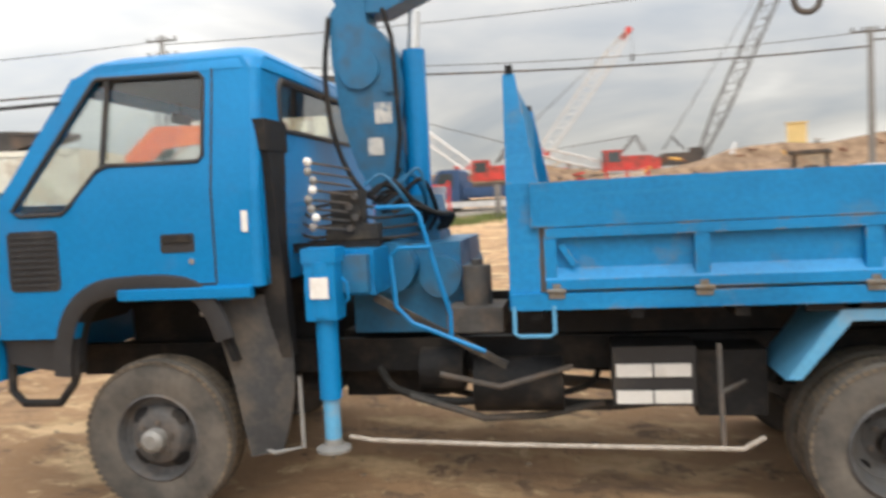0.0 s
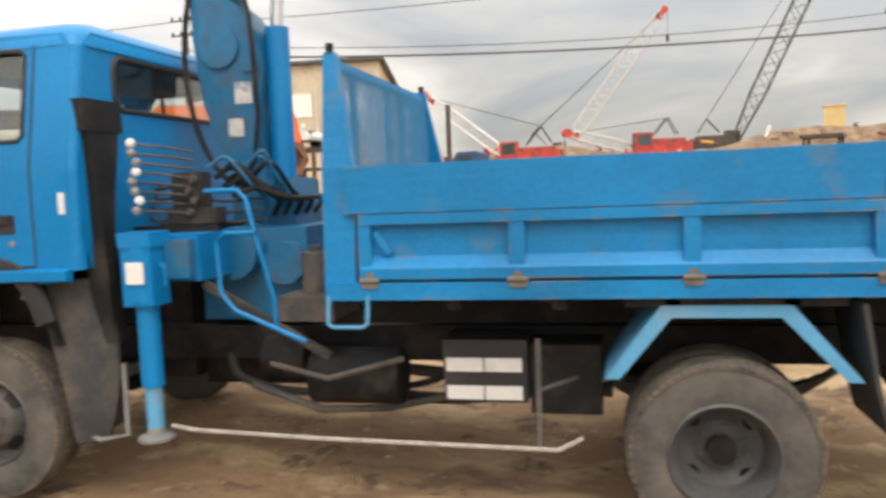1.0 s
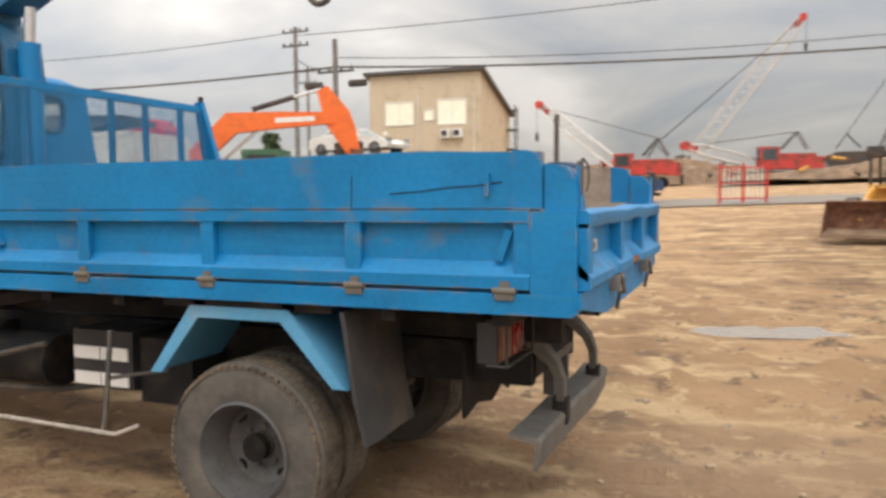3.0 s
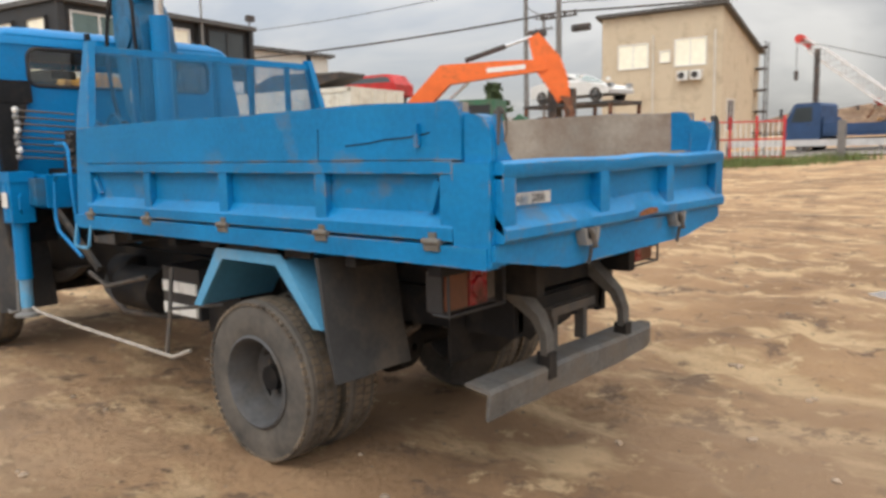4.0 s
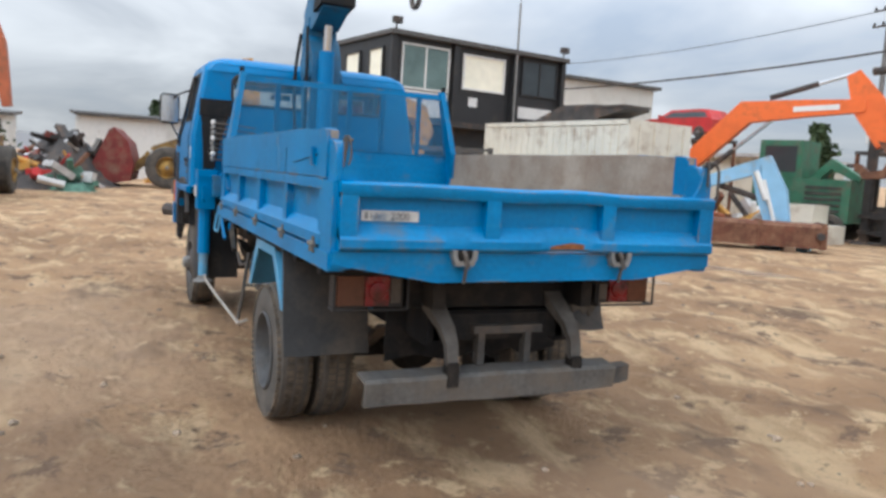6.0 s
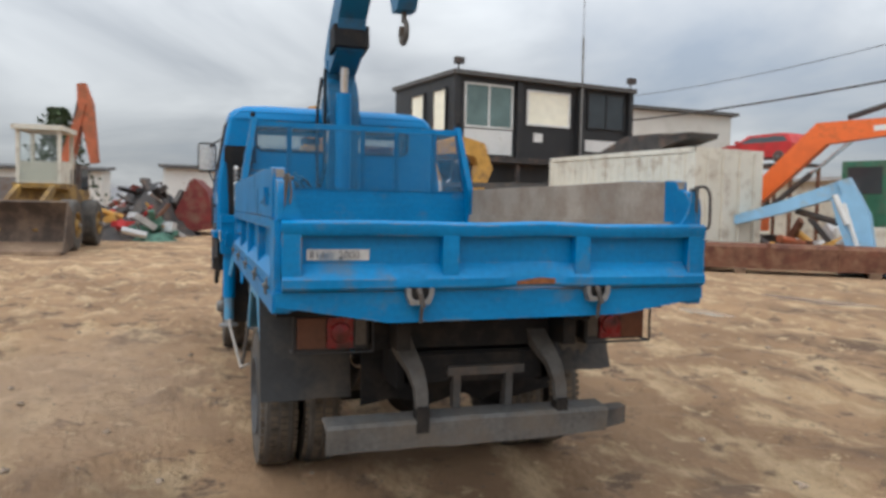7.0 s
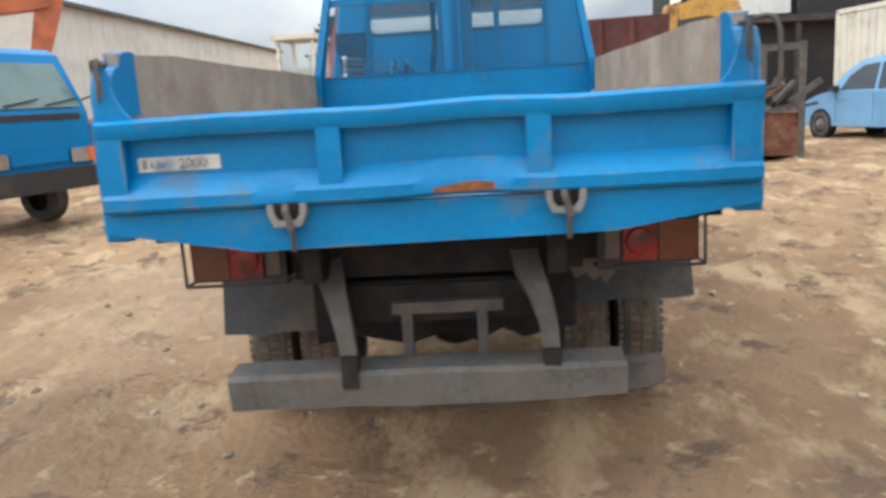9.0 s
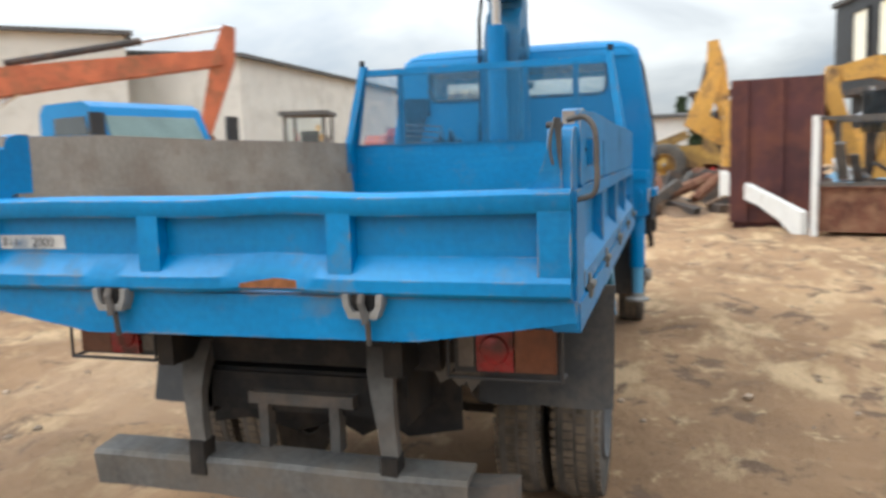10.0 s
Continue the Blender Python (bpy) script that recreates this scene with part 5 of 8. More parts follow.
def build_crane():
    # air intake duct behind the cab
    bm = bmesh.new()
    bx(bm, -1.60, -1.435, -1.0, -0.72, 1.80, 1.95)
    sn = part("air_intake", bm, BLACK, truck, "black snorkel air intake behind the cab", bevel=0.015)
    bm = bmesh.new()
    rows = []
    for x0, x1, y0, y1, z in ((-1.56, -1.44, -0.985, -0.75, 1.81), (-1.545, -1.43, -0.975, -0.78, 1.70), (-1.53, -1.42, -0.965, -0.83, 1.52), (-1.515, -1.41, -0.96, -0.865, 1.35), (-1.50, -1.39, -0.96, -0.87, 0.80)):
        rows.append([bm.verts.new(q) for q in ((x0, y0, z), (x1, y0, z), (x1, y1, z), (x0, y1, z))])
    for a, b in zip(rows, rows[1:]):
        for k in range(4):
            bm.faces.new((a[k], a[(k + 1) % 4], b[(k + 1) % 4], b[k]))
    bm.faces.new(rows[0])
    bm.faces.new(rows[-1][::-1])
    part("duct", bm, BLACK, sn, "tapering black duct", bevel=0.012)
    # outrigger beam and legs
    crane_base = part("outrigger_beam", boxed((-1.24, -0.98, -0.86, 0.86, 1.08, 1.30)), BLUE, truck, "blue outrigger cross beam", bevel=0.015)
    part("outrigger_slide", boxed((-1.22, -1.0, -0.92, 0.92, 1.10, 1.28)), BLUE_MID, truck, bevel=0.01)
    for s in (-1, 1):
        bm = bmesh.new()
        cyl(bm, (-1.20, s * 0.97, 1.0), (-1.20, s * 0.97, 1.26), 0.075, n=4 * 5)
        bx(bm, -1.285, -1.115, min(s * 0.88, s * 1.04), max(s * 0.88, s * 1.04), 1.255, 1.325)
        bx(bm, -1.275, -1.125, min(s * 0.89, s * 1.035), max(s * 0.89, s * 1.035), 0.985, 1.26)
        leg = part("outrigger_leg", bm, BLUE, truck, "blue outrigger leg with a white label", bevel=0.022)
        bm = bmesh.new()
        cyl(bm, (-1.20, s * 0.965, 0.60), (-1.20, s * 0.965, 1.0), 0.052)
        part("outer_tube", bm, BLUE, leg)
        bm = bmesh.new()
        cyl(bm, (-1.20, s * 0.965, 0.37), (-1.20, s * 0.965, 0.62), 0.040)
        part("inner_tube", bm, BLUE_FADE, leg)
        bm = bmesh.new()
        lathe(bm, [(0, 0.085), (0.015, 0.085), (0.03, 0.045), (0.06, 0.04)], (-1.20, s * 0.965, 0.345), 20, "z")
        part("foot", bm, STEEL, leg, "pale steel foot plate")
        part("label", boxed((-1.245, -1.155, s * 1.047 - 0.003, s * 1.047 + 0.003, 1.09, 1.19)), WHITE, leg, "white paper label", smooth=0)
        bm = bmesh.new()
        pipe(bm, [(-1.11, s * 0.98, 1.18), (-1.08, s * 1.0, 1.16), (-1.075, s * 1.0, 1.08), (-1.11, s * 0.98, 1.05)], 0.007)
        part("grip", bm, BLUE, leg)
    # base, column and rack drive
    bm = boxed((-1.22, -0.62, -0.42, 0.42, 0.82, 1.30))
    part("crane_base", bm, BLUE_MID, truck, "dirty blue crane base", bevel=0.03)
    bm = bmesh.new()
    cyl(bm, (-0.98, -0.55, 1.18), (-0.98, 0.55, 1.18), 0.135, n=24)
    cyl(bm, (-0.72, -0.50, 1.12), (-0.72, 0.50, 1.12), 0.11, n=24)
    part("slewing_drive", bm, BLUE_MID, truck, "blue cylindrical slewing drive")
    bm = bmesh.new()
    prism(bm, [(-1.16, 1.28), (-0.76, 1.28), (-0.80, 1.56), (-1.12, 1.56)], "y", -0.19, 0.19)
    part("column_foot", bm, BLUE_MID, truck, bevel=0.02)
    bm = bmesh.new()
    prism(bm, [(-1.28, 2.72), (-1.36, 2.62), (-1.36, 2.36), (-1.32, 2.0), (-1.24, 1.74), (-1.12, 1.54), (-0.96, 1.54), (-0.98, 1.95), (-0.95, 2.20), (-0.97, 2.36), (-1.06, 2.50), (-1.14, 2.56), (-1.15, 2.72)], "y", -0.13, 0.13)
    col = part("crane_column", bm, BLUE_MID, truck, "tall blue crane column with yellowed labels", bevel=0.015)
    bm = bmesh.new()
    cyl(bm, (-1.20, -0.15, 2.30), (-1.20, 0.15, 2.30), 0.12, n=24)
    cyl(bm, (-1.02, -0.15, 2.20), (-1.02, 0.15, 2.20), 0.05, n=16)
    part("pivot_boss", bm, BLUE_MID, col)
    for x, z, w, h in ((-1.12, 1.98, 0.10, 0.12), (-1.17, 1.80, 0.09, 0.10)):
        part("label", boxed((x, x + w, -0.134, -0.130, z, z + h)), LABEL, col, "yellowed instruction label", smooth=0)
    bm = bmesh.new()
    cyl(bm, (-0.90, -0.02, 1.52), (-0.90, -0.02, 2.40), 0.068, n=20)
    lc = part("lift_cylinder", bm, BLUE, truck, "blue upright lift cylinder")
    bm = bmesh.new()
    cyl(bm, (-0.90, -0.02, 2.40), (-0.88, -0.02, 2.62), 0.035, n=16)
    part("piston_rod", bm, CHROME, lc, "bright piston rod")
    # boom
    p0, p1 = Vector((-1.24, 0, 2.74)), Vector((0.95, 0, 4.35))
    d = (p1 - p0).normalized()
    up = Vector((-d.z, 0, d.x))
    bm = bmesh.new()
    prism(bm, [tuple((p0 + d * a + up * b)[i] for i in (0, 2)) for a, b in ((-0.12, -0.06), (0.08, -0.22), (0.42, -0.30), (0.62, -0.14), (1.5, -0.12), (1.5, 0.12), (0.2, 0.15), (-0.08, 0.10))], "y", -0.12, 0.12)
    boom = part("boom", bm, BLUE_MID, truck, "blue telescopic boom raised to the rear", bevel=0.012)
    bm = bmesh.new()
    beam(bm, p0 + d * 1.4, p1, 0.18, 0.18, up=(0, 1, 0))
    part("boom_extension", bm, BLUE_MID, boom, bevel=0.008)
    bm = bmesh.new()
    q = p0 + d * 0.42 - up * 0.20
    prism(bm, [(q.x - 0.14, q.z - 0.1), (q.x + 0.12, q.z - 0.06), (q.x + 0.10, q.z + 0.12), (q.x - 0.10, q.z + 0.10)], "y", -0.15, 0.15)
    part("rod_clevis", bm, BLACK, boom)
    part("label", boxed((-0.98, -0.80, -0.126, -0.122, 2.78, 2.90)), LABEL, boom, "pale worn label", smooth=0)
    bm = bmesh.new()
    bx(bm, p1.x - 0.1, p1.x + 0.22, -0.10, 0.10, p1.z - 0.22, p1.z + 0.08)
    part("boom_head", bm, BLUE_MID, boom, bevel=0.02)
    hx = 1.24
    bm = bmesh.new()
    for y in (-0.03, 0.03):
        cyl(bm, (hx - 0.04, y - 0.06, 2.72), (hx - 0.1, y - 0.06, p1.z - 0.1), 0.006, n=6)
    part("hoist_wire", bm, STEEL_DARK, boom)
    bm = bmesh.new()
    prism(bm, [(hx - 0.10, 2.84), (hx + 0.10, 2.84), (hx + 0.12, 2.70), (hx + 0.06, 2.60), (hx - 0.06, 2.60), (hx - 0.12, 2.70)], "y", -0.12, 0.0)
    hb = part("hook_block", bm, BLUE_MID, boom, bevel=0.02)
    bm = bmesh.new()
    pipe(bm, [(hx, -0.06, 2.62), (hx, -0.06, 2.54)] + [(hx + 0.065 * math.sin(a), -0.06, 2.48 + 0.065 * math.cos(a)) for a in [radians(k * 24) for k in range(14)]], 0.017)
    part("hook", bm, STEEL_DARK, hb, "dark forged hook")
    # control levers and hoses beside the column
    bm = boxed((-1.30, -1.02, -0.60, -0.50, 1.34, 1.42), (-1.27, -1.10, -0.59, -0.49, 1.42, 1.60), (-1.22, -1.10, -0.61, -0.585, 1.46, 1.52))
    bank = part("control_bank", bm, MUDDY_BLACK, truck, "bank of black oily crane control valves", bevel=0.012)
    for k in range(8):
        z = 1.40 + 0.045 * k
        x = -1.26 + 0.016 * math.sin(k * 1.7)
        bm = bmesh.new()
        pipe(bm, [(-1.16, -0.56, z - 0.01), (-1.20, -0.70, z + 0.004), (x, -0.90, z + 0.02)], 0.007, 6)
        lv = part("lever", bm, STEEL_DARK, bank)
        bm = bmesh.new()
        lathe(bm, [(-0.024, 0.0), (-0.016, 0.017), (0.0, 0.022), (0.016, 0.017), (0.024, 0.0)], (x, -0.905, z + 0.022), 10, "z")
        part("lever_knob", bm, WHITE if k in (1, 4, 7) else STEEL, lv, "worn pale lever knob")
    for k in range(4):
        bm = bmesh.new()
        cyl(bm, (-1.16 + 0.03 * (k % 2), -0.625, 1.40 + 0.055 * k), (-1.16 + 0.03 * (k % 2), -0.60, 1.40 + 0.055 * k), 0.018, n=10)
        part("valve_cap", bm, STEEL_DARK, bank, "bare steel valve cap")
    part("valve_rail", boxed((-1.50, -1.0, -0.64, -0.59, 1.285, 1.335), (-1.50, -1.0, -0.40, -0.35, 1.285, 1.335)), BLACK, truck, smooth=0)
    rnd = random.Random(4)
    for k in range(12):
        a = Vector((-1.10 + 0.045 * (k % 5), -0.52 + 0.015 * k, 1.62 - 0.05 * (k % 4)))
        e = Vector((-0.92 + 0.05 * (k % 4), -0.30 + 0.035 * k, 1.36))
        bm = bmesh.new()
        pipe(bm, bend([a, a + Vector((0.10, 0.02, 0.05 + rnd.uniform(-0.01, 0.03))), (a + e) / 2 + Vector((0.12, -0.06, 0.04)), e + Vector((0.05, -0.03, 0.08)), e], 4), rnd.choice((0.010, 0.013, 0.016)), 7)
        part("hose", bm, BLACK if k % 4 else BLUE_MID, truck, "hydraulic hose")
    for k in range(5):
        z = 1.30 + 0.055 * k
        bm = bmesh.new()
        pipe(bm, bend([(-1.50, -0.50 + 0.05 * k, z + 0.03), (-1.38, -0.55, z), (-1.20, -0.53, z + 0.015), (-1.05, -0.48, z - 0.02), (-0.85, -0.40, z - 0.01)], 3), 0.009, 6)
        part("oil_line", bm, MUDDY_BLACK, truck)
    # sagging pipes and a torn flap under the chassis
    for x0, x1, y, z, r in ((-1.1, -0.2, -0.50, 0.50, 0.022), (-0.5, 0.6, -0.36, 0.44, 0.03), (-0.9, 0.1, -0.28, 0.46, 0.018), (0.55, 1.0, -0.42, 0.50, 0.02)):
        bm = bmesh.new()
        pipe(bm, bend([(x0, y + 0.1, z + 0.12), (x0 + 0.12, y, z + 0.02), ((x0 + x1) / 2, y - 0.02, z - 0.04), (x1 - 0.1, y, z + 0.01), (x1, y + 0.08, z + 0.12)], 4), r, 8)
        part("under_pipe", bm, MUDDY_BLACK, truck)
    bm = bmesh.new()
    pipe(bm, bend([(-1.36, -0.14, 2.60), (-1.39, -0.17, 2.3), (-1.37, -0.18, 2.0), (-1.30, -0.18, 1.75), (-1.18, -0.2, 1.58), (-1.06, -0.2, 1.56), (-0.98, -0.18, 1.72)]), 0.016)
    part("hose", bm, BLACK, truck, "long black hose on the crane column")
    bm = bmesh.new()
    pipe(bm, [(-1.04, -0.16, 2.62), (-0.99, -0.17, 2.45), (-0.98, -0.17, 2.2), (-0.97, -0.17, 1.9), (-1.0, -0.17, 1.7)], 0.014)
    part("hose", bm, BLACK, truck)
    # step frame of bent blue bar and a filter can near the bed
    bm = bmesh.new()
    pipe(bm, [(-0.98, -0.78, 1.50), (-0.80, -0.80, 1.50), (-0.76, -0.80, 1.46), (-0.70, -0.82, 1.25), (-0.62, -0.84, 0.98), (-0.62, -0.84, 0.86)], 0.011)
    pipe(bm, [(-0.70, -0.84, 1.30), (-0.86, -0.84, 1.30), (-0.90, -0.84, 1.26), (-0.88, -0.86, 1.02), (-0.80, -0.88, 0.94), (-0.45, -0.9, 0.80)], 0.011)
    part("step_frame", bm, BLUE, truck, "bent blue tube step frame")
    bm = bmesh.new()
    beam(bm, (-1.0, -0.80, 1.06), (-0.36, -0.84, 0.72), 0.03, 0.035)
    part("stay_bar", bm, MUDDY_BLACK, truck)
    bm = bmesh.new()
    cyl(bm, (-0.52, -0.55, 0.98), (-0.52, -0.55, 1.18), 0.075)
    cyl(bm, (-0.52, -0.55, 1.18), (-0.52, -0.55, 1.21), 0.03)
    bx(bm, -0.66, -0.38, -0.72, -0.4, 0.86, 0.98)
    part("hydraulic_filter", bm, STEEL_DARK, truck, "grey hydraulic filter can", bevel=0.008)


build_crane()

# ---- the yard round the truck ----
YELLOW = mat("faded_yellow_paint", (0.66, 0.35, 0.065), 0.55, dark=0.7, scale=3, bump=0.1, dirt=(0.20, 0.12, 0.06), dirt_at=0.58, dirt_scale=3)
ORANGE = mat("orange_machine_paint", (0.75, 0.14, 0.02), 0.45, dark=0.82, scale=2, bump=0.05, dirt=(0.35, 0.10, 0.03), dirt_at=0.66, dirt_scale=2)
ORANGE_OLD = mat("weathered_orange_paint", (0.44, 0.115, 0.045), 0.6, dark=0.7, scale=2, bump=0.1, dirt=(0.22, 0.11, 0.06), dirt_at=0.6, dirt_scale=3)
RED = mat("red_machine_paint", (0.50, 0.025, 0.025), 0.5, dark=0.75, scale=2, bump=0.1, dirt=(0.20, 0.06, 0.04), dirt_at=0.62)
# red toned to imitate haze over the far cranes, with dirt patches
CRANE_RED = mat("hazed_crane_red", (0.52, 0.045, 0.035), 0.6, dark=0.7, scale=1, bump=0.1, dirt=(0.10, 0.06, 0.05), dirt_at=0.56, dirt_scale=1.2)
MAROON = mat("dull_maroon_paint", (0.17, 0.022, 0.018), 0.7, dark=0.65, scale=2, bump=0.2, dirt=(0.22, 0.13, 0.09), dirt_at=0.60, dirt_scale=2.5)
BIN_RED = mat("dark_maroon_bin_paint", (0.065, 0.018, 0.018), 0.75, dark=0.6, scale=1.2, bump=0.2, dirt=(0.15, 0.055, 0.035), dirt_at=0.57, dirt_scale=1.6)
BUCKET = mat("earth_worn_bucket_steel", (0.085, 0.06, 0.045), 0.85, dark=0.6, scale=2, bump=0.3, dirt=(0.20, 0.14, 0.095), dirt_at=0.58, dirt_scale=2)
RUST_STEEL = mat("rusty_steel", (0.12, 0.045, 0.025), 0.9, dark=0.55, scale=3, bump=0.4, dirt=(0.22, 0.12, 0.07), dirt_at=0.55, dirt_scale=4)
DARK_STEEL = mat("dark_machine_steel", (0.045, 0.04, 0.038), 0.75, dark=0.6, scale=4, bump=0.3, dirt=(0.15, 0.10, 0.07), dirt_at=0.6)
SILVER = mat("silver_car_paint", (0.36, 0.38, 0.41), 0.35, metal=0.3, dark=0.9, scale=2, bump=0.0)
OFFWHITE = mat("grimy_white_lorry_paint", (0.46, 0.45, 0.42), 0.5, dark=0.88, scale=2, bump=0.05, dirt=(0.28, 0.23, 0.18), dirt_at=0.66, dirt_scale=2)
PURPLE = mat("violet_blue_paint", (0.05, 0.06, 0.21), 0.5, dark=0.75, scale=2, bump=0.05, dirt=(0.16, 0.13, 0.14), dirt_at=0.63)
PALE_BLUE = mat("pale_blue_paint", (0.26, 0.47, 0.66), 0.4, dark=0.85, scale=2, bump=0.05, dirt=(0.35, 0.32, 0.28), dirt_at=0.67)
NAVY = mat("navy_tarpaulin", (0.025, 0.06, 0.14), 0.7, dark=0.75, scale=2)
GREEN = mat("green_machine_paint", (0.04, 0.16, 0.09), 0.55, dark=0.7, scale=3, bump=0.1, dirt=(0.15, 0.15, 0.11), dirt_at=0.58)
BEIGE = mat("beige_cladding", (0.56, 0.46, 0.33), 0.75, dark=0.9, scale=0.8, bump=0.05, dirt=(0.34, 0.27, 0.19), dirt_at=0.62, dirt_scale=0.8)
GREYWALL = mat("pale_grey_cladding", (0.62, 0.595, 0.54), 0.75, dark=0.92, scale=0.6, bump=0.05, dirt=(0.47, 0.44, 0.385), dirt_at=0.62, dirt_scale=0.7)
CREAM = mat("cream_container_paint", (0.66, 0.62, 0.52), 0.6, dark=0.88, scale=1.2, bump=0.08, dirt=(0.33, 0.24, 0.16), dirt_at=0.64, dirt_scale=2)
CREAM_YELLOW = mat("pale_yellow_paint", (0.62, 0.46, 0.20), 0.6, dark=0.85, scale=1, bump=0.05)
ROOF_DARK = mat("dark_roof_sheet", (0.09, 0.085, 0.08), 0.7, dark=0.8, scale=2)
BLACK_PAINT = mat("black_cabin_paint", (0.02, 0.02, 0.021), 0.5, dark=0.8, scale=2, bump=0.05, dirt=(0.07, 0.06, 0.05), dirt_at=0.66)
# pale warm colour stands in for window light and sky reflections, no blinds
BRIGHT_PANE = mat("painted_bright_pane", (0.90, 0.86, 0.70), 0.6, dark=0.92, scale=3, bump=0)
PANE = mat("dim_window_pane", (0.05, 0.06, 0.065), 0.08, dark=0.8, scale=2, bump=0)
# greenish base colour imitates reflections, on top of the pane's own gloss
SCREEN_PANE = mat("windscreen_glass", (0.13, 0.19, 0.18), 0.08, dark=0.8, scale=2, bump=0)
POLE = mat("weathered_concrete_pole", (0.17, 0.16, 0.15), 0.85, dark=0.8, scale=4)
BRUSH = mat("dark_foliage", (0.05, 0.075, 0.03), 0.9, dark=0.6, scale=5)
GRASS = mat("dry_grass", (0.13, 0.16, 0.05), 0.9, dark=0.6, scale=5)
EARTH = mat("brown_spoil_heap", (0.24, 0.16, 0.10), 0.95, dark=0.65, scale=1.5, bump=0.6, dirt=(0.13, 0.08, 0.05), dirt_at=0.52, dirt_scale=1.2)
GREEN_NET = mat("green_netting", (0.10, 0.20, 0.15), 0.9, dark=0.6, scale=6, bump=0.4)
TIN = mat("galvanised_sheet", (0.55, 0.54, 0.53), 0.5, metal=0.4, dark=0.8, scale=3)
YELLOW_OLD = mat("mud_stained_yellow", (0.40, 0.24, 0.05), 0.65, dark=0.6, scale=2.5, bump=0.2, dirt=(0.16, 0.10, 0.05), dirt_at=0.5, dirt_scale=2.2)
STEEL_GREY = mat("faded_grey_machine_paint", (0.22, 0.21, 0.20), 0.7, dark=0.7, scale=2.5, bump=0.15, dirt=(0.16, 0.09, 0.05), dirt_at=0.56)
CAR_BLUE = mat("light_blue_car_paint", (0.19, 0.38, 0.60), 0.35, dark=0.88, scale=2, bump=0.02, coat=0.4)
CAR_RED = mat("red_car_lens", (0.42, 0.012, 0.03), 0.2, dark=0.85, scale=8, bump=0.0)
PUDDLE = mat("muddy_water", (0.30, 0.25, 0.20), 0.05, dark=0.9, scale=1, bump=0.0, spec=0.9)
PAVING = mat("grey_road_surface", (0.22, 0.19, 0.16), 0.9, dark=0.8, scale=0.6, bump=0.2)


def on_ground(x, y, turn=0.0, dz=0.0):
    return pose(x, y, height(x, y) + dz, 0, 0, turn)


def tracks(p, length, width, h, gap, material=DARK_STEEL):
    for s in (-1, 1):
        y = s * (gap + width / 2)
        r = h / 2
        prof = [(x, z) for x, z in [(length / 2 - r + r * math.cos(radians(a)), r + r * math.sin(radians(a))) for a in range(-90, 91, 30)] + [(-length / 2 + r + r * math.cos(radians(a)), r + r * math.sin(radians(a))) for a in range(90, 271, 30)]]
        bm = bmesh.new()
        prism(bm, prof, "y", y - width / 2, y + width / 2)
        t = part("track", bm, material, p, "muddy crawler track")
        bm = bmesh.new()
        for (x0, z0), (x1, z1) in zip(prof, prof[1:] + prof[:1]):
            k = max(1, int(math.hypot(x1 - x0, z1 - z0) / 0.2))
            for i in range(k):
                q = (i + 0.5) / k
                d = Vector((x1 - x0, 0, z1 - z0)).normalized()
                c = Vector((x0 + (x1 - x0) * q, y, z0 + (z1 - z0) * q))
                beam(bm, c - d * 0.05, c + d * 0.05, width * 1.02, 0.05)
        tagged(part("track_shoe", bm, material, t), kind="stuff")
        for i in range(5):
            bm = bmesh.new()
            x = -length / 2 + r + i * (length - 2 * r) / 4
            cyl(bm, (x, y - s * 0.02, r), (x, y + s * (width / 2 + 0.02), r), r * 0.55, n=14)
            part("track_roller", bm, DARK_STEEL, t)


def arm(p, name, pts, w, material, label=""):
    bm = bmesh.new()
    prism(bm, pts, "y", -w / 2, w / 2)
    return part(name, bm, material, p, label, bevel=0.02)


def ram(p, a, b, r=0.06):
    a, b = Vector((a[0], 0, a[1])), Vector((b[0], 0, b[1]))
    bm = bmesh.new()
    cyl(bm, a, a.lerp(b, 0.6), r, n=10)
    rr = part("ram", bm, DARK_STEEL, p)
    bm = bmesh.new()
    cyl(bm, a.lerp(b, 0.58), b, r * 0.6, n=10)
    part("ram_rod", bm, CHROME, rr)


def limb(pts, widths):
    """An outline round a bent centre line in the x-z plane."""
    up, lo = [], []
    for i, (p, w) in enumerate(zip(pts, widths)):
        a, b = pts[max(i - 1, 0)], pts[min(i + 1, len(pts) - 1)]
        d = Vector((b[0] - a[0], b[1] - a[1])).normalized()
        up.append((p[0] - d.y * w / 2, p[1] + d.x * w / 2))
        lo.append((p[0] + d.y * w / 2, p[1] - d.x * w / 2))
    return up + lo[::-1]


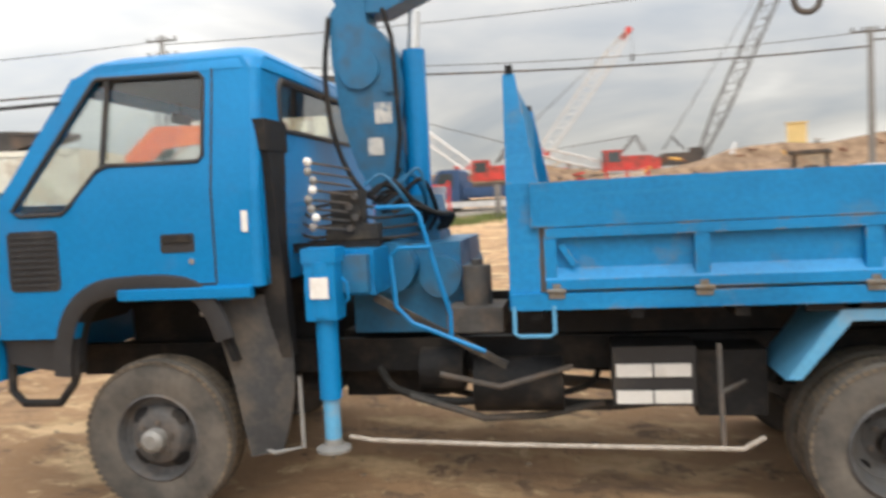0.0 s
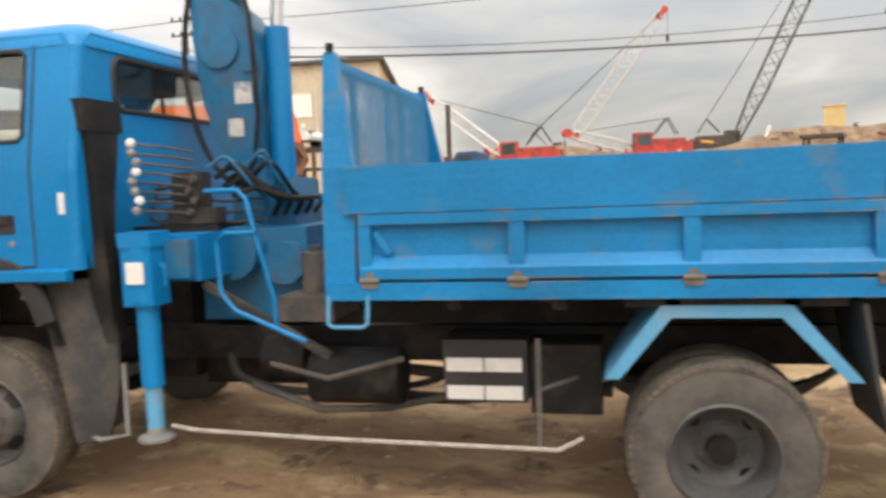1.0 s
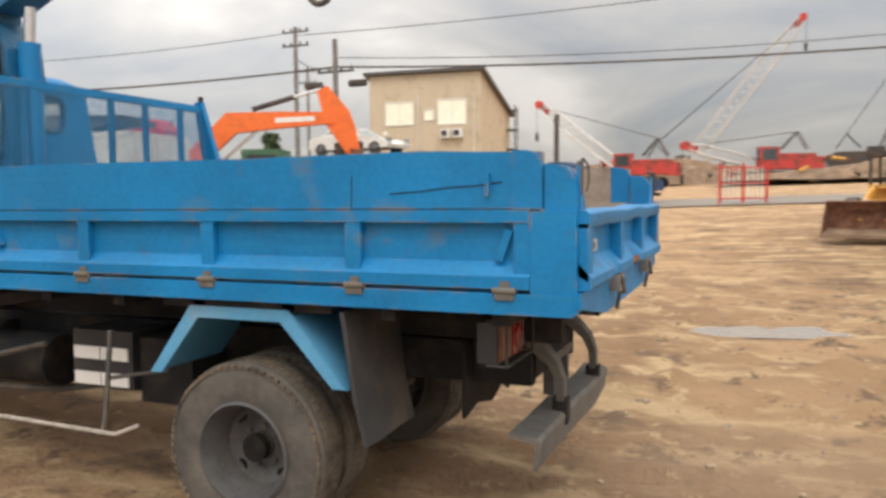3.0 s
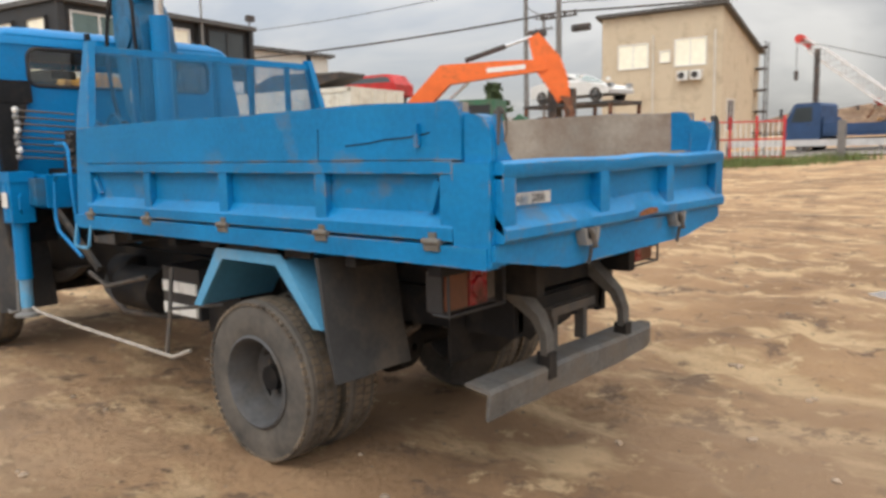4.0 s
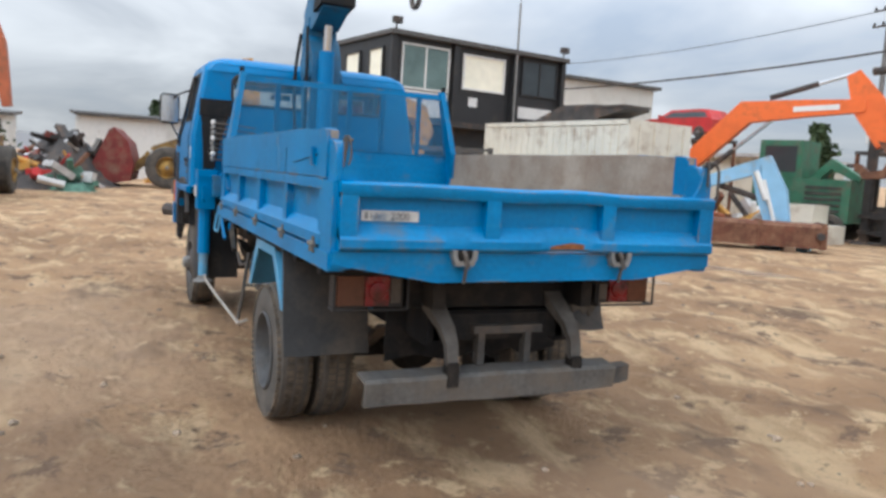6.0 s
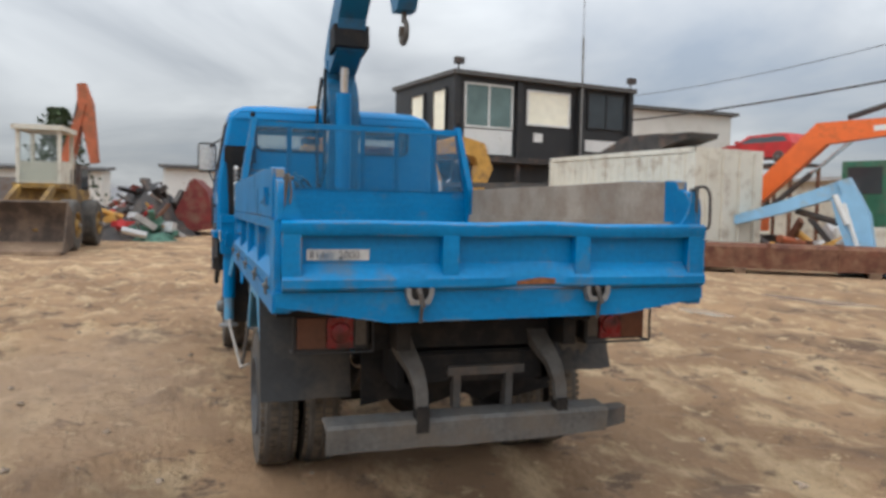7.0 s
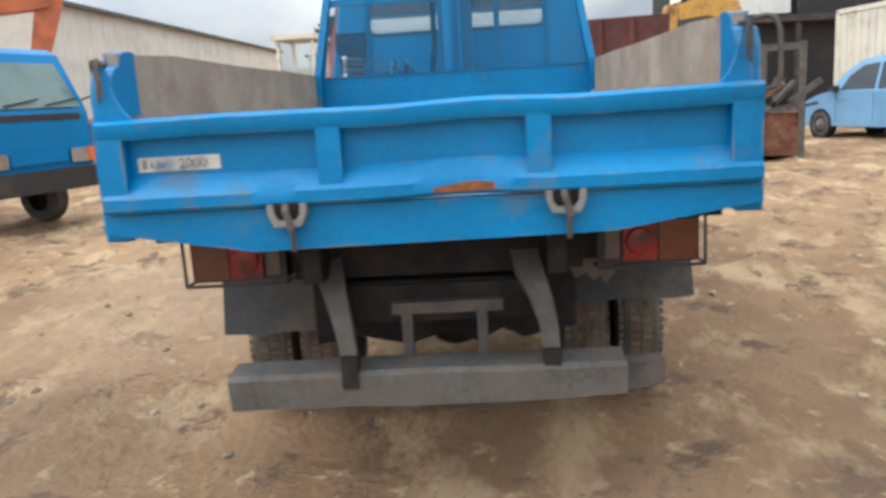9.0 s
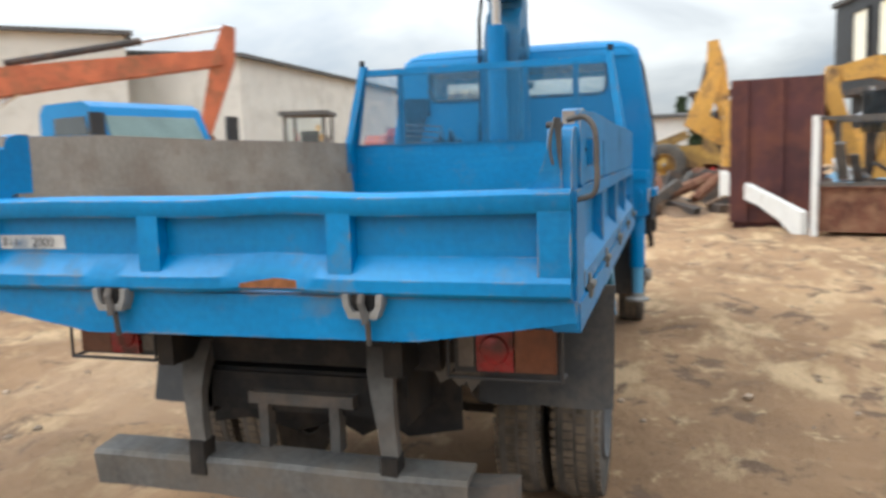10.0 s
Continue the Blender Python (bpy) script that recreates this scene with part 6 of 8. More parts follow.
def excavator(label, m, paint, knee, elbow, tip, scale=1.0, bucket=True, group="", slim=1.0, mark=False, shell=None):
    """A crawler excavator that looks along +x. knee, elbow, tip: the joints of its arm in x and z."""
    p = thing("excavator", label, "excavator", m @ Matrix.Scale(scale, 4), group)
    tracks(p, 3.4, 0.55, 0.85, 0.75)
    part("turntable", boxed((-0.8, 0.8, -0.8, 0.8, 0.8, 1.0)), DARK_STEEL, p)
    body = part("house", boxed((-2.1, 0.55, -1.25, 1.25, 1.0, 1.95)), shell or paint, p, bevel=0.08)
    part("counterweight", boxed((-2.45, -2.05, -1.2, 1.2, 1.0, 1.9)), shell or paint, body, bevel=0.12)
    part("engine_hood", boxed((-2.0, -0.6, -1.15, 0.3, 1.94, 2.2)), shell or paint, body, bevel=0.06)
    cab = part("cab", boxed((-0.55, 0.95, 0.35, 1.25, 1.0, 2.75)), shell or paint, p, bevel=0.1)
    for spec in ((0.952, 0.962, 0.43, 1.17, 1.55, 2.6), (-0.35, 0.8, 1.252, 1.262, 1.75, 2.6), (-0.35, 0.8, 0.338, 0.348, 1.75, 2.6)):
        part("cab_window", boxed(spec), PANE, cab, "dark cab window", smooth=0)
    foot = (0.35, 1.55)
    arm(p, "boom", limb([foot, ((foot[0] + knee[0]) / 2, (foot[1] + knee[1]) / 2), knee, ((elbow[0] + knee[0]) / 2, (elbow[1] + knee[1]) / 2 + 0.02), elbow], [q * slim for q in (0.45, 0.62, 0.72, 0.52, 0.36)]), 0.42, paint, "bent boom")
    if mark:
        a, b = Vector((knee[0], 0, knee[1])), Vector((elbow[0], 0, elbow[1]))
        bm = bmesh.new()
        beam(bm, a.lerp(b, 0.42) + Vector((0, -0.214, 0)), a.lerp(b, 0.80) + Vector((0, -0.214, 0)), 0.006, 0.16)
        part("boom_mark", bm, WHITE, p, "worn pale bar on the boom", smooth=0)
    e, t = Vector(elbow), Vector(tip)
    d = (t - e).normalized()
    n = Vector((-d.y, d.x))
    back = e - d * (1.05 if mark else 0.75)
    k = 1.75 if mark else 1.0
    stick = arm(p, "stick", [tuple(back + n * 0.16 * k), tuple(e + n * 0.30 * k), tuple(e + d * 0.6 + n * 0.26 * k), tuple(t + n * 0.13 * k), tuple(t - n * 0.13 * k), tuple(e - n * 0.22 * k), tuple(back - n * 0.12)], 0.30, paint, "tapering stick")
    mid = ((knee[0] + elbow[0]) / 2, (knee[1] + elbow[1]) / 2)
    ram(p, (knee[0] * 0.8 + elbow[0] * 0.2, knee[1] * 0.8 + elbow[1] * 0.2 + 0.42), tuple(back + n * 0.05 if n.y > 0 else back), 0.09)
    ram(p, (foot[0] + 0.45, foot[1] - 0.25), (mid[0] * 0.5 + knee[0] * 0.5, mid[1] * 0.5 + knee[1] * 0.5 - 0.25), 0.09)
    if bucket:
        b = t
        bm = bmesh.new()
        prism(bm, [(b.x - 0.15, b.y + 0.1), (b.x + 0.2, b.y + 0.05), (b.x + 0.35, b.y - 0.5), (b.x + 0.1, b.y - 0.95), (b.x - 0.45, b.y - 1.0), (b.x - 0.75, b.y - 0.6), (b.x - 0.6, b.y - 0.55), (b.x - 0.3, b.y - 0.8), (b.x + 0.05, b.y - 0.72), (b.x + 0.18, b.y - 0.4)], "y", -0.5, 0.5)
        bk = part("bucket", bm, RUST_STEEL, p, "rusty bucket")
        for k in range(5):
            part("bucket_tooth", boxed((b.x - 0.9, b.x - 0.68, -0.46 + k * 0.2, -0.36 + k * 0.2, b.y - 0.66, b.y - 0.58)), DARK_STEEL, bk, smooth=0)
    return p


def loader(label, m, paint, bucket_mat, lift=0.0, roof=None, tall=0.0, slim=1.0, wide=1.5, deep=1.0):
    """A wheel loader that looks along +x, its bucket in front."""
    p = thing("wheel_loader", label, "wheel loader", m)
    for x in (-1.6, 1.2):
        for s in (-1, 1):
            w = new("wheel")
            w.parent = p
            wheel(w, (x, s * 1.0, 0.72), s, 0.72, 0.5, rim=paint, n=24, simple=True, rim_r=0.36)
    body = part("body", boxed((-2.7, 0.0, -0.75, 0.75, 0.7, 1.75)), paint, p, bevel=0.1)
    part("front_frame", boxed((0.0, 1.7, -0.55, 0.55, 0.6, 1.35)), paint, p, bevel=0.08)
    part("grille", boxed((-2.72, -2.70, -0.6, 0.6, 0.9, 1.6)), DARK_STEEL, body, smooth=0)
    cab = part("cab_floor", boxed((-1.2, 0.35, -0.7, 0.7, 1.75, 1.9)), paint, p)
    for x in (-1.15, 0.30):
        for s in (-1, 1):
            part("cab_post", boxed((x - 0.05, x + 0.05, s * 0.65 * slim - 0.05, s * 0.65 * slim + 0.05, 1.88, 3.0 + tall)), roof or CREAM, cab)
    part("cab_roof", boxed((-1.3, 0.5, -0.8 * slim, 0.8 * slim, 3.0 + tall, 3.14 + tall)), roof or CREAM, cab, bevel=0.04)
    if roof is None:
        for s in (-1, 1):
            part("cab_panel", boxed((-1.1, 0.25, s * 0.66 * slim - 0.02, s * 0.66 * slim + 0.02, 1.9, 2.3 + tall * 0.6)), CREAM, cab, smooth=0)
        part("cab_rear_panel", boxed((-1.17, -1.13, -0.6 * slim, 0.6 * slim, 1.9, 2.35 + tall * 0.6)), CREAM, cab, smooth=0)
        part("cab_front_panel", boxed((0.30, 0.325, -0.6 * slim, 0.6 * slim, 1.9, 2.25 + tall * 0.6)), CREAM, cab, smooth=0)
    part("windscreen", boxed((0.33, 0.35, -0.6 * slim, 0.6 * slim, 1.95, 2.95 + tall)), GLASS, cab, smooth=0)
    part("operator_seat", boxed((-0.8, -0.3, -0.28, 0.28, 1.9, 2.5)), SEAT, cab, bevel=0.05)
    for s in (-1, 1):
        bm = bmesh.new()
        prism(bm, limb([(0.6, 1.75), (1.6, 1.3 + lift * 0.6), (2.4, 0.55 + lift)], (0.22, 0.36, 0.2)), "y", s * 0.45 - 0.06, s * 0.45 + 0.06)
        part("lift_arm", bm, paint, p)
        bm = bmesh.new()
        pipe(bm, [(-0.9, s * 0.55, 1.75), (-0.9, s * 0.55, 2.1 + 0.25 * (s > 0))], 0.05)
        part("exhaust" if s > 0 else "air_cleaner", bm, DARK_STEEL, p)
        bm = bmesh.new()
        cyl(bm, (1.72, s * 0.42, 1.25), (1.84, s * 0.42, 1.25), 0.11, n=14)
        part("headlight", bm, WHITE, p)
    bm = bmesh.new()
    z = lift
    shape = lambda pts: [(2.35 + (u - 2.35) * deep, v * deep + z) for u, v in pts]
    prism(bm, shape([(2.35, 0.15), (3.35, 0.02), (3.40, 0.06), (2.55, 0.25), (2.42, 0.55), (2.5, 0.95), (2.75, 1.28), (2.70, 1.32), (2.40, 1.02), (2.28, 0.55)]), "y", -wide, wide)
    bk = part("bucket", bm, bucket_mat, p, "wide earth-stained bucket", smooth=45)
    for s in (-1, 1):
        bm = bmesh.new()
        prism(bm, shape([(2.35, 0.15), (3.35, 0.02), (2.78, 1.28), (2.40, 1.02), (2.28, 0.55)]), "y", s * wide - 0.02, s * wide + 0.02)
        part("bucket_cheek", bm, bucket_mat, bk)
    bm = bmesh.new()
    prism(bm, shape([(2.62, 0.22), (3.42, 0.05), (3.48, 0.0), (3.44, 0.10), (2.62, 0.30)]), "y", 0.02 - wide, wide - 0.02)
    part("cutting_edge", bm, EARTH, bk, "earth-caked cutting edge", smooth=0)
    return p


def lattice(bm, a, b, w, bays, r=0.07):
    """Four chords and zigzag lacing from a to b."""
    a, b = Vector(a), Vector(b)
    d = (b - a).normalized()
    u = d.cross(Vector((0, 1, 0)))
    u = u.normalized() if u.length > 0.1 else Vector((1, 0, 0))
    v = d.cross(u).normalized()

    def at(t, i, j):
        q = w * (0.45 + 0.55 * min(1.0, 5 * t, 5 * (1 - t)))
        return a.lerp(b, t) + u * i * q / 2 + v * j * q / 2

    corners = ((-1, -1), (1, -1), (1, 1), (-1, 1))
    for i, j in corners:
        for t0, t1 in ((0, 0.2), (0.2, 0.8), (0.8, 1)):
            cyl(bm, at(t0, i, j), at(t1, i, j), r, n=6)
    for k in range(bays):
        t0, t1 = k / bays, (k + 1) / bays
        for n in range(4):
            (i0, j0), (i1, j1) = corners[n], corners[(n + 1) % 4]
            if k % 2:
                i0, j0, i1, j1 = i1, j1, i0, j0
            cyl(bm, at(t0, i0, j0), at(t1, i1, j1), r * 0.6, n=5)


def crawler_crane(label, m, paint, tip, boom_mat, tip_mat, w=0.9, bays=14):
    p = thing("crawler_crane", label, "crane", m)
    tracks(p, 5.0, 0.8, 1.0, 1.2)
    house = part("house", boxed((-3.0, 1.2, -1.5, 1.5, 1.2, 2.6)), paint, p, bevel=0.1)
    part("counterweight", boxed((-3.7, -3.0, -1.5, 1.5, 1.1, 2.3)), paint, house, bevel=0.1)
    cab = part("cab", boxed((0.3, 2.0, 0.6, 1.6, 1.2, 3.2)), paint, p, bevel=0.08)
    part("cab_window", boxed((2.0, 2.02, 0.7, 1.5, 2.0, 3.0)), PANE, cab, smooth=0)
    part("cab_window", boxed((0.5, 1.8, 1.6, 1.62, 2.0, 3.0)), PANE, cab, smooth=0)
    bm = bmesh.new()
    lattice(bm, (1.2, 0, 1.6), tip, w, bays)
    boom = part("lattice_boom", bm, boom_mat, p, "tapered lattice boom", smooth=0)
    t = Vector(tip)
    d = (t - Vector((1.2, 0, 1.6))).normalized()
    bm = bmesh.new()
    beam(bm, t - d * 0.9, t + d * 0.5, 0.55, 0.7)
    cyl(bm, t + d * 0.3 + Vector((0, -0.35, 0)), t + d * 0.3 + Vector((0, 0.35, 0)), 0.40, n=16)
    part("boom_tip", bm, tip_mat, boom, "red boom head")
    bm = bmesh.new()
    for y in (-0.3, 0.3):
        cyl(bm, (-1.8, y, 4.6), t, 0.035, n=5)
        cyl(bm, (-1.8, y, 4.6), (-2.8, y, 3.0), 0.06, n=5)
        cyl(bm, (-0.4, y, 3.0), (-1.8, y, 4.6), 0.06, n=5)
    part("boom_stay", bm, DARK_STEEL, p)
    bm = bmesh.new()
    h = t + Vector((0.5, 0, -3.0))
    cyl(bm, t + Vector((0.5, 0, 0)), h, 0.03, n=5)
    lathe(bm, [(-0.5, 0.0), (-0.4, 0.16), (0.3, 0.2), (0.5, 0.0)], h, 10, "z")
    part("hook_block", bm, DARK_STEEL, boom)
    return p


def cabover(label, m, paint, w=1.9, h=2.15, length=5.0, load="flat", visor=False, lamp=ORANGE_LENS, load_mat=None, group="", z0=0.55, slim=False):
    """A cab-over lorry that looks along +x, its front at x = 0."""
    p = thing("lorry", label, "truck", m, group)
    hw = w / 2
    zb = z0 + (h - z0) * (0.57 if load == "big" else 0.50)
    prof = [(0.0, z0), (0.02, zb - 0.1), (0.0, zb), (-0.38, h - 0.08), (-0.55, h), (-1.5, h), (-1.62, h - 0.12), (-1.62, z0 + 0.1), (-1.5, z0)]
    bm = bmesh.new()
    prism(bm, prof, "y", -hw, hw)
    cab = part("cab", bm, paint, p, bevel=0.05)
    zt = h - 0.20
    xs = lambda z: -0.38 * (z - zb) / (h - 0.08 - zb)
    bm = bmesh.new()
    sheet(bm, [(-hw + 0.10, zb + 0.03), (hw - 0.10, zb + 0.03), (hw - 0.17, zt), (-hw + 0.17, zt)], [], lambda u, v, d: (xs(v) + 0.03 - d, u, v), 0.02)
    if load == "big":
        seal = bmesh.new()
        sheet(seal, [(-hw + 0.05, zb - 0.04), (hw - 0.05, zb - 0.04), (hw - 0.10, zt + 0.08), (-hw + 0.10, zt + 0.08)], [], lambda u, v, d: (xs(v) + 0.022 - d, u, v), 0.02)
        part("windscreen_seal", seal, BLACK_TRIM, cab, "black rubber windscreen surround", smooth=0)
    ws = part("windscreen", bm, SCREEN_PANE, cab, "wide windscreen reflecting the sky", smooth=0)
    bm = bmesh.new()
    for y in (-0.45, 0.25):
        beam(bm, (xs(zb + 0.06) + 0.05, y * hw, zb + 0.06), (xs(zb + 0.1) + 0.05, (y + 0.6) * hw, zb + 0.14), 0.015, 0.02)
    part("wiper", bm, BLACK_TRIM, ws)
    for s in (-1, 1):
        bm = bmesh.new()
        sheet(bm, [(-0.30, zb), (-1.25, zb), (-1.25, zt), (-0.50, zt)], [], lambda u, v, d: (u, s * (hw + 0.012 - d), v), 0.02)
        part("door_window", bm, PANE, cab, "dark door window", smooth=0)
        part("door_handle", boxed((-1.22, -1.05, s * hw - 0.015, s * hw + 0.015, zb - 0.16, zb - 0.12)), BLACK_TRIM, cab, smooth=0)
        part("head_lamp", boxed((0.0, 0.05, min(s * hw * 0.55, s * hw * 0.86), max(s * hw * 0.55, s * hw * 0.86), z0 + 0.12, z0 + 0.30)), CHROME, cab, "clear headlight", bevel=0.02)
        part("indicator_lamp", boxed((-0.06, 0.045, min(s * hw * 0.88, s * (hw + 0.01)), max(s * hw * 0.88, s * (hw + 0.01)), z0 + 0.12, z0 + 0.30)), lamp, cab, "orange indicator lamp", bevel=0.015)
        bm = bmesh.new()
        pipe(bm, [(-0.15, s * hw, zb + 0.1), (0.12, s * (hw + 0.18), zb + 0.2), (0.12, s * (hw + 0.2), zb + 0.55)], 0.015, 6)
        bx(bm, 0.07, 0.13, s * (hw + 0.2) - 0.1, s * (hw + 0.2) + 0.1, zb + 0.25, zb + 0.62)
        part("mirror", bm, BLACK_TRIM, cab)
    if load == "big":
        for k in range(2):
            za = z0 + 0.20 + k * 0.24
            part("grille_slot", boxed((-0.02, 0.022, -hw * 0.62, hw * 0.62, za, za + 0.13)), BLACK_TRIM, cab, "dark grille slot", smooth=0)
            part("grille_bar", boxed((0.0, 0.045, -hw * 0.66, hw * 0.66, za + 0.13, za + 0.19)), paint, cab, bevel=0.01)
        part("waist_panel", boxed((-0.02, 0.03, -hw * 0.98, hw * 0.98, z0 + 0.72, z0 + 0.78)), paint, cab, bevel=0.01)
        for y in (-0.35, -0.12, 0.12, 0.35):
            part("bumper_slot", boxed((0.12, 0.146, y - 0.07, y + 0.07, z0 - 0.12, z0 - 0.01)), BLACK_TRIM, p, "dark bumper slot", smooth=0)
    elif slim:
        part("grille", boxed((0.0, 0.03, -hw * 0.84, hw * 0.84, zb - 0.13, zb - 0.05)), BLACK_TRIM, cab, "slim dark grille under the windscreen", bevel=0.01)
        part("lower_band", boxed((-0.02, 0.04, -hw * 0.5, hw * 0.5, z0 + 0.14, z0 + 0.28)), paint, cab, bevel=0.012)
    else:
        part("grille", boxed((0.0, 0.035, -hw * 0.5, hw * 0.5, z0 + 0.10, z0 + 0.40)), BLACK_TRIM, cab, bevel=0.01)
        for k in range(3):
            part("grille_bar", boxed((0.03, 0.05, -hw * 0.48, hw * 0.48, z0 + 0.14 + k * 0.09, z0 + 0.18 + k * 0.09)), paint, cab, smooth=0)
    part("front_bumper", boxed((-0.1, 0.14, -hw, hw, z0 - 0.22, z0 + 0.06)), BLACK_TRIM if load != "big" else paint, p, bevel=0.03)
    if visor:
        bm = bmesh.new()
        prism(bm, [(-0.45, h - 0.02), (0.26, h - 0.17), (0.30, h - 0.09), (-0.35, h + 0.12)], "y", -hw * 1.03, hw * 1.03)
        part("sun_visor", bm, BLACK_TRIM, cab, "dark sun visor")
        bm = bmesh.new()
        pipe(bm, [(-0.3, -hw * 0.9, h + 0.05), (-0.4, -hw * 0.9, h + 0.32), (-1.5, -hw * 0.9, h + 0.40), (-1.5, hw * 0.9, h + 0.40), (-0.4, hw * 0.9, h + 0.32), (-0.3, hw * 0.9, h + 0.05)], 0.03, 6)
        part("roof_rack", bm, STEEL_DARK, cab)
    part("chassis", boxed((-length, -0.2, -hw * 0.4, hw * 0.4, z0 - 0.05, z0 + 0.12)), BLACK, p)
    r = 0.36 if h < 2.5 else 0.48
    for x in (-0.85, -length + 1.1):
        for s in (-1, 1):
            q = new("wheel")
            q.parent = p
            wheel(q, (x, s * (hw - 0.14), r), s, r, 0.24, n=24, simple=True, rim_r=r * 0.55)
    lm = load_mat or paint
    part("load_bed", boxed((-length, -1.75, -hw, hw, z0 + 0.2, z0 + 0.34)), lm, p, bevel=0.02)
    for s in (-1, 1):
        part("bed_side", boxed((-length, -1.75, s * hw - 0.03, s * hw + 0.03, z0 + 0.34, z0 + 0.75)), lm, p, bevel=0.01)
    part("bed_front", boxed((-1.8, -1.75, -hw, hw, z0 + 0.34, z0 + 1.1)), lm, p)
    return p


def car(label, m, paint, length=3.6, h=1.5, w=1.55, sporty=False):
    p = thing("car", label, "car", m)
    L, hw = length / 2, w / 2
    bm = bmesh.new()
    if sporty:
        low = [(-L, 0.35), (-L, 0.75), (-L + 0.4, 0.86), (L - 1.4, 0.80), (L - 0.25, 0.62), (L, 0.45), (L - 0.05, 0.3), (-L + 0.1, 0.28)]
        top = [(-L + 0.55, 0.85), (-L + 1.25, h), (-0.05, h - 0.02), (0.75, 0.80)]
    else:
        low = [(-L, 0.35), (-L, 0.85), (-L + 0.08, 0.92), (L - 0.85, 0.92), (L - 0.2, 0.78), (L, 0.58), (L - 0.03, 0.3), (-L + 0.1, 0.28)]
        top = [(-L + 0.08, 0.91), (-L + 0.35, h - 0.03), (-L + 0.8, h), (0.25, h - 0.03), (0.95, 0.91)]
    prism(bm, low, "y", -hw, hw)
    body = part("body", bm, paint, p, bevel=0.07)
    bm = bmesh.new()
    n = len(top)
    a = [bm.verts.new((x, -(hw - 0.05 - (z - 0.9) * 0.25), z)) for x, z in top]
    b = [bm.verts.new((x, hw - 0.05 - (z - 0.9) * 0.25, z)) for x, z in top]
    bm.faces.new(a)
    bm.faces.new(b[::-1])
    for i in range(n):
        j = (i + 1) % n
        bm.faces.new((a[i], b[i], b[j], a[j]))
    part("cabin", bm, paint, p, bevel=0.05)
    for s in (-1, 1):
        inset = [(top[0][0] + 0.22, 0.95), (top[1][0] + 0.15, h - 0.14), (top[-2][0] - 0.1, h - 0.14), (top[-1][0] - 0.32, 0.95)]
        bm = bmesh.new()
        sheet(bm, inset, [], lambda u, v, d, s=s: (u, s * (hw - 0.045 - (v - 0.9) * 0.25 + 0.004 - d), v), 0.012)
        part("side_window", bm, PANE, body, "dark side window", smooth=0)
        for x in (-L + 0.65, L - 0.68):
            q = new("wheel")
            q.parent = p
            wheel(q, (x, s * (hw - 0.05), 0.28), s, 0.28, 0.18, n=24, simple=True, rim_r=0.17)
        part("head_lamp", boxed((L - 0.16, L - 0.02, min(s * hw * 0.55, s * hw * 0.92), max(s * hw * 0.55, s * hw * 0.92), 0.55, 0.70)), CHROME, body, bevel=0.02)
        part("door_mirror", boxed((0.65, 0.78, min(s * hw, s * (hw + 0.14)), max(s * hw, s * (hw + 0.14)), 0.95, 1.08)), paint, body, bevel=0.02)
    (x0, z0), (x1, z1) = top[-1], top[-2]
    bm = bmesh.new()
    sheet(bm, [(-hw + 0.16, 0.12), (hw - 0.16, 0.12), (hw - 0.26, 0.88), (-hw + 0.26, 0.88)], [], lambda u, v, d: (x0 + (x1 - x0) * v + 0.012 - d, u, z0 + (z1 - z0) * v + 0.012), 0.012)
    part("windscreen", bm, SCREEN_PANE, body, smooth=0)
    return p


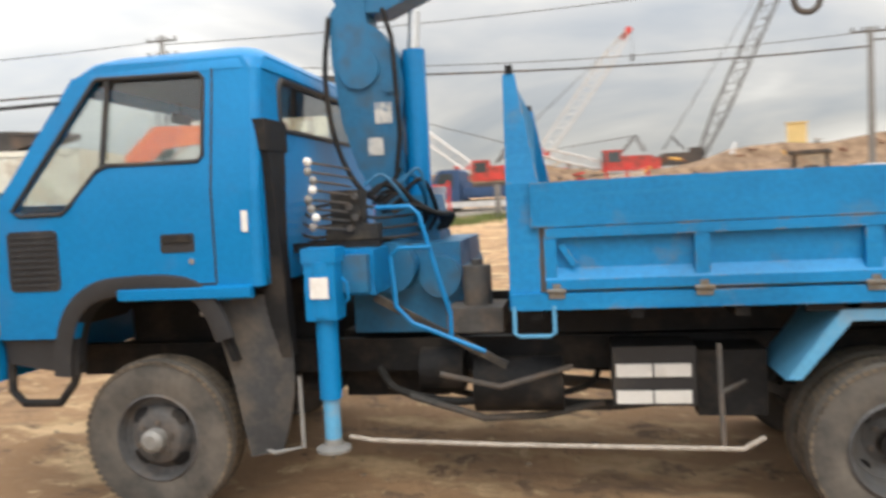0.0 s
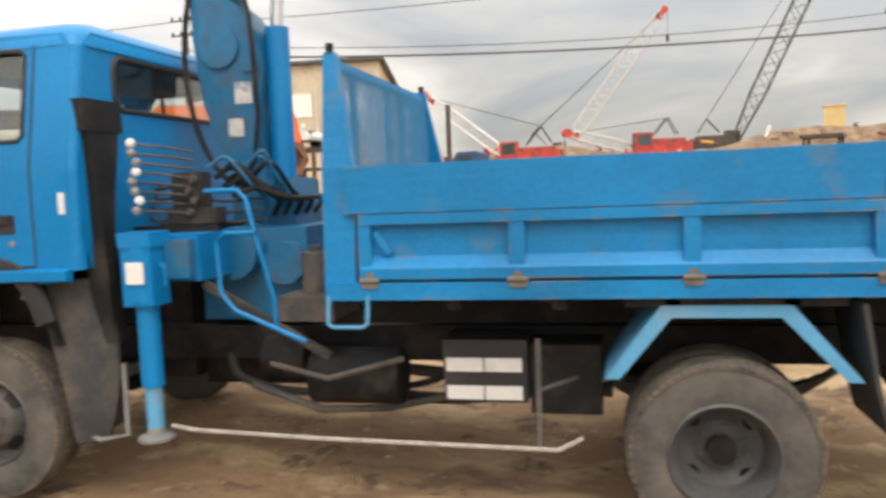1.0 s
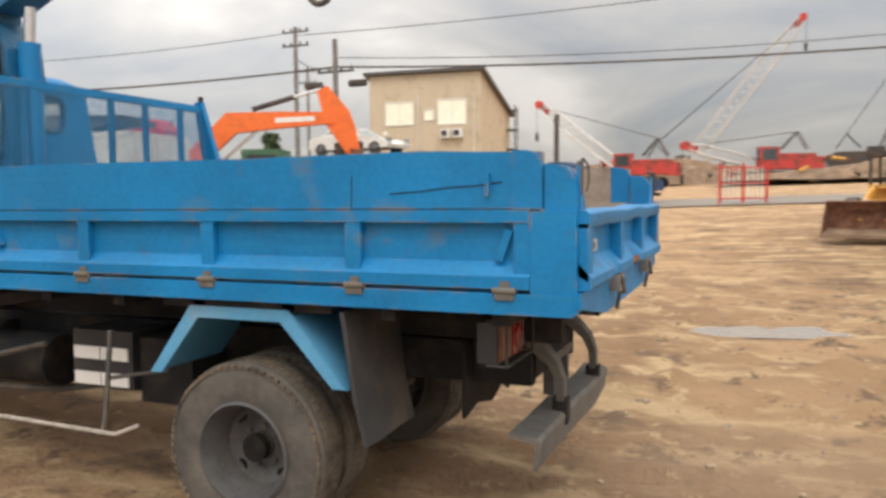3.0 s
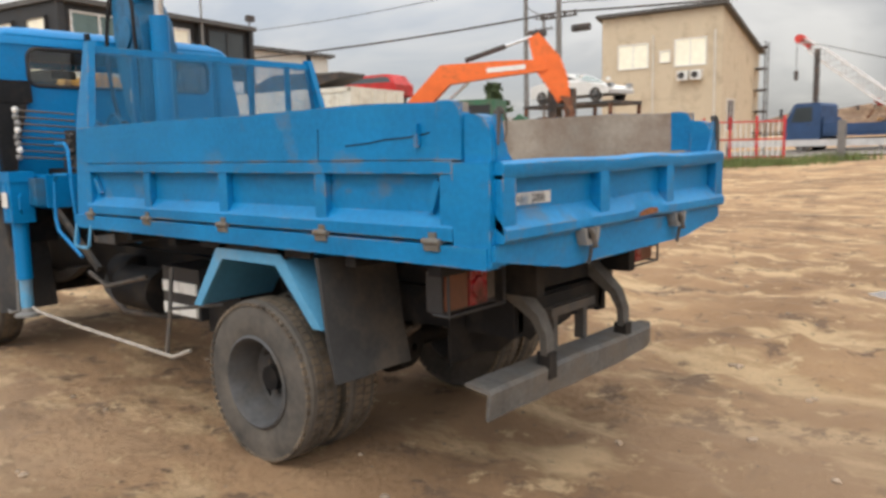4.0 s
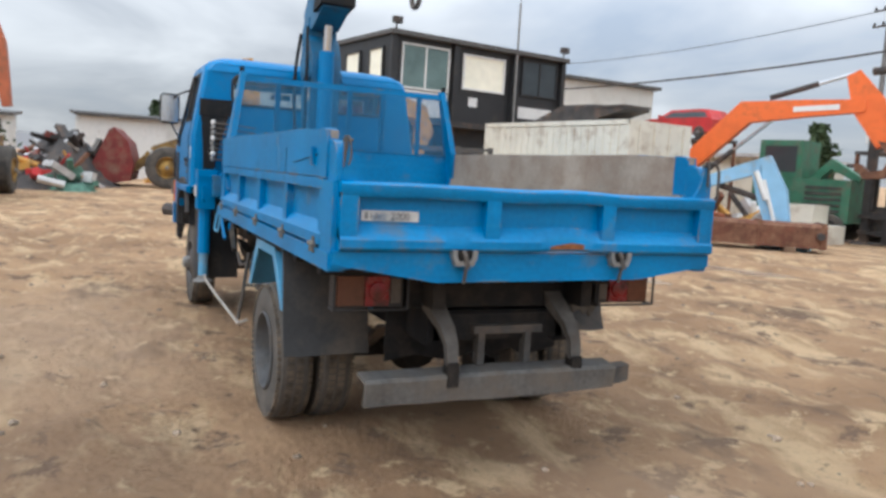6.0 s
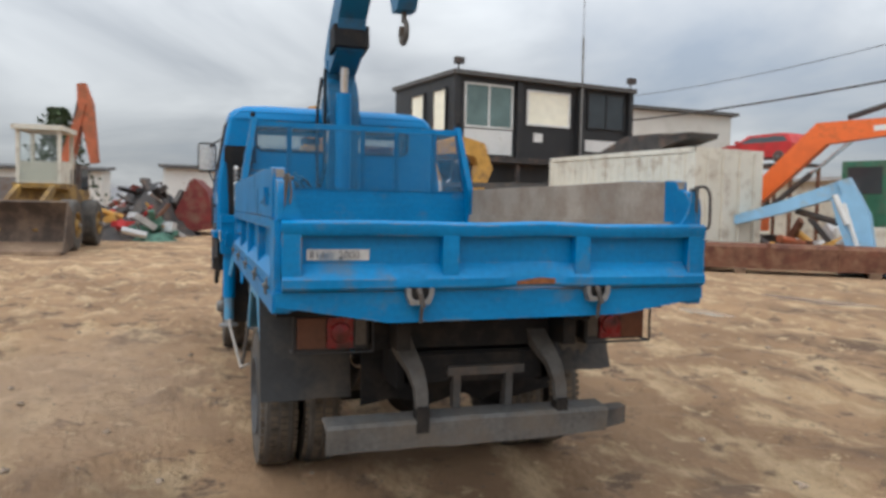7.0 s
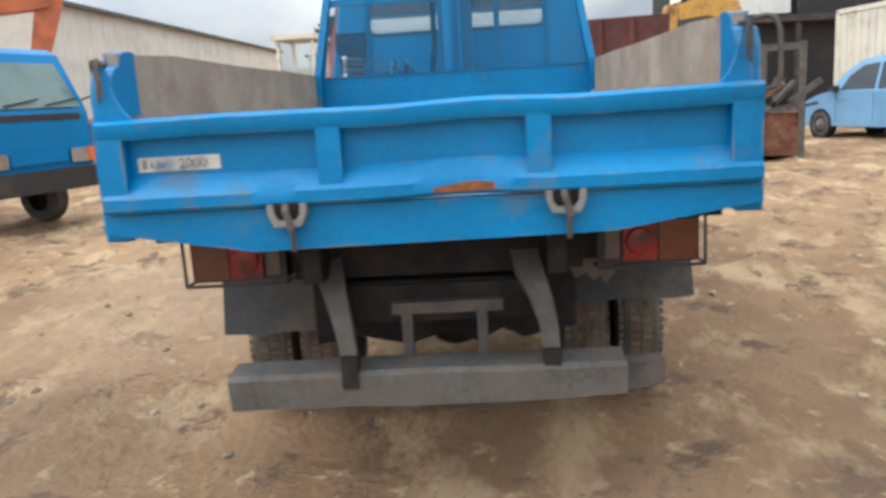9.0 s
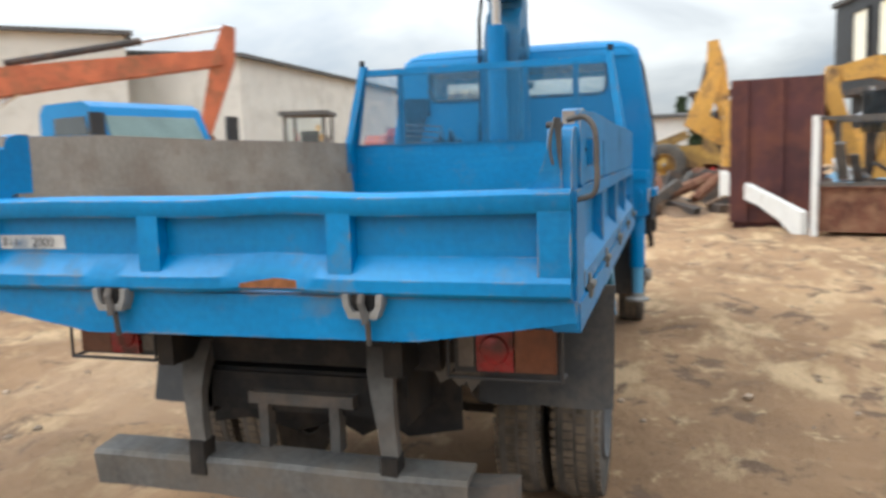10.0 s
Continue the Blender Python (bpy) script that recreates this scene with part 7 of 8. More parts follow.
def hatchback(label, m, paint, length=3.75, h=1.66, w=1.62):
    """A tall rounded hatchback that looks along +x."""
    p = thing("car", label, "car", m)
    L, hw = length / 2, w / 2
    low = [(-L, 0.40), (-L - 0.03, 0.62), (-L, 0.98), (L - 1.0, 1.02), (L - 0.55, 0.94), (L - 0.16, 0.78), (L - 0.02, 0.60), (L, 0.42), (L - 0.08, 0.26), (-L + 0.08, 0.26)]
    bm = bmesh.new()
    prism(bm, low, "y", -hw, hw)
    body = part("body", bm, paint, p, bevel=0.09)
    lean = lambda z: hw - 0.03 - max(0.0, z - 0.95) * 0.24
    top = [(-L + 0.02, 0.95), (-L + 0.10, h - 0.22), (-L + 0.28, h - 0.05), (-L + 0.75, h), (-0.1, h - 0.01), (0.30, h - 0.09), (0.72, h - 0.34), (L - 0.92, 0.98)]
    bm = bmesh.new()
    a, b = [[bm.verts.new((x, s * lean(z), z)) for x, z in top] for s in (-1, 1)]
    bm.faces.new(a)
    bm.faces.new(b[::-1])
    for i in range(len(top)):
        j = (i + 1) % len(top)
        bm.faces.new((a[i], b[i], b[j], a[j]))
    cabin = part("cabin", bm, paint, p, bevel=0.06)
    for s in (-1, 1):
        side = lambda u, v, d, s=s: (u, s * (lean(v) + 0.006 - d), v)
        for loop in ([(-L + 0.30, 1.04), (-L + 0.34, h - 0.24), (-L + 0.50, h - 0.17), (-0.32, h - 0.14), (-0.32, 1.04)], [(-0.24, 1.04), (-0.24, h - 0.14), (0.18, h - 0.18), (0.52, h - 0.38), (0.72, 1.04)]):
            bm = bmesh.new()
            sheet(bm, loop, [], side, 0.012)
            part("side_window", bm, PANE, cabin, "dark side window", smooth=0)
        bm = bmesh.new()
        prism(bm, rounded(0.70, 0.86, 1.02, 1.14, 0.03), "y", min(s * hw, s * (hw + 0.15)), max(s * hw, s * (hw + 0.15)))
        part("door_mirror", bm, BLACK_TRIM, body, bevel=0.02)
        for u in (-0.28, 0.78):
            bm = bmesh.new()
            beam(bm, (u, s * (hw + 0.001), 0.36), (u, s * (hw + 0.001), 0.96), 0.008, 0.004)
            part("door_seam", bm, BLACK_TRIM, body, smooth=0)
        for u in (-0.50, 0.56):
            part("door_handle", boxed((u - 0.08, u + 0.08, s * hw - 0.014, s * hw + 0.014, 0.83, 0.86)), paint, body, bevel=0.006)
        for x in (-L + 0.62, L - 0.70):
            bm = bmesh.new()
            cyl(bm, (x, s * (hw - 0.16), 0.30), (x, s * (hw + 0.004), 0.30), 0.345, n=24)
            part("wheel_arch", bm, BLACK, body, "dark wheel arch")
            q = new("wheel")
            q.parent = p
            wheel(q, (x, s * (hw - 0.06), 0.29), s, 0.29, 0.17, rim=STEEL, n=24, simple=True, rim_r=0.19)
        part("head_lamp", boxed((L - 0.30, L - 0.04, min(s * hw * 0.52, s * hw * 0.94), max(s * hw * 0.52, s * hw * 0.94), 0.66, 0.80)), CHROME, body, "clear headlight", bevel=0.04)
        bm = bmesh.new()
        prism(bm, [(-L - 0.012, 0.80), (-L + 0.12, 0.80), (-L + 0.20, h - 0.28), (-L + 0.07, h - 0.24)], "y", min(s * (hw - 0.20), s * (hw - 0.012)), max(s * (hw - 0.20), s * (hw - 0.012)))
        part("tail_lamp", bm, CAR_RED, body, "tall red rear lamp")
    bm = bmesh.new()
    sheet(bm, [(-hw + 0.24, 1.06), (hw - 0.24, 1.06), (hw - 0.32, h - 0.24), (-hw + 0.32, h - 0.24)], [], lambda u, v, d: (-L + 0.012 + (v - 0.95) * 0.165 - d, u, v), 0.012)
    part("rear_window", bm, PANE, cabin, "dark rear window", smooth=0)
    (x0, z0), (x1, z1) = (L - 0.92, 0.98), (0.72, h - 0.34)
    bm = bmesh.new()
    sheet(bm, [(-hw + 0.16, 0.10), (hw - 0.16, 0.10), (hw - 0.24, 0.98), (-hw + 0.24, 0.98)], [], lambda u, v, d: (x0 + (x1 - x0) * v + 0.014 - d, u, z0 + (z1 - z0) * v + 0.014), 0.012)
    part("windscreen", bm, SCREEN_PANE, cabin, smooth=0)
    part("rear_bumper", boxed((-L - 0.08, -L + 0.1, -hw + 0.02, hw - 0.02, 0.36, 0.58)), paint, body, bevel=0.04)
    part("front_bumper", boxed((L - 0.12, L + 0.05, -hw + 0.04, hw - 0.04, 0.30, 0.52)), paint, body, bevel=0.05)
    part("number_plate", boxed((-L - 0.05, -L - 0.035, -0.16, 0.16, 0.66, 0.80)), WHITE, body, smooth=0)
    return p


def clad(name, label, category, m, x, y, z0, z1, material, rib=0.6, roof=None, slope=0.0, kind=""):
    """A sheet-clad building: walls with upright ribs, and a roof that overhangs."""
    p = thing(name, label, category, m, kind=kind)
    bm = bmesh.new()
    prism(bm, [(0, z0), (y, z0), (y, z1 - slope), (0, z1)], "x", 0, x)
    wall = part("wall", bm, material, p, smooth=0)
    bm = bmesh.new()
    k = int(x / rib)
    for i in range(k + 1):
        bx(bm, i * x / k - 0.03, i * x / k + 0.03, -0.016, 0.0, z0, z1 - 0.02)
    for i in range(int(y / rib) + 1):
        u = i * rib
        bx(bm, -0.016, 0.0, u - 0.03, u + 0.03, z0, z1 - slope * u / y - 0.02)
        bx(bm, x, x + 0.016, u - 0.03, u + 0.03, z0, z1 - slope * u / y - 0.02)
    tagged(part("cladding_rib", bm, material, wall, smooth=0), kind="stuff")
    bm = bmesh.new()
    prism(bm, [(-0.35, z1 + slope * 0.35 / y), (y + 0.35, z1 - slope * (1 + 0.35 / y)), (y + 0.35, z1 + 0.18 - slope * (1 + 0.35 / y)), (-0.35, z1 + 0.18 + slope * 0.35 / y)], "x", -0.35, x + 0.35)
    part("roof", bm, roof or ROOF_DARK, p, smooth=0)
    return p, wall


def window(parent, place, u0, u1, v0, v1, glass_mat, frame_mat, bars_n=1):
    bm = bmesh.new()
    sheet(bm, [(u0, v0), (u1, v0), (u1, v1), (u0, v1)], [], lambda u, v, d: place(u, v, 0.03 - d), 0.02)
    w = part("window", bm, glass_mat, parent, smooth=0)
    t = 0.06
    bm = bmesh.new()
    sheet(bm, [(u0 - t, v0 - t), (u1 + t, v0 - t), (u1 + t, v1 + t), (u0 - t, v1 + t)], [[(u0, v0), (u1, v0), (u1, v1), (u0, v1)]], lambda u, v, d: place(u, v, 0.07 - d), 0.06)
    part("window_frame", bm, frame_mat, w, smooth=0)
    for k in range(bars_n):
        u = u0 + (k + 1) * (u1 - u0) / (bars_n + 1)
        bm = bmesh.new()
        sheet(bm, [(u - 0.03, v0), (u + 0.03, v0), (u + 0.03, v1), (u - 0.03, v1)], [], lambda a, b, d: place(a, b, 0.06 - d), 0.03)
        part("glazing_bar", bm, frame_mat, w, smooth=0)
    return w


# beige two-storey office across the yard
bm0 = on_ground(-20.4, 46.0, 6.0)
office, wall = clad("office_building", "beige two-storey site office with a sloping roof", "building", bm0, 7.4, 9.0, 0.0, 8.5, BEIGE, 0.9, slope=1.9)
front = lambda u, v, d: (u, -d, v)
for u0, u1, v0, v1 in ((1.1, 2.95, 5.35, 6.75), (4.65, 6.45, 5.3, 6.8), (3.75, 4.3, 5.6, 6.2)):
    window(wall, front, u0, u1, v0, v1, BRIGHT_PANE, WHITE, 1 if u1 - u0 > 1 else 0)
side = lambda u, v, d: (7.4 + d, u, v)
window(wall, side, 1.2, 2.6, 1.4, 3.2, PANE, WHITE)
for x in (4.9, 5.7):
    bm = boxed((x, x + 0.6, -0.45, -0.02, 4.4, 4.95))
    unit = part("air_conditioner", bm, WHITE, office, "white outdoor air conditioner", bevel=0.03)
    bm = bmesh.new()
    cyl(bm, (x + 0.25, -0.47, 4.68), (x + 0.25, -0.45, 4.68), 0.2, n=16)
    part("fan_grille", bm, DARK_STEEL, unit)
bm = bmesh.new()
for x in (3.3, 7.0):
    cyl(bm, (x, -0.08, 0.0), (x, -0.08, 7.2), 0.05, n=8)
part("drainpipe", bm, GREYWALL, office)
for k in range(5):
    bm = boxed((7.45, 8.1, 7.5 + 0.1 * k, 8.6, 1.2 + 1.4 * k, 1.32 + 1.4 * k))
    part("stair_landing", bm, DARK_STEEL, office)
bm = bmesh.new()
for y in (7.6, 8.5):
    cyl(bm, (8.1, y, 0), (8.1, y, 7.2), 0.05, n=6)
part("stair_post", bm, DARK_STEEL, office)

# long pale warehouses round the yard
clad("warehouse", "long pale warehouse with a dark eave", "warehouse", on_ground(-64, -13.5, 0), 37.0, 0.1 + 18, 0.0, 6.3, GREYWALL, 1.2, slope=-1.5)[0].matrix_basis = pose(-27.0, -13.2, 0, 0, 0, 180)
clad("warehouse", "tall pale grey shed with a flat dark eave", "warehouse", pose(-12.5, -30.8, 0, 0, 0, 131), 18.0, 10.0, 0.0, 7.2, GREYWALL, 1.2, slope=-0.6)
clad("warehouse", "pale warehouse behind the cabins", "warehouse", pose(-31.2, 17.2, 0, 0, 0, 94.5), 16.4, 14.0, 0.0, 7.1, GREYWALL, 1.0, slope=0.8)
for k, (x, y, w) in enumerate(((-50, -2, 7), (-47, 6.0, 4.5), (-52, 11.5, 6))):
    clad("store_shed", "low white store shed at the yard's edge", "shed", pose(x, y, 0, 0, 0, -90 + 4 * k), w, 5.0, 0.0, 3.5 + 0.2 * k, WHITE, 0.8, slope=0.3)


def cabin_office():
    """Black cabins stacked in two storeys."""
    p = thing("cabin_office", "black two-storey site cabin with white-framed windows", "building", pose(-19.2, 11.8, 0, 0, 0, 100) @ Matrix.Diagonal((1.13, 1, 1.09, 1)))
    W, D, H = 7.0, 5.0, 5.5
    # local: x along the front, y away from the yard
    part("lower_cabin", boxed((0.5, W, 0.6, D, 0.0, 2.85)), BLACK_PAINT, p)
    up = part("upper_cabin", boxed((0.0, W, 0.25, D, 2.95, H)), BLACK_PAINT, p)
    part("floor_edge", boxed((-0.05, W + 0.05, 0.0, D, 2.80, 2.98)), DARK_STEEL, p, smooth=0)
    part("roof", boxed((-0.1, W + 0.1, -0.05, D + 0.1, H, H + 0.14)), ROOF_DARK, p, smooth=0)
    for x in (0.06, 2.35, 4.75, W - 0.06):
        part("frame_post", boxed((x - 0.09, x + 0.09, 0.06, 0.25, 2.95, H)), BLACK_PAINT, p, smooth=0)
        part("frame_post", boxed((x - 0.07, x + 0.07, 0.1, 0.22, 0.0, 2.85)), DARK_STEEL, p, smooth=0)
    f = lambda u, v, d: (u, 0.25 - d, v)
    window(up, f, 0.45, 2.1, 3.95, 5.25, SCREEN_PANE, WHITE, 1)
    part("white_panel", boxed((0.4, 2.15, 0.20, 0.24, 3.05, 3.85)), WHITE, up, "white panel below a window", smooth=0)
    window(up, f, 2.75, 4.35, 4.15, 5.2, BRIGHT_PANE, WHITE, 0)
    window(up, f, 5.2, 6.7, 4.2, 5.35, PANE, BLACK_PAINT, 1)
    bars(up, "notice", WHITE, lambda u, v, d: (u, 0.235 - d, v), [(3.0, 3.35, 3.55, 3.85), (5.1, 6.6, 3.35, 3.75)])
    s = lambda u, v, d: (-d, u, v)
    window(up, s, 0.7, 1.6, 3.7, 5.1, BRIGHT_PANE, BLACK_PAINT, 0)
    window(up, s, 2.4, 3.4, 3.7, 5.1, BRIGHT_PANE, BLACK_PAINT, 0)
    for x in (0.1, W - 0.1):
        bm = bmesh.new()
        cyl(bm, (x, 0.1, H + 0.1), (x, 0.1, H + 0.35), 0.03, n=6)
        bx(bm, x - 0.14, x + 0.14, -0.05, 0.15, H + 0.32, H + 0.52)
        part("flood_lamp", bm, DARK_STEEL, p, "small floodlight on the roof edge")
    bm = bmesh.new()
    cyl(bm, (4.75, 0.0, 2.6), (4.75, 0.0, 7.2), 0.04, n=6)
    cyl(bm, (4.75, 0.0, 7.2), (4.75, 0.0, 9.2), 0.015, n=6)
    part("aerial_mast", bm, STEEL, p, "thin aerial mast")
    for k in range(6):
        bm = boxed((4.9 + 0.32 * k, 5.15 + 0.32 * k, -0.9 + 0.1 * k, 0.0, 0.35 + 0.45 * k, 0.42 + 0.45 * k))
        part("stair_tread", bm, DARK_STEEL, p, smooth=0)


cabin_office()


def container(label, m, L, h, paint, group=""):
    p = thing("shipping_container", label, "container", m, group)
    body = part("box", boxed((0, L, 0, 2.4, 0.12, h)), paint, p, smooth=0)
    bm = bmesh.new()
    k = int(L / 0.28)
    for i in range(k):
        bx(bm, i * L / k + 0.05, i * L / k + 0.19, -0.03, 0.0, 0.3, h - 0.15)
    tagged(part("corrugation", bm, paint, body, smooth=0), kind="stuff")
    for x in (0.0, L - 0.12):
        part("corner_post", boxed((x, x + 0.12, -0.04, 0.0, 0.0, h)), paint, body, smooth=0)
    part("top_rail", boxed((0, L, -0.04, 0.0, h - 0.12, h)), paint, body, smooth=0)
    for y in (0.35, 0.9, 1.5, 2.05):
        bm = bmesh.new()
        cyl(bm, (L + 0.04, y, 0.2), (L + 0.04, y, h - 0.1), 0.025, n=6)
        part("lock_rod", bm, paint, body)
    return p


container("cream shipping container with rust streaks", pose(-16.6, 14.15, 0, 0, 0, 9.5), 6.2, 3.05, CREAM)
# flared steel tray on top of a container
bm = bmesh.new()
prism(bm, [(0.9, 0.0), (3.0, 0.0), (4.3, 0.30), (4.3, 0.38), (3.2, 0.46), (1.9, 0.48), (0.75, 0.08)], "y", 0, 1.0)
tray = thing("steel_tray", "dark flared steel tray on a container roof", "tray", pose(-15.25, 14.6, 3.05, 0, 0, 9.5))
part("tray_body", bm, DARK_STEEL, tray, bevel=0.02)
part("tray_lip", boxed((3.2, 4.32, -0.03, 1.03, 0.37, 0.42)), STEEL_DARK, tray, "paler steel lip", bevel=0.01)
# low shed behind
clad("cream_shed", "low cream sheet-clad shed behind a rack", "shed", pose(-27.5, 31.5, 0, 0, 0, 5), 7.5, 3.5, 0.0, 3.0, CREAM, 0.6, roof=TIN, slope=0.2)

# poles and wires
def pole(label, x, y, top, arms):
    p = thing("utility_pole", label, "utility pole", on_ground(x, y), "poles along the road")
    base = height(x, y)
    bm = bmesh.new()
    cyl(bm, (0, 0, 0), (0, 0, top - base), 0.17, 0.11, n=12)
    part("pole_shaft", bm, POLE, p)
    for z in arms:
        bm = bmesh.new()
        beam(bm, (-0.9, 0, z - base), (0.9, 0, z - base), 0.09, 0.09)
        a = part("cross_arm", bm, STEEL_DARK, p)
        for u in (-0.8, -0.3, 0.3, 0.8):
            bm = bmesh.new()
            lathe(bm, [(0.0, 0.03), (0.05, 0.07), (0.14, 0.06), (0.2, 0.02)], (u, 0, z - base + 0.04), 8, "z", caps=True)
            part("insulator", bm, DARK_STEEL, a)
    return p


pole("tall grey utility pole with crossarms", -22.0, 39.8, 11.4, (11.1, 10.3))
tp = pole("grey utility pole with dark transformer cans", -13.9, 30.5, 8.3, (6.9,))
for u in (-1.1, 1.1):
    bm = bmesh.new()
    cyl(bm, (u - 0.4, 0, 6.1), (u + 0.4, 0, 6.1), 0.16, n=12)
    part("cable_closure", bm, DARK_STEEL, tp)
pole("slim grey utility pole beyond the lorries", 14.3, 40.3, 8.8, (8.6,))
pole("far utility pole near the cabins", -34.0, 60.0, 13.0, (12.6, 11.6))


def wire(a, b, sag, r=0.03):
    a, b = Vector(a), Vector(b)
    bm = bmesh.new()
    pipe(bm, [a.lerp(b, t) - Vector((0, 0, 4 * sag * t * (1 - t))) for t in np.linspace(0, 1, 15)], r, 5)
    solid("overhead_cable", bm, DARK_STEEL, "sagging black overhead cable", "cable", group="overhead cables")


wire((-13.9, 30.5, 7.1), (14.3, 40.3, 7.9), 0.35, 0.045)
wire((-13.9, 30.5, 7.5), (14.3, 40.3, 8.6), 0.5, 0.02)
wire((-22.0, 39.8, 10.9), (14.3, 46.0, 13.0), 0.4, 0.025)
wire((-13.9, 30.5, 7.1), (-46.0, 22.0, 7.0), 0.7, 0.045)
wire((-13.9, 30.5, 7.1), (-22.0, 39.8, 9.6), 0.3, 0.03)
wire((14.3, 40.3, 8.2), (60.0, 52.0, 11.0), 0.5, 0.04)
wire((-22.0, 39.8, 11.1), (-60.0, 40.0, 12.0), 0.6, 0.025)

# machines
excavator("bright orange crawler excavator with a raised arm", pose(-13.43, 18.5, 0, 0, 0, 31), ORANGE, (2.85, 4.05), (6.25, 4.25), (6.85, 3.1), scale=0.9, slim=1.0, mark=True)
excavator("weathered orange excavator with its arm stretched out", pose(-7.6, -12.0, 0, 0, 0, 118), ORANGE_OLD, (2.6, 3.3), (8.5, 3.95), (8.0, 2.1))
excavator("old grey excavator with an upright folded orange arm", pose(-25.6, -1.75, 0, 0, 0, 78), ORANGE_OLD, (0.75, 3.3), (1.25, 4.95), (1.6, 2.8), slim=0.55, bucket=False, shell=STEEL_GREY)
excavator("yellow crawler excavator with its arm folded upright", pose(-18.5, 8.0, 0, 0, 0, -90), YELLOW, (1.6, 2.3), (1.05, 3.75), (0.8, 2.2), bucket=False, slim=1.0)
loader("yellow wheel loader with a wide worn bucket", pose(-19.23, -0.95, 0, 0, 0, -5), YELLOW_OLD, BUCKET, tall=0.42, slim=0.84, wide=1.34, deep=1.06)
loader("faded yellow wheel loader with a dull red bucket", pose(-19.0, -6.05, 0, 0, 0, 14), YELLOW, MAROON, roof=ROOF_DARK)
loader("yellow wheel loader with maroon bucket and open dark cab frame", pose(-30.5, 7.1, 0, 0, 0, -97) @ Matrix.Scale(1.25, 4), YELLOW_OLD, MAROON, roof=DARK_STEEL, deep=1.5)
# the sheet colour on the booms is pale to imitate distance haze
crawler_crane("red crawler crane with a lowered lattice boom", on_ground(-7.5, 75.5, 176), CRANE_RED, (9.6, 0, 8.2), TIN, CRANE_RED, 1.0, 12)
crawler_crane("crawler crane with a tall lattice boom paled for haze and red tip", on_ground(-6.5, 95, 0), DARK_STEEL, (13.5, 0, 17.6), TIN, CRANE_RED, 1.5, 20)
crawler_crane("dark crawler crane with a steep grey lattice boom", on_ground(13.5, 95, 0), DARK_STEEL, (14.5, 0, 30.0), STEEL_DARK, CRANE_RED, 1.6, 24)
crawler_crane("red crawler crane half hidden by spoil", on_ground(4.5, 78, 200), CRANE_RED, (8.0, 0, 3.4), TIN, CRANE_RED, 0.9, 10)

p = thing("site_hut", "small pale yellow hut beyond the spoil bank", "hut", pose(19.6, 72.6, 4.6, 0, 0, -14))
part("wall", boxed((-0.8, 0.8, -0.8, 0.8, -2.6, 2.2)), CREAM_YELLOW, p, smooth=0)
part("roof", boxed((-0.9, 0.9, -0.9, 0.9, 2.2, 2.3)), CREAM_YELLOW, p, smooth=0)

# lorries and cars
cabover("bright blue cab-over lorry parked beside the loaders", pose(-4.45, -0.98, 0, 0, 0, 72), BLUE, 1.75, 2.34, 5.5, "flat", z0=0.72, slim=True)
cabover("old white lorry standing behind the loaders", pose(-29.0, -5.35, 0, 0, 0, 12), OFFWHITE, 1.7, 2.95, 5.5, "flat", z0=0.75)
cabover("large white lorry with a dark visor and roof rack", pose(6.4, 13.95, 0.0, 0, 0, 201), OFFWHITE, 2.35, 2.95, 8.0, "big", visor=True, lamp=RED_REFLECTOR)
car("silver estate car nose out beside the white lorry", on_ground(7.25, 19.2, -104), SILVER, 4.0, 1.62, 1.65)
loader("small old yellow wheel loader behind the silver car", on_ground(6.2, 21.8, -110) @ Matrix.Scale(0.62, 4), YELLOW, RUST_STEEL, roof=DARK_STEEL)
cabover("small violet-blue flatbed lorry facing the yard", on_ground(-7.4, 25.6, -86), PURPLE, 1.65, 2.1, 4.2, "flat", lamp=WHITE)
cabover("blue lorry under a navy tarpaulin across the road", on_ground(-7.4, 41.5, 175), NAVY, 2.2, 2.3, 6.0, "flat", load_mat=NAVY)
hatchback("light blue tall hatchback parked by a container", pose(-12.1, 13.45, 0, 0, 0, 197), CAR_BLUE, length=3.9, h=1.72)


def car_rack(x, y, turn, deck, label):
    p = thing("car_rack", label, "rack", on_ground(x, y, turn), "racks that carry cars")
    part("deck", boxed((-2.3, 2.3, -1.0, 1.0, deck - 0.13, deck)), DARK_STEEL, p)
    for u in (-2.2, 0, 2.2):
        for v in (-0.95, 0.95):
            part("post", boxed((u - 0.06, u + 0.06, v - 0.06, v + 0.06, 0, deck - 0.12)), RUST_STEEL, p, smooth=0)
    return p


car_rack(-12.4, 29.8, -8, 2.88, "rusty steel rack carrying a white car above head height")
car("white low sports car on a rack", on_ground(-12.4, 29.8, -8, 2.88), WHITE, 4.1, 1.22, 1.65, sporty=True)
car_rack(-23.2, 28.0, 12, 3.62, "tall rusty steel rack carrying a small red car")
car("small old red car on a tall rack", on_ground(-23.2, 28.0, 192, 3.62), RED, 4.2, 1.34, 1.6)


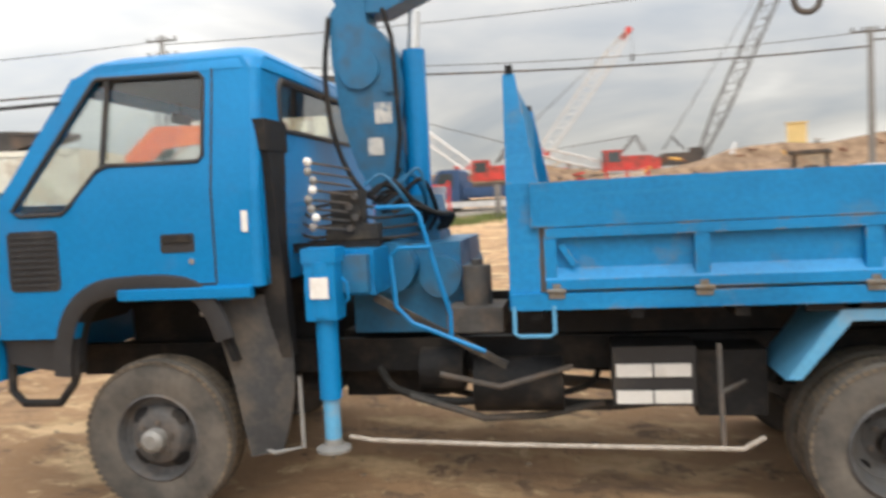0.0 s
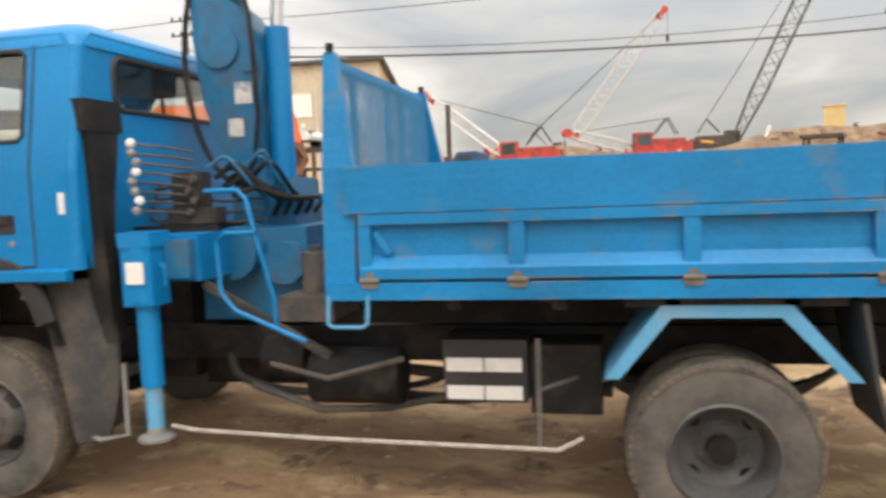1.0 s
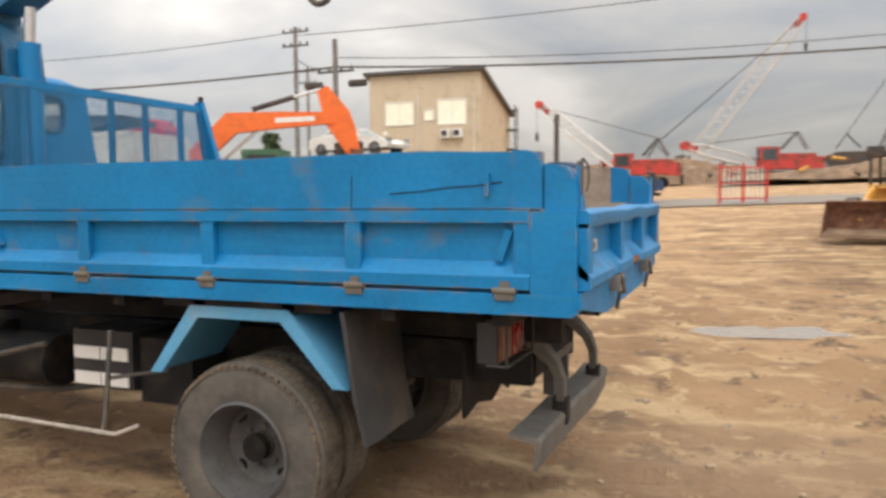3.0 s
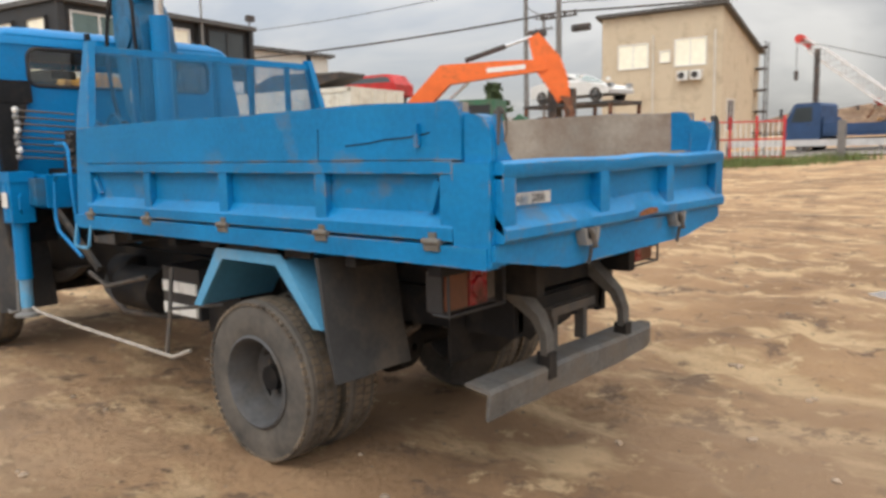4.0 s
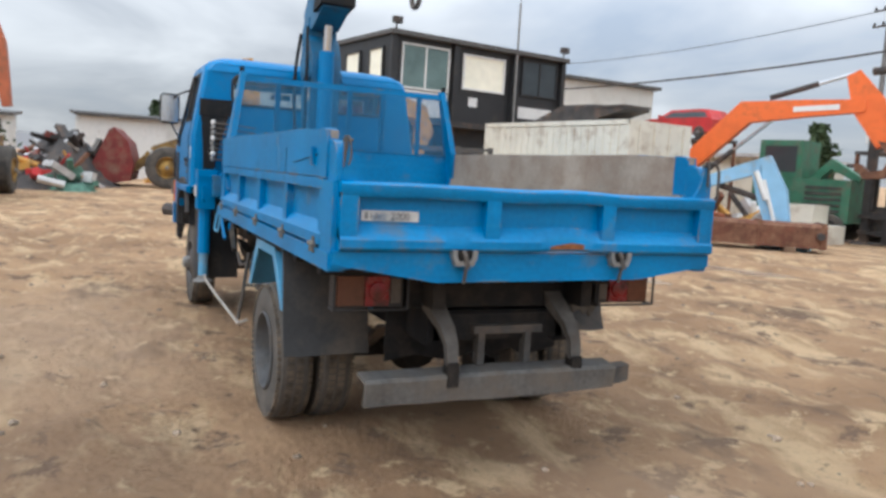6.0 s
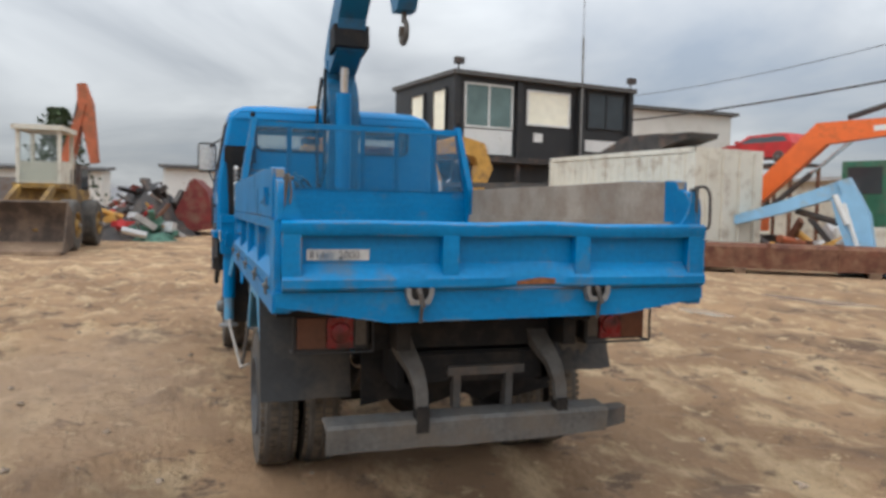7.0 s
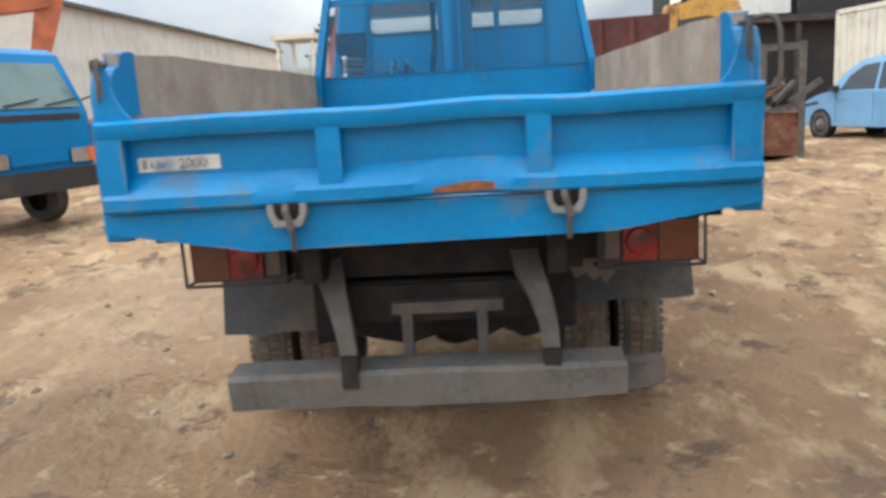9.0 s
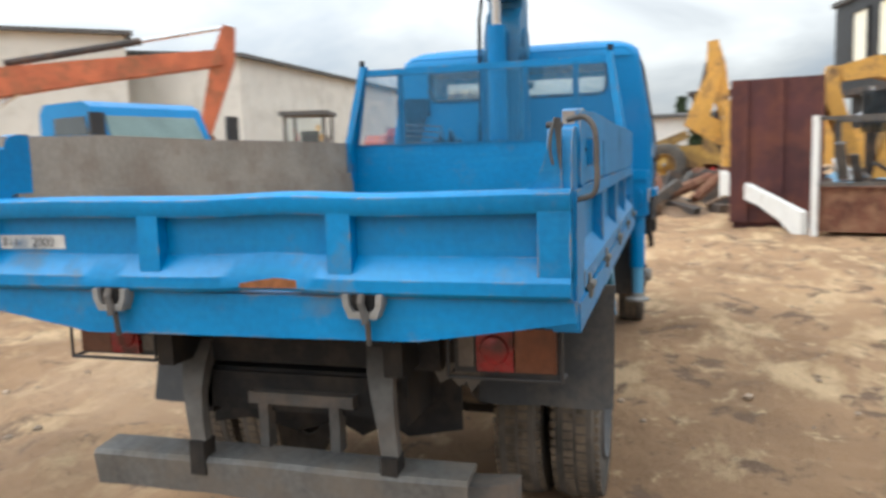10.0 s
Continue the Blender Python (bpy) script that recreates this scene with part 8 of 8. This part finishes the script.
def scrap_cage():
    p = thing("scrap_cage", "rusty steel cage of posts holding brown scrap", "cage", pose(-8.95, 7.95, 0, 0, 0, 69))
    for x in (0.0, 1.5, 2.15):
        for y in (0.0, 1.7):
            part("post", boxed((x - 0.05, x + 0.05, y - 0.05, y + 0.05, 0.0, 1.95)), WHITE if x < 1 and y < 1 else STEEL_DARK, p, "pale grey post" if x < 1 and y < 1 else "", smooth=0)
    for y in (0.0, 1.7):
        for z in (0.85, 1.9):
            part("cross_rail", boxed((0.0, 2.15, y - 0.03, y + 0.03, z - 0.03, z + 0.03)), STEEL_DARK, p, smooth=0)
    part("floor_box", boxed((0.05, 2.10, 0.04, 1.66, 0.08, 0.80)), RUST_STEEL, p, "rusty box of scrap", bevel=0.03)
    rnd = random.Random(8)
    for k in range(26):
        bm = bmesh.new()
        a = Vector((rnd.uniform(0.1, 2.0), rnd.uniform(0.1, 1.6), rnd.uniform(0.7, 0.95)))
        beam(bm, a, a + Vector((rnd.uniform(-0.7, 0.7), rnd.uniform(-0.4, 0.4), rnd.uniform(0.0, 0.6))), rnd.uniform(0.05, 0.22), rnd.uniform(0.03, 0.12))
        part("scrap_piece", bm, rnd.choice((RUST_STEEL, DARK_STEEL, STEEL_DARK, STEEL_DARK, TIN, PALE_BLUE, GREEN)), p, smooth=0)


scrap_cage()
bm = bmesh.new()
prism(bm, [(0, 0.0), (0.22, 0.0), (0.6, 0.22), (1.2, 0.44), (1.8, 0.56), (2.35, 0.58), (2.5, 0.52), (2.5, 1.05), (0, 0.40)], "y", -0.06, 0.06)
solid("loading_ramp", bm, WHITE, "white steel ramp side leaning on scrap", "ramp", pose(-8.95, 7.80, 0, 0, 0, 207), bevel=0.02)


def skip(label, m, L, W, H, material):
    p = thing("scrap_bin", label, "bin", m)
    for y in (0, W - 0.06):
        part("bin_side", boxed((0, L, y, y + 0.06, 0.1, H)), material, p, smooth=0)
    for x in (0, L - 0.06):
        part("bin_end", boxed((x, x + 0.06, 0.06, W - 0.06, 0.1, H)), material, p, smooth=0)
    part("bin_floor", boxed((0.06, L - 0.06, 0.06, W - 0.06, 0.0, 0.1)), material, p, smooth=0)
    for k in range(int(L / 0.6)):
        for y in (-0.06, W):
            part("bin_rib", boxed((k * 0.6 + 0.2, k * 0.6 + 0.3, y, y + 0.06, 0.1, H)), material, p, smooth=0)
    return p


skip("tall dark maroon scrap bin", pose(-10.5, 6.75, 0, 0, 0, 80), 1.55, 2.2, 2.7, BIN_RED)


def heap(name, label, category, x, y, w, d, h, material, seed, bits=(), n_bits=0):
    """An uneven mound, with pieces of scrap thrown on it."""
    rnd = random.Random(seed)
    p = thing(name, label, category, on_ground(x, y))
    bm = bmesh.new()
    N = 22
    grid = []
    for i in range(N + 1):
        row = []
        for j in range(N + 1):
            u, v = i / N * 2 - 1, j / N * 2 - 1
            r = math.hypot(u, v)
            z = h * max(0.0, 1 - r ** 1.6) * (0.7 + 0.6 * noise.noise(Vector((u * 2.2 + seed, v * 2.2, seed)))) + 0.12 * h * noise.noise(Vector((u * 7, v * 7, seed)))
            row.append(bm.verts.new((u * w / 2, v * d / 2, max(z, 0.0) - 0.1)))
        grid.append(row)
    for a, b in zip(grid, grid[1:]):
        for j in range(N):
            bm.faces.new((a[j], b[j], b[j + 1], a[j + 1]))
    part("mound", bm, material, p, smooth=50)
    for k in range(n_bits):
        u, v = rnd.uniform(-0.8, 0.8), rnd.uniform(-0.8, 0.8)
        z = h * max(0.0, 1 - math.hypot(u, v) ** 1.6) * 0.8
        bm = bmesh.new()
        a = Vector((u * w / 2, v * d / 2, z))
        ln = rnd.uniform(0.3, 1.2)
        e = Vector((rnd.uniform(-1, 1), rnd.uniform(-1, 1), rnd.uniform(-0.1, 0.7))).normalized() * ln
        if k % 3 == 0:
            cyl(bm, a, a + e, rnd.uniform(0.05, 0.16), n=8)
        else:
            beam(bm, a, a + e, rnd.uniform(0.06, 0.45), rnd.uniform(0.04, 0.25))
        part("scrap_piece", bm, rnd.choice(bits), p, smooth=0)
    return p


SCRAP = (RUST_STEEL, DARK_STEEL, STEEL_DARK, RED, YELLOW, TIN)
heap("scrap_heap", "heap of rusty machine parts", "scrap", -32.0, -0.5, 6, 5, 1.5, RUST_STEEL, 3, SCRAP, 46)
heap("scrap_heap", "high heap of dark machine scrap", "scrap", -29.5, 1.5, 5.2, 4.2, 2.5, DARK_STEEL, 9, (DARK_STEEL, DARK_STEEL, STEEL_DARK, MAROON, BLACK_TRIM, TIN), 70)
heap("scrap_heap", "heap of red and dark machine scrap", "scrap", -26.0, 0.6, 5, 4, 1.2, DARK_STEEL, 5, SCRAP, 40)
heap("net_pile", "pile of pale green netting", "netting", -24.2, 1.9, 2.2, 1.8, 0.7, GREEN_NET, 7, (GREEN_NET, TIN), 14)
heap("scrap_heap", "long bank of rusty scrap and machinery", "scrap", -33.0, 9.0, 10, 8, 1.8, RUST_STEEL, 9, SCRAP, 46)
heap("spoil_heap", "brown spoil heap with scrap in front of the shed", "spoil", -24.0, -8.5, 9, 4, 2.4, EARTH, 11, SCRAP + (GREEN,), 44)
heap("spoil_heap", "long brown spoil bank across the road", "spoil", 22.0, 72.0, 44, 10, 3.4, EARTH, 13, SCRAP + (YELLOW,), 50)
heap("spoil_heap", "brown spoil bank under the cranes", "spoil", -8.0, 84.0, 40, 10, 3.4, EARTH, 15, SCRAP + (RED, RED), 60)
heap("scrap_heap", "low row of yellow and pale machine parts", "scrap", -11.6, 20.0, 4.5, 1.5, 0.7, RUST_STEEL, 19, (YELLOW, WHITE, DARK_STEEL, TIN, RUST_STEEL, ORANGE_OLD), 40)
heap("scrap_heap", "scrap piled against the bin", "scrap", -14.6, 5.6, 4.0, 2.6, 0.55, EARTH, 17, (RUST_STEEL, DARK_STEEL, EARTH, STEEL_DARK), 24)


def dumper():
    p = thing("site_dumper", "weathered orange site dumper with a red hood", "dumper", pose(-22.4, -4.35, 0, 0, 0, 8))
    for x in (-0.9, 0.7):
        for s in (-1, 1):
            q = new("wheel")
            q.parent = p
            wheel(q, (x, s * 0.52, 0.6), s, 0.6, 0.4, n=24, simple=True, rim_r=0.3)
    part("frame", boxed((-1.3, 1.1, -0.32, 0.32, 0.6, 1.1)), DARK_STEEL, p, bevel=0.05)
    bm = bmesh.new()
    prism(bm, [(-1.2, 1.1), (0.9, 1.1), (1.15, 1.5), (1.05, 2.1), (0.6, 2.35), (-1.1, 2.2)], "y", -0.72, 0.1)
    part("engine_hood", bm, ORANGE_OLD, p, "rusty orange engine hood", bevel=0.08)
    bm = bmesh.new()
    prism(bm, [(-0.6, 1.2), (1.0, 1.2), (1.35, 1.7), (1.2, 2.3), (0.8, 2.6), (0.1, 2.55), (-0.5, 2.1)], "y", 0.12, 0.72)
    part("skip_body", bm, MAROON, p, "dull red rounded skip", bevel=0.1)
    for s in (-0.4, 0.4):
        bm = bmesh.new()
        cyl(bm, (1.1, s, 1.45), (1.22, s, 1.45), 0.12, n=14)
        part("head_lamp", bm, CHROME, p)


dumper()


def digger_arm():
    """A folded excavator arm without its machine, behind the scrap cage: boom up one side, over the top, stick hanging
    on the other.
    """
    p = thing("digging_attachment", "folded yellow digging attachment standing behind the scrap cage", "attachment", pose(-12.3, 9.5, 0, 0, 0, -80))
    # added stand in place of the unseen machine
    part("stand", boxed((-0.9, 0.9, -0.6, 0.6, 0.0, 0.75)), DARK_STEEL, p, bevel=0.05)
    arm(p, "boom", limb([(-0.1, 0.7), (-0.32, 1.5), (-0.72, 2.45), (-0.55, 2.86), (0.0, 2.98), (0.65, 2.86)], (0.30, 0.34, 0.42, 0.44, 0.42, 0.30)), 0.34, YELLOW, "bent yellow boom")
    arm(p, "stick", limb([(0.75, 3.0), (0.85, 2.55), (0.55, 1.75), (0.25, 1.0)], (0.22, 0.36, 0.28, 0.18)), 0.26, YELLOW, "tapering yellow stick")
    ram(p, (-0.25, 2.35), (0.45, 1.9), 0.09)
    ram(p, (0.0, 0.8), (0.02, 2.6), 0.08)
    # dark glass block in place of the cab window below the arch
    part("cab_pane", boxed((-0.25, 0.3, 0.2, 0.3, 1.7, 2.5)), GLASS_DARK, p, smooth=0)


digger_arm()

# long rusty beam, pale blue jib, green machine and forklift on the far side
def boom_section():
    p = thing("steel_boom_section", "long rusty steel boom section lying on the ground", "steel section", pose(-10.1, 15.15, 0, 0, 0, 50))
    bm = bmesh.new()
    prism(bm, [(-0.45, 0.12), (0.45, 0.12), (0.45, 0.62), (0.35, 0.70), (-0.35, 0.70), (-0.45, 0.62)], "x", 0, 4.5)
    part("box_beam", bm, RUST_STEEL, p, bevel=0.03)
    for x in (0.05, 1.5, 3.0, 4.4):
        part("stiffener", boxed((x - 0.04, x + 0.04, -0.48, 0.48, 0.10, 0.73)), RUST_STEEL, p, bevel=0.01)
    for x in (0.9, 3.7):
        part("timber_block", boxed((x - 0.12, x + 0.12, -0.6, 0.6, 0.0, 0.13)), EARTH, p, "muddy timber block", smooth=0)
    bm = bmesh.new()
    cyl(bm, (4.35, -0.56, 0.42), (4.35, 0.56, 0.42), 0.09, n=14)
    part("boom_pin", bm, DARK_STEEL, p)


boom_section()


def jib():
    p = thing("folded_jib", "pale blue folded loader-crane jib standing on the ground", "crane jib", pose(-9.0, 18.0, 0, 0, 0, 35))
    for k, pts in enumerate((limb([(-2.7, 1.10), (-1.1, 1.58), (0.2, 2.05)], (0.20, 0.30, 0.36)), limb([(0.15, 2.22), (0.5, 1.35), (0.85, 0.05)], (0.5, 0.72, 0.45)))):
        bm = bmesh.new()
        prism(bm, pts, "y", -0.2, 0.2)
        part("jib_arm", bm, PALE_BLUE, p, bevel=0.03)
    for q0, q1, r in (((0.3, -0.24, 1.7), (0.75, -0.24, 0.3), 0.05), ((0.1, -0.26, 1.9), (0.4, -0.26, 1.2), 0.07)):
        bm = bmesh.new()
        cyl(bm, q0, q1, r, n=10)
        part("jib_pipe", bm, WHITE, p, "pale ram along the jib")
    part("jib_base", boxed((0.3, 1.5, -0.5, 0.5, 0.0, 0.5)), PALE_BLUE, p, bevel=0.04)
    bm = bmesh.new()
    cyl(bm, (-0.8, 0, 1.5), (0.45, 0, 1.15), 0.08, n=10)
    part("jib_ram", bm, DARK_STEEL, p)
    bm = bmesh.new()
    beam(bm, (-2.3, 0, 1.15), (-2.3, 0, 0.0), 0.12, 0.12)
    part("prop", bm, STEEL_DARK, p)


jib()


def green_machine():
    p = thing("compressor", "green site machine with a pale cab", "machine", pose(-11.2, 22.6, 0, 0, 0, 20) @ Matrix.Scale(1.2, 4))
    part("hood", boxed((-1.2, 1.2, -0.6, 0.6, 0.5, 1.55)), GREEN, p, bevel=0.08)
    part("cab", boxed((-1.1, 0.0, -0.55, 0.55, 1.55, 2.5)), GREEN, p, bevel=0.06)
    part("cab_window", boxed((-0.95, -0.15, -0.57, -0.55, 1.7, 2.35)), PANE, p, smooth=0)
    for k in range(5):
        part("hood_louvre", boxed((0.15, 1.0, -0.63, -0.6, 0.75 + 0.14 * k, 0.81 + 0.14 * k)), DARK_STEEL, p, smooth=0)
    bm = bmesh.new()
    prism(bm, limb([(0.1, 1.5), (0.55, 1.95), (1.25, 1.55)], (0.2, 0.26, 0.16)), "y", -0.15, 0.15)
    part("feed_arm", bm, GREEN, p, bevel=0.03)
    bm = bmesh.new()
    cyl(bm, (0.3, 0.3, 1.5), (0.3, 0.3, 2.0), 0.05, n=8)
    part("exhaust_pipe", bm, DARK_STEEL, p)
    for x in (-0.8, 0.8):
        for s in (-1, 1):
            q = new("wheel")
            q.parent = p
            wheel(q, (x, s * 0.6, 0.36), s, 0.36, 0.22, n=20, simple=True, rim_r=0.2)


green_machine()


def forklift():
    p = thing("forklift", "dark forklift with an upright mast", "forklift", pose(-8.9, 23.3, 0, 0, 0, 262))
    part("body", boxed((-1.3, 0.3, -0.55, 0.55, 0.3, 1.15)), STEEL_DARK, p, bevel=0.06)
    bm = bmesh.new()
    prism(bm, [(-1.95, 0.35), (-1.25, 0.25), (-1.25, 1.35), (-1.6, 1.35), (-1.9, 1.15), (-2.0, 0.8)], "y", -0.58, 0.58)
    part("counterweight", bm, DARK_STEEL, p, bevel=0.05)
    part("driver_seat", boxed((-0.95, -0.45, -0.28, 0.28, 1.15, 1.3), (-1.0, -0.88, -0.27, 0.27, 1.28, 1.8)), SEAT, p, bevel=0.04)
    bm = bmesh.new()
    cyl(bm, (0.2, 0, 1.1), (0.0, 0, 1.6), 0.03, n=8)
    part("steering_column", bm, DARK_STEEL, p)
    part("fork_carriage", boxed((0.56, 0.62, -0.55, 0.55, 0.35, 0.45), (0.56, 0.62, -0.55, 0.55, 0.8, 0.9)), DARK_STEEL, p, smooth=0)
    for y in (-0.4, 0.4):
        part("mast_rail", boxed((0.4, 0.55, y - 0.13, y + 0.13, 0.1, 3.2)), DARK_STEEL, p, smooth=0)
        part("fork", boxed((0.6, 1.7, y - 0.06, y + 0.06, 0.1, 0.16)), DARK_STEEL, p, smooth=0)
        for x in (-1.2, 0.1):
            bm = bmesh.new()
            cyl(bm, (x, y * 1.3 - 0.12, 0.36), (x, y * 1.3 + 0.12, 0.36), 0.36, n=18)
            part("wheel", bm, RUBBER, p)
        for x in (-1.3, 0.2):
            part("guard_post", boxed((x - 0.04, x + 0.04, y - 0.04, y + 0.04, 1.1, 2.1)), DARK_STEEL, p, smooth=0)
    for z in (0.9, 2.0, 3.1):
        part("mast_tie", boxed((0.42, 0.53, -0.4, 0.4, z, z + 0.1)), DARK_STEEL, p, smooth=0)
    part("guard_roof", boxed((-1.4, 0.3, -0.5, 0.5, 2.1, 2.18)), DARK_STEEL, p, smooth=0)


forklift()
solid("concrete_block", boxed((-0.7, 0.7, -0.5, 0.5, 0, 0.55), (-0.6, 0.2, -0.45, 0.45, 0.55, 1.1)), CREAM, "pale concrete counterweight block", "block", pose(-9.9, 21.4, 0, 0, 0, 15), bevel=0.03)


def fence(label, x, y, turn, n, material):
    p = thing("steel_fence", label, "fence", on_ground(x, y, turn), "red and white fences")
    for k in range(n + 1):
        part("fence_post", boxed((k * 1.0 - 0.05, k * 1.0 + 0.05, -0.05, 0.05, 0, 1.9)), material, p, smooth=0)
    for k in range(n * 5):
        if k % 5:
            part("fence_bar", boxed((k * 0.2 - 0.02, k * 0.2 + 0.02, -0.02, 0.02, 0.2, 1.75)), WHITE, p, "white bar", smooth=0)
    for z in (0.3, 1.0, 1.7):
        part("fence_rail", boxed((0, n, -0.03, 0.03, z - 0.03, z + 0.03)), material, p, smooth=0)


fence("red steel fence with white bars", -8.2, 32.4, 20, 3, RED)
fence("red and white roadside barrier", 1.6, 38.0, 10, 2, RED)
p = thing("guard_rail", "grey guard rail along the road", "guard rail", on_ground(-9.5, 38.5, 6))
for k in range(6):
    part("rail_post", boxed((k * 1.6 - 0.06, k * 1.6 + 0.06, -0.06, 0.06, 0, 0.75)), POLE, p, smooth=0)
part("rail", boxed((0, 8.0, -0.1, -0.06, 0.45, 0.75)), TIN, p, bevel=0.02)
solid("marker_post", boxed((-0.12, 0.12, -0.12, 0.12, 0, 1.5)), POLE, "short grey marker post", "post", on_ground(-3.2, 33.0), bevel=0.02)
bm = bmesh.new()
cyl(bm, (0, 0, 0), (0, 0, 6.4), 0.2, n=12)
solid("steel_column", bm, DARK_STEEL, "dark upright steel column", "column", on_ground(-12.0, 62.0))


def tree(label, x, y, h, seed, group="", full=0.24):
    rnd = random.Random(seed)
    p = thing("tree", label, "tree", on_ground(x, y), group)
    bm = bmesh.new()
    cyl(bm, (0, 0, 0), (0.1, 0.05, h * 0.75), 0.16, 0.05, n=8)
    for k in range(7):
        z = h * rnd.uniform(0.3, 0.7)
        a = rnd.uniform(0, 6.28)
        cyl(bm, (0.04, 0.02, z), (math.cos(a) * h * 0.18, math.sin(a) * h * 0.18, z + h * 0.15), 0.05, 0.02, n=6)
    part("trunk", bm, EARTH, p)
    bm = bmesh.new()
    for k in range(1500):
        t = rnd.random() ** 0.8
        z = h * (0.22 + 0.78 * t)
        r = h * full * (1 - 0.75 * t) * math.sqrt(rnd.random()) 
        a = rnd.uniform(0, 6.28)
        r *= 0.45 + 1.5 * abs(noise.noise(Vector((math.cos(a) * 1.3 + seed, math.sin(a) * 1.3, z * 1.4))))
        c = Vector((math.cos(a) * r, math.sin(a) * r, z))
        u = Vector((rnd.uniform(-1, 1), rnd.uniform(-1, 1), rnd.uniform(-1, 1))).normalized() * rnd.uniform(0.08, 0.2)
        v = u.orthogonal().normalized() * rnd.uniform(0.05, 0.12)
        bm.faces.new([bm.verts.new(c + q) for q in (u, v, -u, -v)])
    tagged(part("crown", bm, BRUSH, p, smooth=0), kind="stuff")


tree("dark conifer beside the warehouse", -36.0, -3.0, 5.9, 21, "dark trees", 0.42)
tree("small dark tree behind the sheds", -52.0, 6.4, 5.2, 22, "dark trees")
tree("bushy dark tree beyond the yard", -34.0, 6.9, 3.4, 23, "dark trees")
tree("dark shrub beside the white car", -15.7, 28.2, 4.0, 24, "dark trees")


def grass(x, y, w, d, n, seed):
    rnd = random.Random(seed)
    bm = bmesh.new()
    for k in range(n):
        u, v = rnd.gauss(0, 0.4) * w, rnd.gauss(0, 0.4) * d
        a, h = rnd.uniform(0, 6.28), rnd.uniform(0.12, 0.42)
        gz = height(x + u, y + v) - height(x, y)
        b0 = Vector((u, v, gz))
        s = Vector((math.cos(a), math.sin(a), 0)) * 0.025
        t = Vector((rnd.uniform(-0.15, 0.15), rnd.uniform(-0.15, 0.15), h))
        bm.faces.new([bm.verts.new(q) for q in (b0 - s, b0 + s, b0 + t)])
    solid("grass", bm, GRASS, "rough green grass at the foot of the fence", "grass", on_ground(x, y), kind="stuff", smooth=0)


grass(-6.3, 31.4, 3.4, 1.6, 1800, 41)
grass(-3.4, 33.2, 1.6, 0.8, 500, 42)

# far hills close the view
bm = bmesh.new()
ring = []
for k in range(121):
    a = 2 * math.pi * k / 120
    h = 14 + 16 * max(0.0, noise.noise(Vector((math.cos(a) * 2.2, math.sin(a) * 2.2, 4)))) + 5 * noise.noise(Vector((math.cos(a) * 9, math.sin(a) * 9, 2)))
    ring.append((bm.verts.new((780 * math.cos(a), 780 * math.sin(a), -6)), bm.verts.new((790 * math.cos(a), 790 * math.sin(a), h))))
for (a, b), (c, d) in zip(ring, ring[1:]):
    bm.faces.new((a, c, d, b))
# the haze is mixed into the grey of the hills
HILL = mat("haze_painted_far_hills", (0.30, 0.31, 0.33), 1.0, dark=0.95, scale=0.01, bump=0)
tagged(finish("backdrop", bm, HILL, smooth=60), "low hills on the horizon with haze painted in", "hills", kind="structure")

# road strip, puddles and stones
bm = bmesh.new()
for k in range(24):
    x0, x1 = -60 + k * 6, -54 + k * 6
    y = lambda x: 36.5 + 0.12 * x
    vs = [(x0, y(x0)), (x1, y(x1)), (x1, y(x1) + 8), (x0, y(x0) + 8)]
    bm.faces.new([bm.verts.new((u, v, height(u, v) + 0.06)) for u, v in vs])
tagged(finish("road", bm, PAVING, smooth=0), "dusty grey road at the yard's edge", "road", kind="structure")


def puddle(x, y, w, d, turn):
    bm = bmesh.new()
    n = 32
    ring = []
    for k in range(n):
        c, e = math.cos(2 * math.pi * k / n), math.sin(2 * math.pi * k / n)
        r = 1.0 + 0.3 * noise.noise(Vector((c * 1.4, e * 1.4, x)))
        ring.append(bm.verts.new((w * r * c, d * r * e, 0)))
    bm.faces.new(ring)
    solid("puddle", bm, PUDDLE, "shallow muddy puddle reflecting the sky", "puddle", pose(x, y, height(x, y) - 0.09, 0, 0, turn), group="puddles", kind="structure", smooth=0)


for q in PUDDLES:
    puddle(*q)

rnd = random.Random(31)
stone = []
for k in range(4):
    bm = bmesh.new()
    bmesh.ops.create_icosphere(bm, subdivisions=1, radius=1.0)
    for v in bm.verts:
        v.co *= 0.75 + 0.5 * rnd.random()
        v.co.z *= 0.55
    me = bpy.data.meshes.new("clod")
    bm.to_mesh(me)
    bm.free()
    me.materials.append(EARTH)
    stone.append(me)
bm = bmesh.new()
for k in range(2200):
    x, y = rnd.uniform(-9, 9), rnd.uniform(-3, 11)
    s = 0.006 + 0.028 * rnd.random() ** 6
    src = stone[k % 4]
    a = rnd.uniform(0, 6.28)
    ca, sa = math.cos(a) * s, math.sin(a) * s
    vs = [bm.verts.new((x + v.co.x * ca - v.co.y * sa, y + v.co.x * sa + v.co.y * ca, v.co.z * s - 0.005 + 0.02 * noise.noise(Vector((x, y, 0))))) for v in src.vertices]
    for f in src.polygons:
        bm.faces.new([vs[i] for i in f.vertices])
LOOSE = mat("pale_loose_stones", (0.30, 0.225, 0.16), 0.95, dark=0.6, scale=1.5, bump=0.2)
tagged(finish("loose_stones", bm, LOOSE, smooth=0), "loose pale stones and clods on the earth", "stones", kind="stuff")
